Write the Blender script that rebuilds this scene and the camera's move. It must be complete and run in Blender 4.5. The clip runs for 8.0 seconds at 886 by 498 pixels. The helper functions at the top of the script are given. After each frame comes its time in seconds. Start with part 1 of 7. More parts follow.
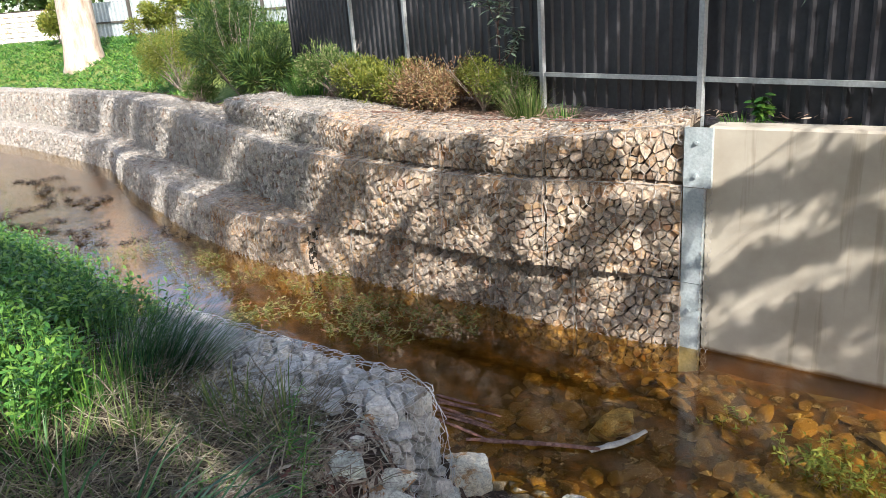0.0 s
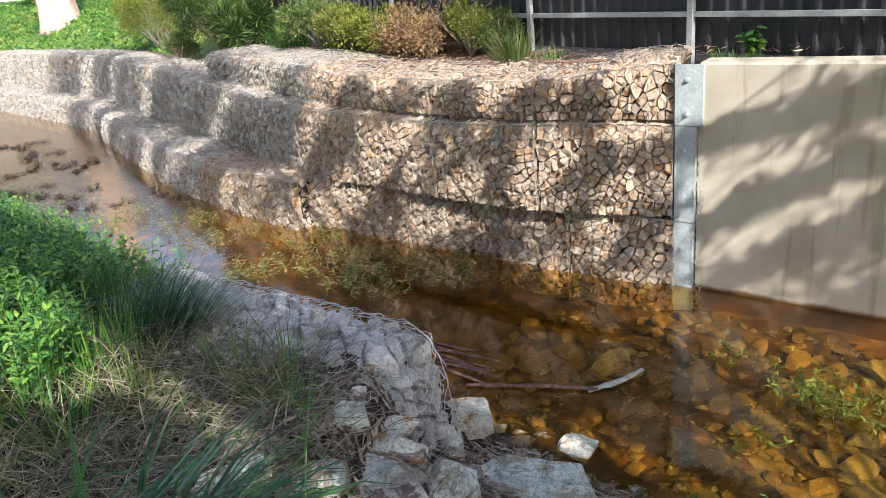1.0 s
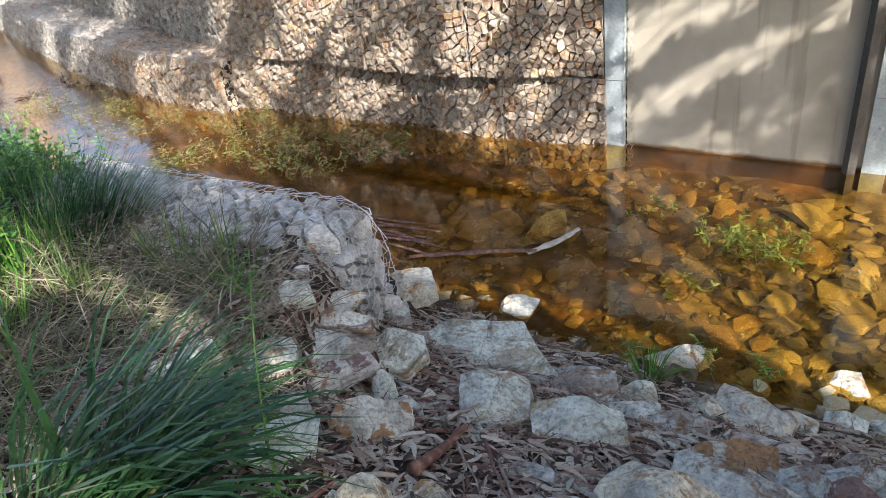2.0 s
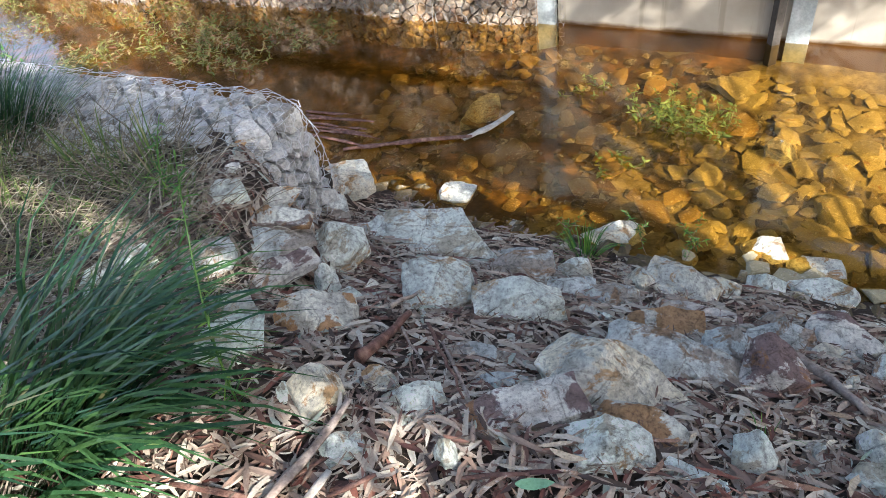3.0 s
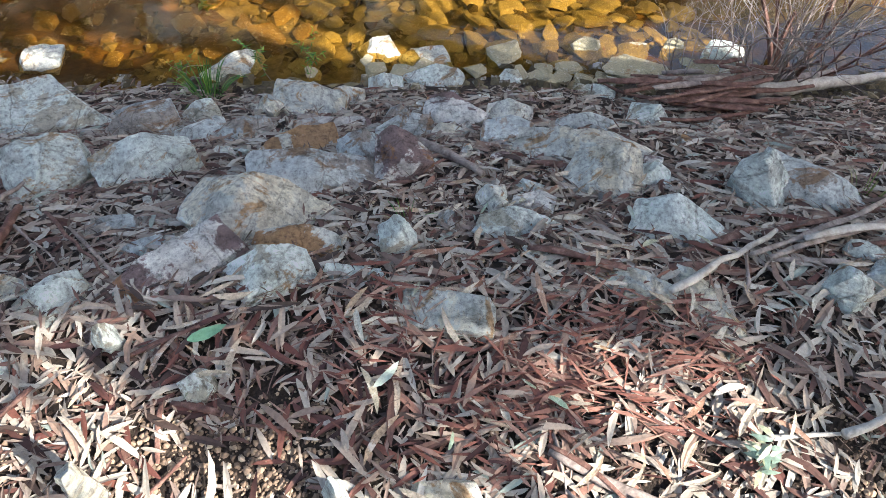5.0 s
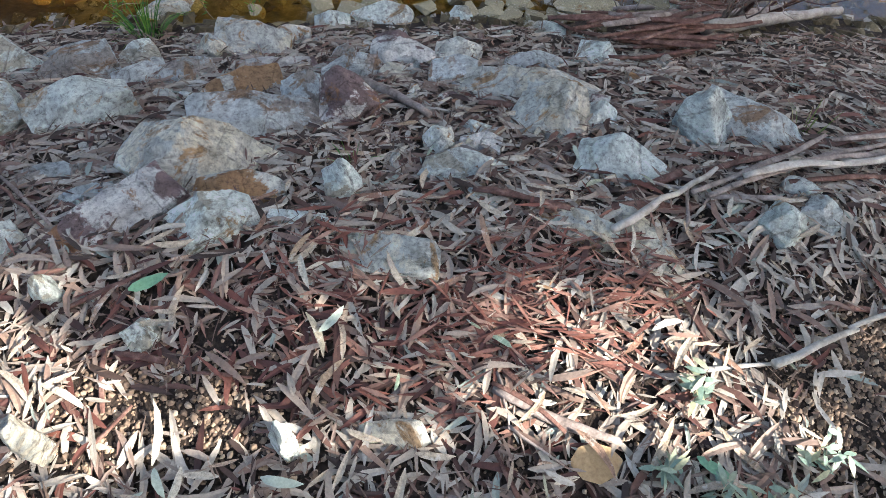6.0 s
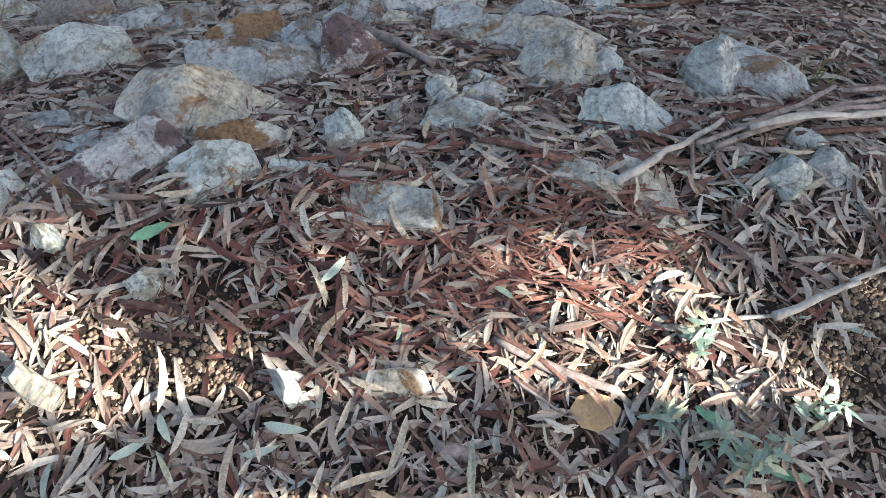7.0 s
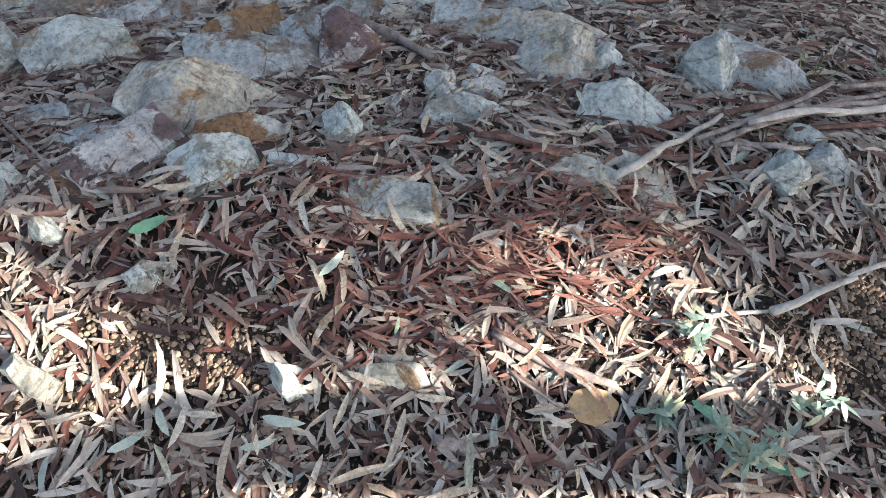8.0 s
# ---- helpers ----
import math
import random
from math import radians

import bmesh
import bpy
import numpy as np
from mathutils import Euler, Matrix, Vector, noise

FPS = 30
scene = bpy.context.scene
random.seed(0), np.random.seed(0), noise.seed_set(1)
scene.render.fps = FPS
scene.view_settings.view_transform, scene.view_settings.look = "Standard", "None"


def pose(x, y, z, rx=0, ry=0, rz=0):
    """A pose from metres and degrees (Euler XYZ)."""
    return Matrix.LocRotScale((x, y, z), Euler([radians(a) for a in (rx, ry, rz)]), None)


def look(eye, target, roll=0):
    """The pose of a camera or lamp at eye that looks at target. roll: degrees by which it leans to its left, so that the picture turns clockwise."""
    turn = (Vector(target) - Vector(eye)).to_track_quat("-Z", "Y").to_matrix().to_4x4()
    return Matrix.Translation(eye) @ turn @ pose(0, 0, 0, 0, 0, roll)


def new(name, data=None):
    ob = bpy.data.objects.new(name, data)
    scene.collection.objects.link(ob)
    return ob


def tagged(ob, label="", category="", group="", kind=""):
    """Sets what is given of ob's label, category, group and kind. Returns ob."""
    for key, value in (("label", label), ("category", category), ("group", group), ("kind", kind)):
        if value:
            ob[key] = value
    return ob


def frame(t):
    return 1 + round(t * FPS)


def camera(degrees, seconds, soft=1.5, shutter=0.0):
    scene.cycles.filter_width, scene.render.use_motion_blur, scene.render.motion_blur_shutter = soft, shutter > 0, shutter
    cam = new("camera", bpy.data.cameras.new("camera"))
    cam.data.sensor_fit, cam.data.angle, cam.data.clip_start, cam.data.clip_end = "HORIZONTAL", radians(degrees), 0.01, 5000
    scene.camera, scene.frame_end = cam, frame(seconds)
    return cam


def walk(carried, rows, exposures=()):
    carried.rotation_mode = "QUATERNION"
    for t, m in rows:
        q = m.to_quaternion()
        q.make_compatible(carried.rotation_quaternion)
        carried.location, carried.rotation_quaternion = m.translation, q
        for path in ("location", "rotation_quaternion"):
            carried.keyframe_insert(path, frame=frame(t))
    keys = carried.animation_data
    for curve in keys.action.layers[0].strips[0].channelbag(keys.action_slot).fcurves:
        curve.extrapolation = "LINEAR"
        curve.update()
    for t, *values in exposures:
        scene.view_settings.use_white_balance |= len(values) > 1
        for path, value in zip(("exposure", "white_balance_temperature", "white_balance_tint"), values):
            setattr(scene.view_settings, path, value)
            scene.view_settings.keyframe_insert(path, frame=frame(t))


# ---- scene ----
cam = camera(63.1, 8.0, soft=0.55)
PATH = [
    (0.0, pose(0.0000, 0.0000, 2.4000, 72.22, 4.16, -1.30)),
    (0.5, pose(0.0017, -0.0011, 2.4019, 71.27, 4.96, -1.01)),
    (1.0, pose(-0.0004, 0.0028, 2.3973, 68.08, 6.19, -2.57)),
    (1.5, pose(0.0062, 0.0044, 2.3876, 62.28, 7.44, -6.01)),
    (1.7, pose(0.0090, 0.0010, 2.3849, 60.17, 7.62, -7.31)),
    (2.8, pose(0.0124, -0.0020, 2.3792, 50.21, 7.38, -12.58)),
    (3.0, pose(0.0149, -0.0053, 2.3754, 48.00, 7.28, -14.54)),
    (3.5, pose(0.0241, -0.0234, 2.3712, 42.47, 5.19, -22.23)),
    (4.0, pose(0.0427, -0.0361, 2.3642, 38.65, 1.99, -32.42)),
    (4.5, pose(0.0631, -0.0414, 2.3496, 36.14, -0.37, -39.88)),
    (4.7, pose(0.0742, -0.0472, 2.3450, 35.15, -0.89, -41.66)),
    (6.0, pose(0.1249, -0.0819, 2.3520, 29.02, -3.57, -45.98)),
    (6.5, pose(0.1226, -0.0894, 2.3513, 26.44, -3.45, -45.83)),
    (7.0, pose(0.1235, -0.0886, 2.3460, 25.37, -3.44, -45.60)),
    (7.5, pose(0.1237, -0.0877, 2.3451, 24.96, -3.53, -45.48)),
    (8.0, pose(0.1204, -0.0881, 2.3459, 24.97, -3.72, -45.50)),
]
walk(cam, PATH, exposures=[(0.0, 1.34), (1.7, 1.58), (3.0, 2.0), (3.5, 2.06), (4.7, 2.06), (6.5, 1.97), (8.0, 1.95)])

# ---- daylight: low winter sun from behind the right shoulder ----
SUN_AZ, SUN_EL = radians(163), radians(38)
SUN_DIR = Vector((math.sin(SUN_AZ) * math.cos(SUN_EL), math.cos(SUN_AZ) * math.cos(SUN_EL), math.sin(SUN_EL)))
world = bpy.data.worlds.new("sky")
scene.world = world
world.use_nodes = True
wn = world.node_tree.nodes
sky = wn.new("ShaderNodeTexSky")
sky.sky_type = "NISHITA"
sky.sun_disc = False
sky.ozone_density, sky.dust_density, sky.air_density = 0.6, 2.0, 1.0
sky.sun_elevation, sky.sun_rotation = SUN_EL, SUN_AZ
wn["Background"].inputs[1].default_value = 0.148
world.node_tree.links.new(sky.outputs[0], wn["Background"].inputs[0])
sun = new("sun", bpy.data.lights.new("sun", "SUN"))
sun.data.energy, sun.data.angle, sun.data.color = 4.5, radians(0.5), (1.0, 0.95, 0.87)
sun.matrix_world = look((0, 0, 0), -SUN_DIR)

# ---- materials ----
def mat(name, rough=0.8, metal=0.0):
    """A fresh node material: (material, nodes, link function, principled node)."""
    m = bpy.data.materials.new(name)
    m.use_nodes = True
    nt = m.node_tree
    b = nt.nodes["Principled BSDF"]
    b.inputs["Roughness"].default_value, b.inputs["Metallic"].default_value = rough, metal
    b.inputs["Specular IOR Level"].default_value = 0.35
    return m, nt.nodes, nt.links.new, b


def noise_tex(n, link, scale, detail=5.0, rough=0.6, stretch=None):
    tc = n.new("ShaderNodeTexCoord")
    tx = n.new("ShaderNodeTexNoise")
    tx.inputs["Scale"].default_value, tx.inputs["Detail"].default_value, tx.inputs["Roughness"].default_value = scale, detail, rough
    if stretch:
        mp = n.new("ShaderNodeMapping")
        mp.inputs["Scale"].default_value = stretch
        link(tc.outputs["Object"], mp.inputs[0])
        link(mp.outputs[0], tx.inputs["Vector"])
    else:
        link(tc.outputs["Object"], tx.inputs["Vector"])
    return tx.outputs["Fac"]


def ramp(n, link, fac, stops, hard=False):
    r = n.new("ShaderNodeValToRGB")
    if hard:
        r.color_ramp.interpolation = "CONSTANT"
    el = r.color_ramp.elements
    while len(el) < len(stops):
        el.new(0.5)
    for e, (p, c) in zip(el, stops):
        e.position, e.color = p, (*c, 1)
    link(fac, r.inputs[0])
    return r.outputs[0]


def mix(n, link, fac, a, b, mode="MIX"):
    x = n.new("ShaderNodeMix")
    x.data_type, x.blend_type = "RGBA", mode
    for sock, val in ((x.inputs["Factor"], fac), (x.inputs["A"], a), (x.inputs["B"], b)):
        if isinstance(val, (int, float)):
            sock.default_value = val
        elif isinstance(val, tuple):
            sock.default_value = (*val, 1)
        else:
            link(val, sock)
    return x.outputs["Result"]


def bump(n, link, b, height, strength=0.5, distance=0.01):
    bp = n.new("ShaderNodeBump")
    bp.inputs["Strength"].default_value, bp.inputs["Distance"].default_value = strength, distance
    link(height, bp.inputs["Height"])
    link(bp.outputs[0], b.inputs["Normal"])


def math_node(n, link, op, a, b=0.0):
    x = n.new("ShaderNodeMath")
    x.operation = op
    for sock, val in ((x.inputs[0], a), (x.inputs[1], b)):
        if isinstance(val, (int, float)):
            sock.default_value = val
        else:
            link(val, sock)
    return x.outputs[0]


def random_source(n, island):
    return n.new("ShaderNodeNewGeometry").outputs["Random Per Island"] if island else n.new("ShaderNodeObjectInfo").outputs["Random"]


def stone_material(name, stops, island=False, stain=(0.22, 0.10, 0.035), stain_at=0.62, scale=9.0, strength=0.6, second=None, second_at=0.5):
    """Broken quarry stone: one tone a stone, mottled at two scales, with rust-brown stains and a rough face."""
    m, n, link, b = mat(name, 0.88)
    rnd = random_source(n, island)
    base = ramp(n, link, rnd, stops)
    big = noise_tex(n, link, scale * 0.6, 4)
    fine = noise_tex(n, link, scale * 7, 6, 0.7)
    if second:
        patch = math_node(n, link, "ADD", noise_tex(n, link, scale * 0.9, 5, 0.65, (1.0, 1.3, 2.0)), math_node(n, link, "MULTIPLY", math_node(n, link, "SUBTRACT", fine, 0.5), 0.18))
        base = mix(n, link, ramp(n, link, patch, [(second_at - 0.03, (0, 0, 0)), (second_at + 0.03, (1, 1, 1))]), base, second)
    base = mix(n, link, 0.75, base, ramp(n, link, fine, [(0.30, (0.32, 0.32, 0.33)), (0.45, (1.0, 1.0, 1.0)), (0.68, (1.65, 1.62, 1.58))]), "MULTIPLY")
    ragged = math_node(n, link, "ADD", math_node(n, link, "MULTIPLY", fine, 0.25), math_node(n, link, "SUBTRACT", big, 0.125))
    veil = ramp(n, link, ragged, [(stain_at - 0.02, (0, 0, 0)), (stain_at + 0.025, (0.75, 0.75, 0.75))])
    base = mix(n, link, veil, base, stain)
    pale = ramp(n, link, noise_tex(n, link, scale * 1.7, 6, 0.7), [(0.56, (0, 0, 0)), (0.62, (0.45, 0.45, 0.45))])
    base = mix(n, link, pale, base, (0.60, 0.58, 0.53))
    grain = noise_tex(n, link, scale * 26, 5, 0.75)
    base = mix(n, link, 0.3, base, ramp(n, link, grain, [(0.32, (0.5, 0.5, 0.5)), (0.5, (1.08, 1.08, 1.08)), (0.68, (1.6, 1.6, 1.57))]), "MULTIPLY")
    vein = noise_tex(n, link, scale * 0.9, 7, 0.6, (1.0, 1.0, 2.4))
    base = mix(n, link, 0.28, base, ramp(n, link, vein, [(0.465, (1, 1, 1)), (0.492, (0.38, 0.35, 0.32)), (0.50, (0.38, 0.35, 0.32)), (0.525, (1, 1, 1))]), "MULTIPLY")
    link(base, b.inputs["Base Color"])
    bump(n, link, b, mix(n, link, 0.35, mix(n, link, 0.5, fine, big), grain), strength, 0.025)
    return m


WALL_TONES = [(0.0, (0.285, 0.22, 0.165)), (0.2, (0.38, 0.30, 0.23)), (0.4, (0.22, 0.175, 0.14)), (0.55, (0.37, 0.245, 0.14)), (0.7, (0.31, 0.255, 0.21)), (0.85, (0.43, 0.35, 0.27)), (1.0, (0.25, 0.155, 0.105))]
STONE = stone_material("gabion_stone", WALL_TONES)
FAR_TONES = [(0.0, (0.25, 0.225, 0.20)), (0.2, (0.36, 0.33, 0.295)), (0.4, (0.19, 0.175, 0.16)), (0.6, (0.30, 0.25, 0.20)), (0.8, (0.40, 0.375, 0.345)), (1.0, (0.27, 0.255, 0.235))]
STONE_JOINED = stone_material("gabion_stone_far", FAR_TONES, island=True)
GREY_TONES = [(0.0, (0.24, 0.25, 0.26)), (0.35, (0.40, 0.41, 0.415)), (0.65, (0.31, 0.30, 0.285)), (1.0, (0.50, 0.505, 0.505))]
GREY_STONE = stone_material("grey_gabion_stone", GREY_TONES, stain_at=0.72)


def rock_material(name, tones, second, second_at, rust, rust_at):
    """A quarried rock: strata, crisp patches of a second colour, rust, hairline cracks and a crystalline grain."""
    m, n, link, b = mat(name, 0.85)
    tc, oi, add = n.new("ShaderNodeTexCoord"), n.new("ShaderNodeObjectInfo"), n.new("ShaderNodeVectorMath")
    link(tc.outputs["Object"], add.inputs[0])
    sc = n.new("ShaderNodeVectorMath")
    sc.operation = "SCALE"
    sc.inputs[0].default_value = (31, 17, 23)
    link(oi.outputs["Random"], sc.inputs["Scale"])
    link(sc.outputs[0], add.inputs[1])

    def tex(scale, detail, rough, stretch=(1, 1, 1), bend=0.0):
        mp, tx = n.new("ShaderNodeMapping"), n.new("ShaderNodeTexNoise")
        mp.inputs["Scale"].default_value, mp.inputs["Rotation"].default_value = stretch, (0.5, 0.3, 0.2)
        tx.inputs["Scale"].default_value, tx.inputs["Detail"].default_value, tx.inputs["Roughness"].default_value, tx.inputs["Distortion"].default_value = scale, detail, rough, bend
        link(add.outputs[0], mp.inputs[0])
        link(mp.outputs[0], tx.inputs["Vector"])
        return tx.outputs["Fac"]

    mottle = tex(9, 9, 0.72, bend=0.6)
    c = ramp(n, link, mottle, [(0.34, tones[0]), (0.47, tones[1]), (0.62, tones[2])])
    shift = n.new("ShaderNodeHueSaturation")
    link(c, shift.inputs["Color"])
    link(math_node(n, link, "ADD", math_node(n, link, "MULTIPLY", oi.outputs["Random"], 0.35), 1.04), shift.inputs["Value"])
    c = shift.outputs[0]
    patch = tex(4.5, 8, 0.66, (1, 1, 1.8), 0.4)
    c = mix(n, link, ramp(n, link, patch, [(second_at - 0.012, (0, 0, 0)), (second_at + 0.012, (0.9, 0.9, 0.9))]), c, second)
    stain = tex(6, 7, 0.7, bend=1.0)
    c = mix(n, link, ramp(n, link, stain, [(rust_at - 0.02, (0, 0, 0)), (rust_at + 0.03, (0.85, 0.85, 0.85))]), c, rust)
    strata = tex(7, 7, 0.65, (0.8, 0.8, 5.5), 0.3)
    c = mix(n, link, 0.55, c, ramp(n, link, strata, [(0.38, (0.42, 0.40, 0.37)), (0.48, (1.0, 1.0, 1.0)), (0.62, (1.25, 1.25, 1.22))]), "MULTIPLY")
    vor = n.new("ShaderNodeTexVoronoi")
    vor.feature = "DISTANCE_TO_EDGE"
    vor.inputs["Scale"].default_value = 5.5
    warp = n.new("ShaderNodeVectorMath")
    warp.operation = "MULTIPLY_ADD"
    warp.inputs[1].default_value = (0.09, 0.09, 0.09)
    link(mottle, warp.inputs[0])
    link(add.outputs[0], warp.inputs[2])
    link(warp.outputs[0], vor.inputs["Vector"])
    crack = ramp(n, link, vor.outputs["Distance"], [(0.0, (0.35, 0.33, 0.3)), (0.018, (1, 1, 1))])
    c = mix(n, link, 0.55, c, crack, "MULTIPLY")
    speck = tex(60, 8, 0.8)
    c = mix(n, link, 0.8, c, ramp(n, link, speck, [(0.36, (0.32, 0.31, 0.30)), (0.48, (1.0, 1.0, 1.0)), (0.62, (1.4, 1.4, 1.37))]), "MULTIPLY")
    link(c, b.inputs["Base Color"])
    rough = mix(n, link, 0.45, mix(n, link, 0.5, mottle, strata), speck)
    bump(n, link, b, mix(n, link, 0.5, rough, crack, "MULTIPLY"), 1.0, 0.06)
    return m


ROCK = {
    "white": rock_material("pale_quartzite", [(0.44, 0.48, 0.46), (0.58, 0.625, 0.595), (0.70, 0.735, 0.70)], (0.44, 0.41, 0.33), 0.55, (0.42, 0.26, 0.12), 0.61),
    "tan": rock_material("tan_sandstone", [(0.42, 0.38, 0.30), (0.56, 0.52, 0.43), (0.70, 0.675, 0.60)], (0.60, 0.615, 0.58), 0.52, (0.42, 0.24, 0.10), 0.56),
    "grey": rock_material("grey_siltstone", [(0.32, 0.345, 0.35), (0.43, 0.46, 0.46), (0.56, 0.585, 0.575)], (0.36, 0.31, 0.27), 0.53, (0.30, 0.18, 0.10), 0.59),
    "purple": rock_material("purple_brown_stone", [(0.40, 0.38, 0.365), (0.52, 0.50, 0.48), (0.65, 0.64, 0.61)], (0.19, 0.115, 0.115), 0.50, (0.33, 0.17, 0.08), 0.59),
    "rust": rock_material("rust_stained_stone", [(0.40, 0.38, 0.33), (0.55, 0.54, 0.49), (0.70, 0.70, 0.65)], (0.38, 0.20, 0.08), 0.51, (0.15, 0.09, 0.075), 0.61),
}
BED_TONES = [(0.0, (0.22, 0.195, 0.125)), (0.3, (0.28, 0.25, 0.165)), (0.6, (0.25, 0.22, 0.145)), (0.8, (0.32, 0.285, 0.19)), (1.0, (0.19, 0.165, 0.105))]
# darker copy of the bed stone: silt, plus shade and reflections put into its colour
BED_DARK = stone_material("silted_shaded_bed_stone", [(0, (0.10, 0.07, 0.034)), (0.5, (0.16, 0.115, 0.056)), (1, (0.22, 0.16, 0.082))], stain_at=0.66, scale=6, strength=0.3)
BED_GRIT = stone_material("bed_grit", [(0, (0.05, 0.038, 0.02)), (0.6, (0.10, 0.08, 0.045)), (1, (0.17, 0.14, 0.085))], island=True, stain_at=0.7, scale=6, strength=0.3)
BED_STONE = stone_material("creek_bed_stone", BED_TONES, stain_at=0.66, scale=6, strength=0.3)


def plain(name, colours, scale=12.0, rough=0.8, strength=0.3, metal=0.0, stretch=None, dist=0.005):
    """A surface of two or three mottled colours with a fine relief."""
    m, n, link, b = mat(name, rough, metal)
    f = noise_tex(n, link, scale, 6, 0.65, stretch)
    k = len(colours) - 1
    c = ramp(n, link, f, [(0.3 + 0.4 * i / k, col) for i, col in enumerate(colours)])
    fine = noise_tex(n, link, scale * 6, 4, 0.6, stretch)
    c = mix(n, link, 0.5, c, ramp(n, link, fine, [(0.3, (0.6, 0.6, 0.6)), (0.7, (1.25, 1.25, 1.25))]), "MULTIPLY")
    link(c, b.inputs["Base Color"])
    bump(n, link, b, fine, strength, dist)
    return m


def leafy(name, stops, rough=0.5, through_light=0.35, hard=False):
    """Leaves and blades: a tone for each island, thin enough to let light through."""
    m, n, link, b = mat(name, rough)
    c = ramp(n, link, random_source(n, True), stops, hard)
    c = mix(n, link, 0.5, c, ramp(n, link, noise_tex(n, link, 110, 5, 0.7), [(0.32, (0.5, 0.5, 0.5)), (0.66, (1.35, 1.35, 1.35))]), "MULTIPLY")
    link(c, b.inputs["Base Color"])
    if through_light:
        tr = n.new("ShaderNodeBsdfTranslucent")
        link(c, tr.inputs[0])
        ms = n.new("ShaderNodeMixShader")
        ms.inputs[0].default_value = through_light
        link(b.outputs[0], ms.inputs[1])
        link(tr.outputs[0], ms.inputs[2])
        link(ms.outputs[0], n["Material Output"].inputs[0])
    return m


SOIL = plain("leaf_mould_soil", [(0.012, 0.009, 0.007), (0.03, 0.02, 0.015), (0.07, 0.048, 0.035)], 40, 0.95, 0.9, dist=0.01)
MUD = plain("creek_bed_silt", [(0.06, 0.05, 0.028), (0.18, 0.15, 0.088), (0.32, 0.275, 0.17)], 9, 0.9, 0.5, dist=0.02)
TURF = plain("far_turf", [(0.09, 0.13, 0.03), (0.15, 0.20, 0.04), (0.24, 0.24, 0.09)], 5, 0.95, 0.8, dist=0.05)
MULCH = plain("bark_mulch", [(0.08, 0.05, 0.035), (0.16, 0.105, 0.075), (0.27, 0.20, 0.15)], 35, 0.95, 0.9, dist=0.01)


def concrete_material():
    """Pale formed concrete: blotches, thin vertical runs, and a brown line left by the water."""
    m, n, link, b = mat("weathered_concrete", 0.85)
    c = ramp(n, link, noise_tex(n, link, 2.2, 6, 0.6), [(0.3, (0.30, 0.265, 0.215)), (0.5, (0.36, 0.325, 0.27)), (0.7, (0.42, 0.385, 0.325))])
    runs = noise_tex(n, link, 10, 4, 0.6, (1, 1, 0.06))
    c = mix(n, link, 0.6, c, ramp(n, link, runs, [(0.56, (1, 1, 1)), (0.64, (0.66, 0.64, 0.6))]), "MULTIPLY")
    tc = n.new("ShaderNodeTexCoord")
    sp = n.new("ShaderNodeSeparateXYZ")
    link(tc.outputs["Object"], sp.inputs[0])
    wav = math_node(n, link, "ADD", sp.outputs["Z"], math_node(n, link, "MULTIPLY", noise_tex(n, link, 6, 4), 0.05))
    line = ramp(n, link, wav, [(0.035, (1, 1, 1)), (0.062, (0, 0, 0))])
    c = mix(n, link, line, c, (0.10, 0.055, 0.02))
    link(c, b.inputs["Base Color"])
    bump(n, link, b, noise_tex(n, link, 40, 5, 0.7), 0.2, 0.004)
    return m


CONCRETE = concrete_material()
# dark silt, darkened further for shade and dark reflections on the water
DARK_SHADED_MUD = plain("dark_shaded_creek_silt", [(0.025, 0.017, 0.009), (0.09, 0.055, 0.022), (0.25, 0.14, 0.05)], 5, 0.9, 0.5, dist=0.02)
GALV = plain("galvanised_steel", [(0.30, 0.35, 0.37), (0.38, 0.43, 0.45), (0.47, 0.51, 0.53)], 9, 0.5, 0.05, 0.15)
WIRE = plain("galvanised_wire", [(0.46, 0.48, 0.51), (0.58, 0.60, 0.63)], 30, 0.45, 0.0, 0.1)
WIRE_BROWN = plain("weathered_wire", [(0.22, 0.205, 0.19), (0.40, 0.38, 0.36)], 30, 0.6, 0.0, 0.1)
DARK_SHEET = plain("dark_grey_steel_sheet", [(0.024, 0.024, 0.029), (0.031, 0.031, 0.037), (0.040, 0.039, 0.044)], 4, 0.45, 0.03)
RAIL_GREY = plain("pale_grey_steel", [(0.34, 0.36, 0.37), (0.42, 0.44, 0.45)], 8, 0.4, 0.03, 0.2)
PALE_SHEET = plain("pale_steel_sheet", [(0.27, 0.31, 0.33), (0.35, 0.39, 0.41)], 3, 0.4, 0.03)
DARK_POST = plain("dark_timber_post", [(0.05, 0.045, 0.04), (0.09, 0.08, 0.07)], 10, 0.8, 0.3)
# near-black colour stands in for the shade in gaps between stones
CORE = plain("painted_shade_fill", [(0.02, 0.016, 0.012), (0.05, 0.04, 0.03)], 25, 0.95, 0.8)
GUM_BARK = plain("smooth_gum_bark", [(0.20, 0.13, 0.09), (0.42, 0.33, 0.27), (0.58, 0.51, 0.44)], 3.5, 0.8, 0.5, stretch=(1, 1, 0.3))
BARK = {
    "red": plain("red_brown_bark", [(0.06, 0.03, 0.024), (0.14, 0.068, 0.052), (0.27, 0.165, 0.13)], 30, 0.75, 0.8, stretch=(1, 1, 1)),
    "grey": plain("grey_pink_bark", [(0.10, 0.075, 0.065), (0.25, 0.20, 0.175), (0.42, 0.36, 0.32)], 28, 0.75, 0.5),
    "pale": plain("bleached_wood", [(0.24, 0.21, 0.18), (0.40, 0.365, 0.325), (0.54, 0.50, 0.45)], 24, 0.7, 0.5),
}
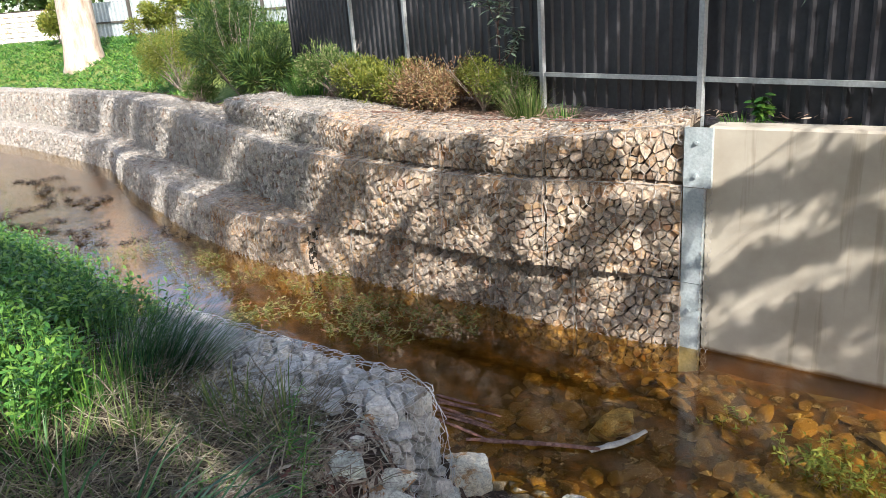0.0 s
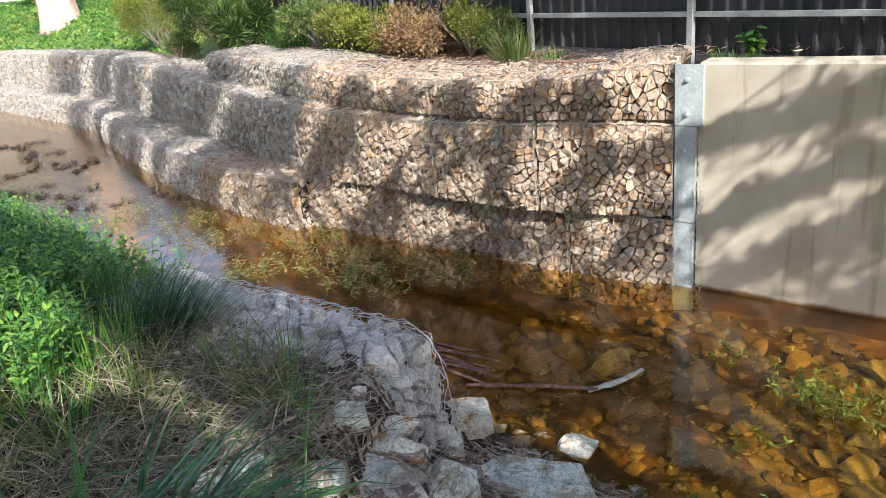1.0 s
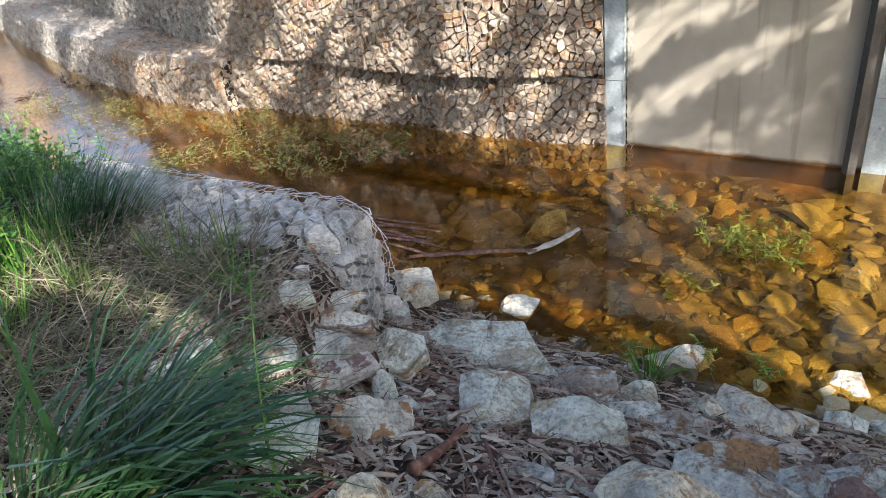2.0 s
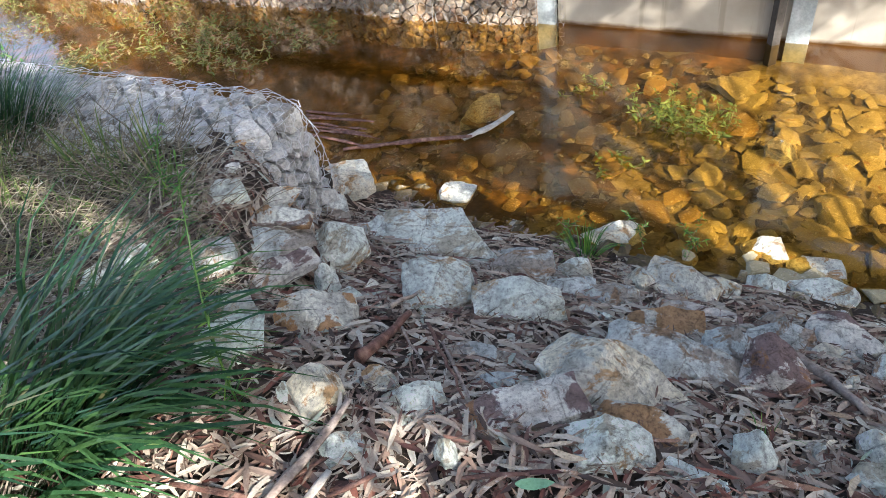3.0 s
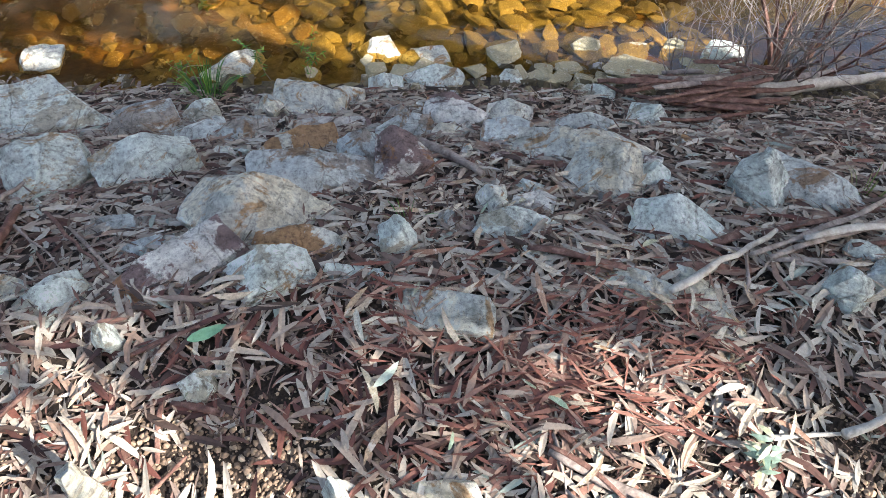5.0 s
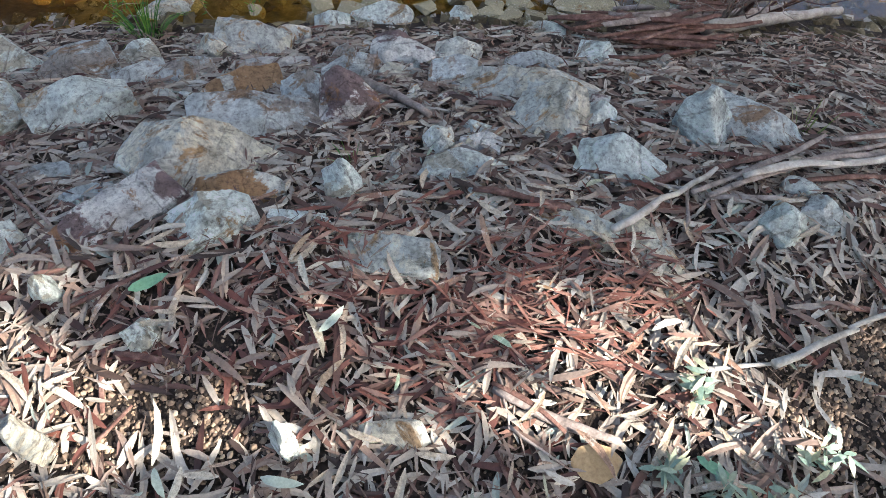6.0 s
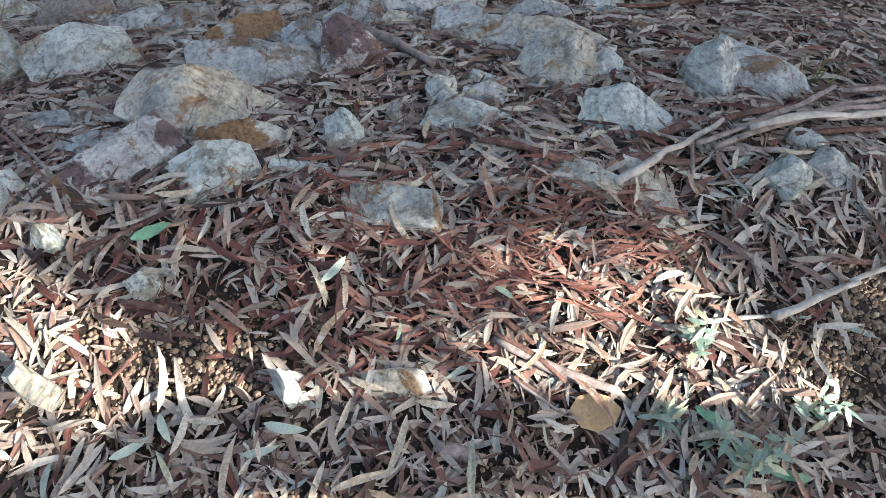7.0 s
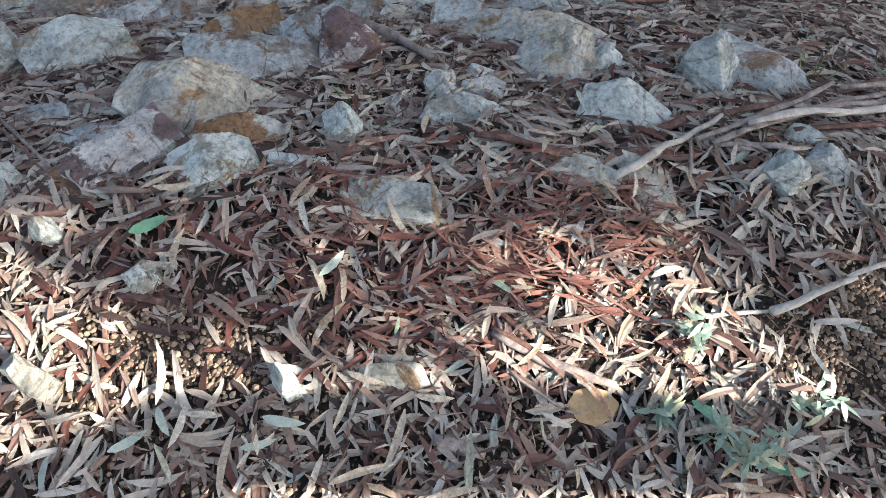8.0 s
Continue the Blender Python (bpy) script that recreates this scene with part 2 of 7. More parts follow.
LITTER = leafy("dry_gum_leaf", [(0.0, (0.043, 0.027, 0.021)), (0.08, (0.275, 0.234, 0.193)), (0.18, (0.103, 0.051, 0.039)), (0.26, (0.344, 0.302, 0.250)), (0.36, (0.172, 0.111, 0.086)), (0.45, (0.258, 0.212, 0.176)), (0.54, (0.060, 0.034, 0.026)), (0.61, (0.370, 0.332, 0.279)), (0.71, (0.206, 0.149, 0.119)), (0.80, (0.301, 0.264, 0.221)), (0.91, (0.396, 0.365, 0.316)), (0.97, (0.232, 0.264, 0.230))], 0.6, 0.0, hard=True)
RED_LITTER = leafy("red_brown_gum_leaf", [(0.0, (0.052, 0.021, 0.016)), (0.12, (0.232, 0.157, 0.119)), (0.26, (0.103, 0.037, 0.028)), (0.38, (0.310, 0.246, 0.197)), (0.52, (0.146, 0.055, 0.039)), (0.66, (0.344, 0.285, 0.230)), (0.78, (0.073, 0.029, 0.023)), (0.88, (0.206, 0.106, 0.078))], 0.6, 0.0, hard=True)
GREEN = leafy("fresh_weed_leaf", [(0, (0.03, 0.10, 0.03)), (0.5, (0.08, 0.22, 0.045)), (1, (0.22, 0.38, 0.07))], 0.38, 0.42)
BLADE = leafy("strap_leaf", [(0, (0.018, 0.055, 0.03)), (0.6, (0.035, 0.105, 0.045)), (0.93, (0.09, 0.19, 0.06)), (1, (0.26, 0.22, 0.12))], 0.22, 0.42)
GRASS = leafy("grass_blade", [(0, (0.05, 0.10, 0.025)), (0.55, (0.10, 0.17, 0.04)), (0.85, (0.20, 0.24, 0.08)), (1, (0.38, 0.33, 0.20))], 0.5)
DRY = leafy("dry_stalk", [(0, (0.08, 0.064, 0.046)), (0.6, (0.20, 0.17, 0.125)), (1, (0.44, 0.40, 0.32))], 0.7, 0.15)
OLIVE = leafy("olive_foliage", [(0, (0.09, 0.12, 0.02)), (0.5, (0.16, 0.19, 0.03)), (1, (0.26, 0.26, 0.05))], 0.5)
PINE = leafy("dark_feathery_foliage", [(0, (0.022, 0.055, 0.015)), (0.6, (0.05, 0.10, 0.025)), (1, (0.14, 0.18, 0.04))], 0.5)
GUM_LEAF = leafy("blue_green_gum_leaf", [(0, (0.10, 0.16, 0.11)), (0.6, (0.17, 0.25, 0.18)), (1, (0.30, 0.36, 0.28))], 0.4, 0.1)
DEBRIS = leafy("sodden_debris", [(0, (0.015, 0.011, 0.008)), (0.7, (0.04, 0.028, 0.018)), (1, (0.10, 0.07, 0.035))], 0.7, 0.0)
BROWN_SHRUB = leafy("browned_shrub_leaf", [(0, (0.16, 0.08, 0.04)), (0.5, (0.26, 0.15, 0.08)), (0.8, (0.20, 0.18, 0.07)), (1, (0.36, 0.26, 0.16))], 0.7, 0.2)
PALE_LEAF = leafy("pale_seedling_leaf", [(0, (0.17, 0.25, 0.20)), (0.7, (0.27, 0.35, 0.28)), (1, (0.38, 0.38, 0.24))], 0.45, 0.25)
WATER_WEED = leafy("water_weed_leaf", [(0, (0.10, 0.12, 0.03)), (0.5, (0.20, 0.22, 0.06)), (0.8, (0.30, 0.24, 0.10)), (1, (0.28, 0.12, 0.08))], 0.5)


def water_material():
    """Shallow creek water, brown with tannin: clear but tinted, glossy by its Fresnel, with faint ripples."""
    m, n, link, b = mat("tannin_water")
    tr = n.new("ShaderNodeBsdfTransparent")
    tr.inputs[0].default_value = (0.80, 0.625, 0.285, 1)
    gl = n.new("ShaderNodeBsdfGlossy")
    gl.inputs["Roughness"].default_value = 0.015
    fr = n.new("ShaderNodeLayerWeight")
    fr.inputs[0].default_value = 0.5
    bp = n.new("ShaderNodeBump")
    bp.inputs["Strength"].default_value = 0.16
    tc, sep = n.new("ShaderNodeTexCoord"), n.new("ShaderNodeSeparateXYZ")
    link(tc.outputs["Object"], sep.inputs[0])
    riffle = ramp(n, link, math_node(n, link, "MULTIPLY", sep.outputs["Y"], 0.05), [(0.28, (0, 0, 0)), (0.46, (1, 1, 1))])
    link(math_node(n, link, "ADD", math_node(n, link, "MULTIPLY", riffle, 0.045), 0.008), bp.inputs["Distance"])
    link(noise_tex(n, link, 9, 4), bp.inputs["Height"])
    link(bp.outputs[0], gl.inputs["Normal"])
    link(bp.outputs[0], fr.inputs["Normal"])
    ms = n.new("ShaderNodeMixShader")
    gloss = math_node(n, link, "ADD", math_node(n, link, "MULTIPLY", math_node(n, link, "POWER", fr.outputs["Facing"], 3.1), 0.95), 0.03)
    link(gloss, ms.inputs[0])
    link(tr.outputs[0], ms.inputs[1])
    link(gl.outputs[0], ms.inputs[2])
    link(ms.outputs[0], n["Material Output"].inputs[0])
    return m


WATER = water_material()

# ---- the lie of the land: u runs upstream, v across the creek towards the far wall ----
AX_V, AX_U = (0.73, 0.683), (-0.683, 0.73)
WALL_FRONT = [(9.0, -1.35), (3.09, 3.61), (1.66, 4.77), (0.66, 5.30), (-0.05, 5.95), (-0.38, 6.30), (-0.93, 6.78), (-1.93, 8.20), (-2.95, 9.75), (-4.75, 12.45), (-6.1, 14.75), (-7.8, 16.7), (-10.1, 19.1), (-13.2, 21.9), (-40, 34)]


def smooth(a, b, x):
    t = min(1.0, max(0.0, (x - a) / (b - a)))
    return t * t * (3 - 2 * t)


def behind_wall(x, y):
    """Signed distance behind the far retaining wall's face, and the arc length along it from its right-hand plate."""
    best, run = (1e9, 0, 0), -9.53
    for (ax, ay), (bx, by) in zip(WALL_FRONT, WALL_FRONT[1:]):
        dx, dy = bx - ax, by - ay
        length = math.hypot(dx, dy)
        t = min(1.0, max(0.0, ((x - ax) * dx + (y - ay) * dy) / length ** 2))
        d = math.hypot(x - ax - t * dx, y - ay - t * dy)
        if d < best[0]:
            side = (x - ax) * dy - (y - ay) * dx
            best = (d, 1 if side > 0 else -1, run + t * length)
        run += length
    return best[0] * best[1], best[2]


def bank_z(x, y):
    """Height of the near bank and the creek bed."""
    u, v = x * AX_U[0] + y * AX_U[1], x * AX_V[0] + y * AX_V[1]
    shore = float(np.interp(u, [-30, -6, -1.1, -0.3, 1.5, 2.3, 2.9, 6, 9, 14, 25], [3.4, 2.8, 2.66, 2.57, 2.31, 2.34, 1.95, 1.75, 1.8, 2.2, 4.0]))
    w = shore - v
    open_bank = float(np.interp(w, [-1.6, -0.7, 0, 0.5, 1.15, 1.6, 3], [-0.15, -0.15, 0, 0.27, 0.62, 0.84, 0.87]))
    held_bank = float(np.interp(w, [-1.2, -0.2, 0.05, 0.35, 0.62, 0.9, 2], [-0.24, -0.14, 0.05, 0.58, 0.80, 0.88, 0.92]))
    early = 0.5 * (1 - smooth(1.35, 1.75, v))
    k = smooth(2.05 - early, 2.5 - early, u)
    z = open_bank * (1 - k) + held_bank * k
    p = Vector((x, y, 0))
    return z + 0.025 * noise.noise(p * 2.3) + 0.012 * noise.noise(p * 7.0)


def ground_z(x, y):
    d, s = behind_wall(x, y)
    if d < (0.28 if s < -0.1 else 0.70 if s < 6.2 else 0.5):
        return bank_z(x, y) if d < 0.2 else -0.2
    flat = 1.49 + 0.07 * smooth(0.9, 1.6, d)
    if s > 6.2:
        flat -= 0.22 * smooth(6.2, 7.2, s) * (1 - smooth(1.0, 3.0, d))
    rise = 1.0 * smooth(0.4, 6, d) * smooth(7, 12, s)
    return flat + rise + 0.018 * noise.noise(Vector((x, y, 5)) * 1.3)


# ---- mesh helpers ----
rng = random.Random(7)


def mesh_of(name, verts, faces, material, smooth_faces=False):
    me = bpy.data.meshes.new(name)
    me.from_pydata(verts, [], faces)
    for m in material if isinstance(material, (list, tuple)) else (material,):
        me.materials.append(m)
    if smooth_faces:
        me.polygons.foreach_set("use_smooth", [True] * len(me.polygons))
    me.update()
    return me


def thing(name, label, category, group="", at=(0, 0, 0)):
    ob = new(name)
    ob.location = at
    ob.empty_display_size = 0.1
    return tagged(ob, label, category, group)


def part(name, data, parent, label="", kind=""):
    """A mesh, in world coordinates, as one part of a thing that is not turned."""
    ob = new(name, data)
    ob.parent = parent
    base, up = Vector(parent.location), parent.parent
    while up:
        base, up = base + up.location, up.parent
    ob.location = -base
    return tagged(ob, label, kind=kind)


class Soup:
    """Collects vertices and faces for one mesh."""

    def __init__(self):
        self.v, self.f = [], []

    def add(self, verts, faces):
        k = len(self.v)
        self.v.extend(verts)
        self.f.extend([tuple(i + k for i in f) for f in faces])

    def box(self, lo, hi):
        (a, b, c), (d, e, f) = lo, hi
        self.add([(a, b, c), (d, b, c), (d, e, c), (a, e, c), (a, b, f), (d, b, f), (d, e, f), (a, e, f)], [(3, 2, 1, 0), (4, 5, 6, 7), (0, 1, 5, 4), (1, 2, 6, 5), (2, 3, 7, 6), (3, 0, 4, 7)])

    def beam(self, p, q, w, h, up=(0, 0, 1)):
        """A square bar from p to q, w wide and h deep."""
        p, q, up = Vector(p), Vector(q), Vector(up)
        d = (q - p).normalized()
        a = d.cross(up)
        a = a.normalized() if a.length > 1e-5 else Vector((1, 0, 0))
        b = a.cross(d).normalized()
        ring = [a * w / 2 + b * h / 2, -a * w / 2 + b * h / 2, -a * w / 2 - b * h / 2, a * w / 2 - b * h / 2]
        self.add([tuple(p + r) for r in ring] + [tuple(q + r) for r in ring], [(0, 1, 2, 3), (7, 6, 5, 4), (0, 4, 5, 1), (1, 5, 6, 2), (2, 6, 7, 3), (3, 7, 4, 0)])

    def tube(self, pts, radii, sides=3):
        pts = [Vector(p) for p in pts]
        k, n = len(self.v), len(pts)
        for i, p in enumerate(pts):
            d = (pts[min(i + 1, n - 1)] - pts[max(i - 1, 0)]).normalized()
            a = d.cross(Vector((0.3, 0.2, 1))).normalized()
            b = d.cross(a)
            r = radii[i] if isinstance(radii, (list, tuple)) else radii
            for j in range(sides):
                t = 2 * math.pi * j / sides
                self.v.append(tuple(p + a * (r * math.cos(t)) + b * (r * math.sin(t))))
        for i in range(n - 1):
            for j in range(sides):
                o, e = k + i * sides, (j + 1) % sides
                self.f.append((o + j, o + e, o + sides + e, o + sides + j))
        self.f.append(tuple(k + j for j in range(sides))[::-1])
        self.f.append(tuple(k + (n - 1) * sides + j for j in range(sides)))

    def leaf(self, base, way, length, width, normal, curl=0.15, segs=4, sickle=0.0):
        """A curved, tapered leaf or blade."""
        base, way, nrm = Vector(base), Vector(way).normalized(), Vector(normal)
        side = way.cross(nrm).normalized()
        nrm = side.cross(way).normalized()
        k = len(self.v)
        for i in range(segs + 1):
            t = i / segs
            w = width * (math.sin(math.pi * (0.06 + 0.94 * t ** 0.8)) ** 0.8 if t < 1 else 0.03) / 2
            c = base + way * (length * t) + nrm * (curl * length * (t * (1 - t) * 2 if curl < 0 else -t * t)) + side * (sickle * length * t * (1 - t))
            self.v.append(tuple(c - side * w))
            self.v.append(tuple(c + side * w))
        for i in range(segs):
            o = k + 2 * i
            self.f.append((o, o + 1, o + 3, o + 2))

    def folded_leaf(self, base, way, length, width, normal, curl, sickle, fold, twist):
        """A dry leaf with a folded midrib, twisted along its length."""
        base, way, nrm = Vector(base), Vector(way).normalized(), Vector(normal)
        side = way.cross(nrm).normalized()
        nrm = side.cross(way).normalized()
        k = len(self.v)
        for i, (t, q) in enumerate(((0.0, 0.15), (0.16, 0.76), (0.46, 1.0), (0.79, 0.70), (1.0, 0.05))):
            w = width * q / 2
            a = twist * (t - 0.4)
            sd, nr = side * math.cos(a) + nrm * math.sin(a), nrm * math.cos(a) - side * math.sin(a)
            c = base + way * (length * t) + nrm * (curl * length * 4 * t * (1 - t)) + side * (sickle * length * t * (1 - t))
            self.v += [tuple(c - sd * w + nr * (fold * w)), tuple(c), tuple(c + sd * w + nr * (fold * w))]
        for i in range(4):
            o = k + 3 * i
            self.f += [(o, o + 1, o + 4, o + 3), (o + 1, o + 2, o + 5, o + 4)]

    def blade(self, base, way, length, width, droop, segs=5):
        """A strap leaf that rises along way and droops under its weight."""
        base, d = Vector(base), Vector(way).normalized()
        side = d.cross(Vector((0, 0, 1)))
        side = side.normalized() if side.length > 1e-3 else Vector((1, 0, 0))
        k, p, step = len(self.v), base.copy(), length / segs
        for i in range(segs + 1):
            w = width * (1 - (i / segs) ** 2.2) / 2 + 0.0004
            self.v.append(tuple(p - side * w))
            self.v.append(tuple(p + side * w))
            p = p + d * step
            d = (d + Vector((0, 0, -droop * (i + 1) / segs))).normalized()
        for i in range(segs):
            o = k + 2 * i
            self.f.append((o, o + 1, o + 3, o + 2))

    def mesh(self, name, material, smooth_faces=False):
        return mesh_of(name, self.v, self.f, material, smooth_faces)


# ---- packed stones ----
def cells(w, h, size, seed):
    """Polygons that tile a w x h rectangle like a packed face of broken stone, sizes uneven."""
    r = random.Random(seed)
    pts = []
    size *= 1.14
    ny = max(1, round(h / (size * 0.74)))
    for j in range(ny):
        nx = max(1, round(w / size * r.uniform(0.72, 1.3)))
        for i in range(nx):
            x, y = (i + 0.5 + r.uniform(-0.40, 0.40)) * w / nx, (j + 0.5 + r.uniform(-0.38, 0.38)) * h / ny
            pts.append((x, y))
            if r.random() < 0.27:
                a = r.uniform(0, 6.28)
                pts.append((min(w * 0.995, max(w * 0.005, x + 0.42 * size * math.cos(a))), min(h * 0.99, max(h * 0.01, y + 0.42 * size * math.sin(a)))))
    out = []
    for i, (px, py) in enumerate(pts):
        poly = [(0, 0), (w, 0), (w, h), (0, h)]
        near = sorted(((qx - px) ** 2 + (qy - py) ** 2, qx, qy) for k, (qx, qy) in enumerate(pts) if k != i)[:14]
        for d2, qx, qy in near:
            mx, my, nx, ny2 = (px + qx) / 2, (py + qy) / 2, qx - px, qy - py
            res = []
            for a, b in zip(poly, poly[1:] + poly[:1]):
                da, db = (a[0] - mx) * nx + (a[1] - my) * ny2, (b[0] - mx) * nx + (b[1] - my) * ny2
                if da <= 0:
                    res.append(a)
                if da * db < 0:
                    t = da / (da - db)
                    res.append((a[0] + t * (b[0] - a[0]), a[1] + t * (b[1] - a[1])))
            poly = res
            if len(poly) < 3:
                break
        if len(poly) >= 3:
            area = 0.5 * abs(sum(a[0] * b[1] - b[0] * a[1] for a, b in zip(poly, poly[1:] + poly[:1])))
            if area > (size * 0.18) ** 2:
                keep = [poly[0]]
                for q in poly[1:]:
                    if math.hypot(q[0] - keep[-1][0], q[1] - keep[-1][1]) > size * 0.12:
                        keep.append(q)
                if len(keep) >= 3:
                    out.append(keep)
    return out


def stone_block(poly, place, r, depth=0.09, gap=0.0048, proud=0.008):
    """One broken stone with a chipped, tilted face over the polygon; place(a, b, d) maps it into the world."""
    cx, cy = sum(p[0] for p in poly) / len(poly), sum(p[1] for p in poly) / len(poly)
    size = sum(math.hypot(p[0] - cx, p[1] - cy) for p in poly) / len(poly)
    k0, lift = max(0.6, 1 - gap * r.uniform(0.2, 1.9) / size), r.choice((r.uniform(-0.012, 0.012), r.uniform(-0.04, 0.014)))
    ta, tb = r.uniform(-0.32, 0.32), r.uniform(-0.36, 0.28)
    n = len(poly)
    verts = []
    for ring, (k, d) in enumerate(((k0 * 0.94, -depth), (k0, -0.010), (k0 * (r.uniform(0.84, 0.95) if proud < 0.02 else r.uniform(0.62, 0.82)), proud))):
        for x, y in poly:
            dx, dy = (x - cx) * k, (y - cy) * k
            t = 0 if ring == 0 else ta * dx + tb * dy + r.uniform(-0.006, 0.006)
            verts.append(tuple(place(cx + dx, cy + dy, lift + d + t)))
    verts.append(tuple(place(cx + r.uniform(-0.2, 0.2) * size, cy + r.uniform(-0.2, 0.2) * size, lift + proud + r.uniform(-0.003, 0.006))))
    faces = []
    for o in (0, n):
        faces += [(o + i, o + (i + 1) % n, o + n + (i + 1) % n, o + n + i) for i in range(n)]
    faces += [(2 * n + i, 2 * n + (i + 1) % n, 3 * n) for i in range(n)]
    return verts, faces


def hex_wires(w, h, place, radius, cell=0.088, seed=1, slack=0.012, proud=0.026):
    """Double-twist hexagonal netting over a w x h patch, a little slack."""
    r = random.Random(seed)
    s = Soup()
    rows, cols = int(h / (cell * 0.82)) + 1, int(w / cell) + 1
    memo = {}

    def pt(i, j, end):
        x, y = (i + (0.5 if j % 2 else 0)) * cell, j * cell * 0.82 + (cell * 0.28 if end else -cell * 0.28) + cell * 0.3
        key = (round(x * 200), round(y * 200))
        if key not in memo:
            x, y = min(w, max(0, x + r.uniform(-0.008, 0.008))), min(h, max(0, y + r.uniform(-0.008, 0.008)))
            memo[key] = Vector(place(x, y, proud + r.uniform(-0.3, 1) * slack))
        return memo[key]

    for j in range(rows):
        for i in range(cols):
            a, b = pt(i, j, 0), pt(i, j, 1)
            s.tube((a, b), radius * 1.5)
            for c in (pt(i if j % 2 else i - 1, j + 1, 0), pt(i + 1 if j % 2 else i, j + 1, 0)):
                if (c - b).length < cell * 1.4:
                    s.tube((b, c), radius)
    return s


def on_path(path, s):
    """Point and unit tangent at arc length s."""
    for a, b in zip(path, path[1:]):
        length = math.hypot(b[0] - a[0], b[1] - a[1])
        if s <= length or b is path[-1]:
            t = s / length
            return (a[0] + t * (b[0] - a[0]), a[1] + t * (b[1] - a[1])), ((b[0] - a[0]) / length, (b[1] - a[1]) / length)
        s -= length


def gabion(path, s0, s1, z0, top_of, depth, size, seed, single=True, wire=WIRE_BROWN, stone=STONE, joined=STONE_JOINED, label="", top_depth=None, end_depth=0.0):
    """A wire basket of stones along path from s0 to s1: shade-dark fill block, face stones, top stones, netting,
    selvedge wires.
    """
    r = random.Random(seed)
    w = s1 - s0
    (bx, by), _ = on_path(path, (s0 + s1) / 2)
    basket = thing("gabion_basket", label, "gabion", "gabions of the far retaining wall", (bx, by, z0))
    bulge = r.uniform(0.015, 0.04)
    h = min(top_of(s0), top_of(s1)) - z0

    def face(a, b, d):
        (x, y), (tx, ty) = on_path(path, s0 + a)
        top = top_of(s0 + a) - z0
        b = b * top / h
        d += bulge * math.sin(math.pi * a / w) * math.sin(math.pi * min(1, max(0, b / top))) - 0.035 * max(0, b / top - 0.82) / 0.18
        return x - ty * d, y + tx * d, z0 + b

    def top(a, b, d):
        (x, y), (tx, ty) = on_path(path, s0 + a)
        back = b + 0.01
        drop = 0.025 * max(0, 1 - b / 0.10)
        return x + ty * back, y - tx * back, top_of(s0 + a) + d - drop

    def end(a, b, d):
        (x, y), (tx, ty) = on_path(path, s0)
        back = end_depth - a
        return x + ty * back - tx * d, y - tx * back - ty * d, z0 + b

    # solid block behind the stones, coloured as the shade in their gaps
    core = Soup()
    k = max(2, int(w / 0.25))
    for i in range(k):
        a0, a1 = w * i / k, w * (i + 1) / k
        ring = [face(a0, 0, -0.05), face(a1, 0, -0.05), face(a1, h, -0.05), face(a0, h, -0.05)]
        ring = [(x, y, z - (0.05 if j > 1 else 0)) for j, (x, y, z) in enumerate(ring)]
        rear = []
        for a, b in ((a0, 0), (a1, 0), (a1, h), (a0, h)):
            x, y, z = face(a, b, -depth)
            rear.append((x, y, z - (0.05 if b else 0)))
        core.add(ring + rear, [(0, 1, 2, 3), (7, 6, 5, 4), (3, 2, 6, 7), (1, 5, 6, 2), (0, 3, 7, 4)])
    part("fill", core.mesh("fill", CORE), basket, "near-black inner block, its colour standing for shade between stones")
    far = Soup()
    patches = [(face, w, h, size)]
    if top_depth:
        patches.append((top, w, top_depth, size))
    if end_depth:
        patches.append((end, end_depth, h, size))
    for i, (place, pw, ph, sz) in enumerate(patches):
        for poly in cells(pw, ph, sz, seed * 3 + i):
            v, f = stone_block(poly, place, r)
            if single:
                part("stone", mesh_of("stone", v, f, stone), basket)
            else:
                far.add(v, f)
    if far.v:
        part("stones", far.mesh("stones", joined), basket, kind="stuff")
    rad = 0.0022
    part("face_netting", hex_wires(w, h, face, rad, seed=seed).mesh("face_netting", wire), basket, "rust-dulled hexagonal wire netting")
    if top_depth:
        part("lid_netting", hex_wires(w, top_depth, top, rad, seed=seed + 1).mesh("lid_netting", wire), basket, "hexagonal wire netting")
    if end_depth:
        part("end_netting", hex_wires(end_depth, h, end, rad, seed=seed + 2).mesh("end_netting", wire), basket, "hexagonal wire netting")
    sel = Soup()
    m = max(3, int(w / 0.12))
    sel.tube([face(w * i / m, h, 0.018 + r.uniform(0, 0.012)) for i in range(m + 1)], 0.0025, 4)
    sel.tube([face(0.004, h * i / 5, 0.02 + r.uniform(0, 0.01)) for i in range(6)], 0.0028, 4)
    part("selvedge", sel.mesh("selvedge", wire), basket, "thick laced edge wire")
    return basket


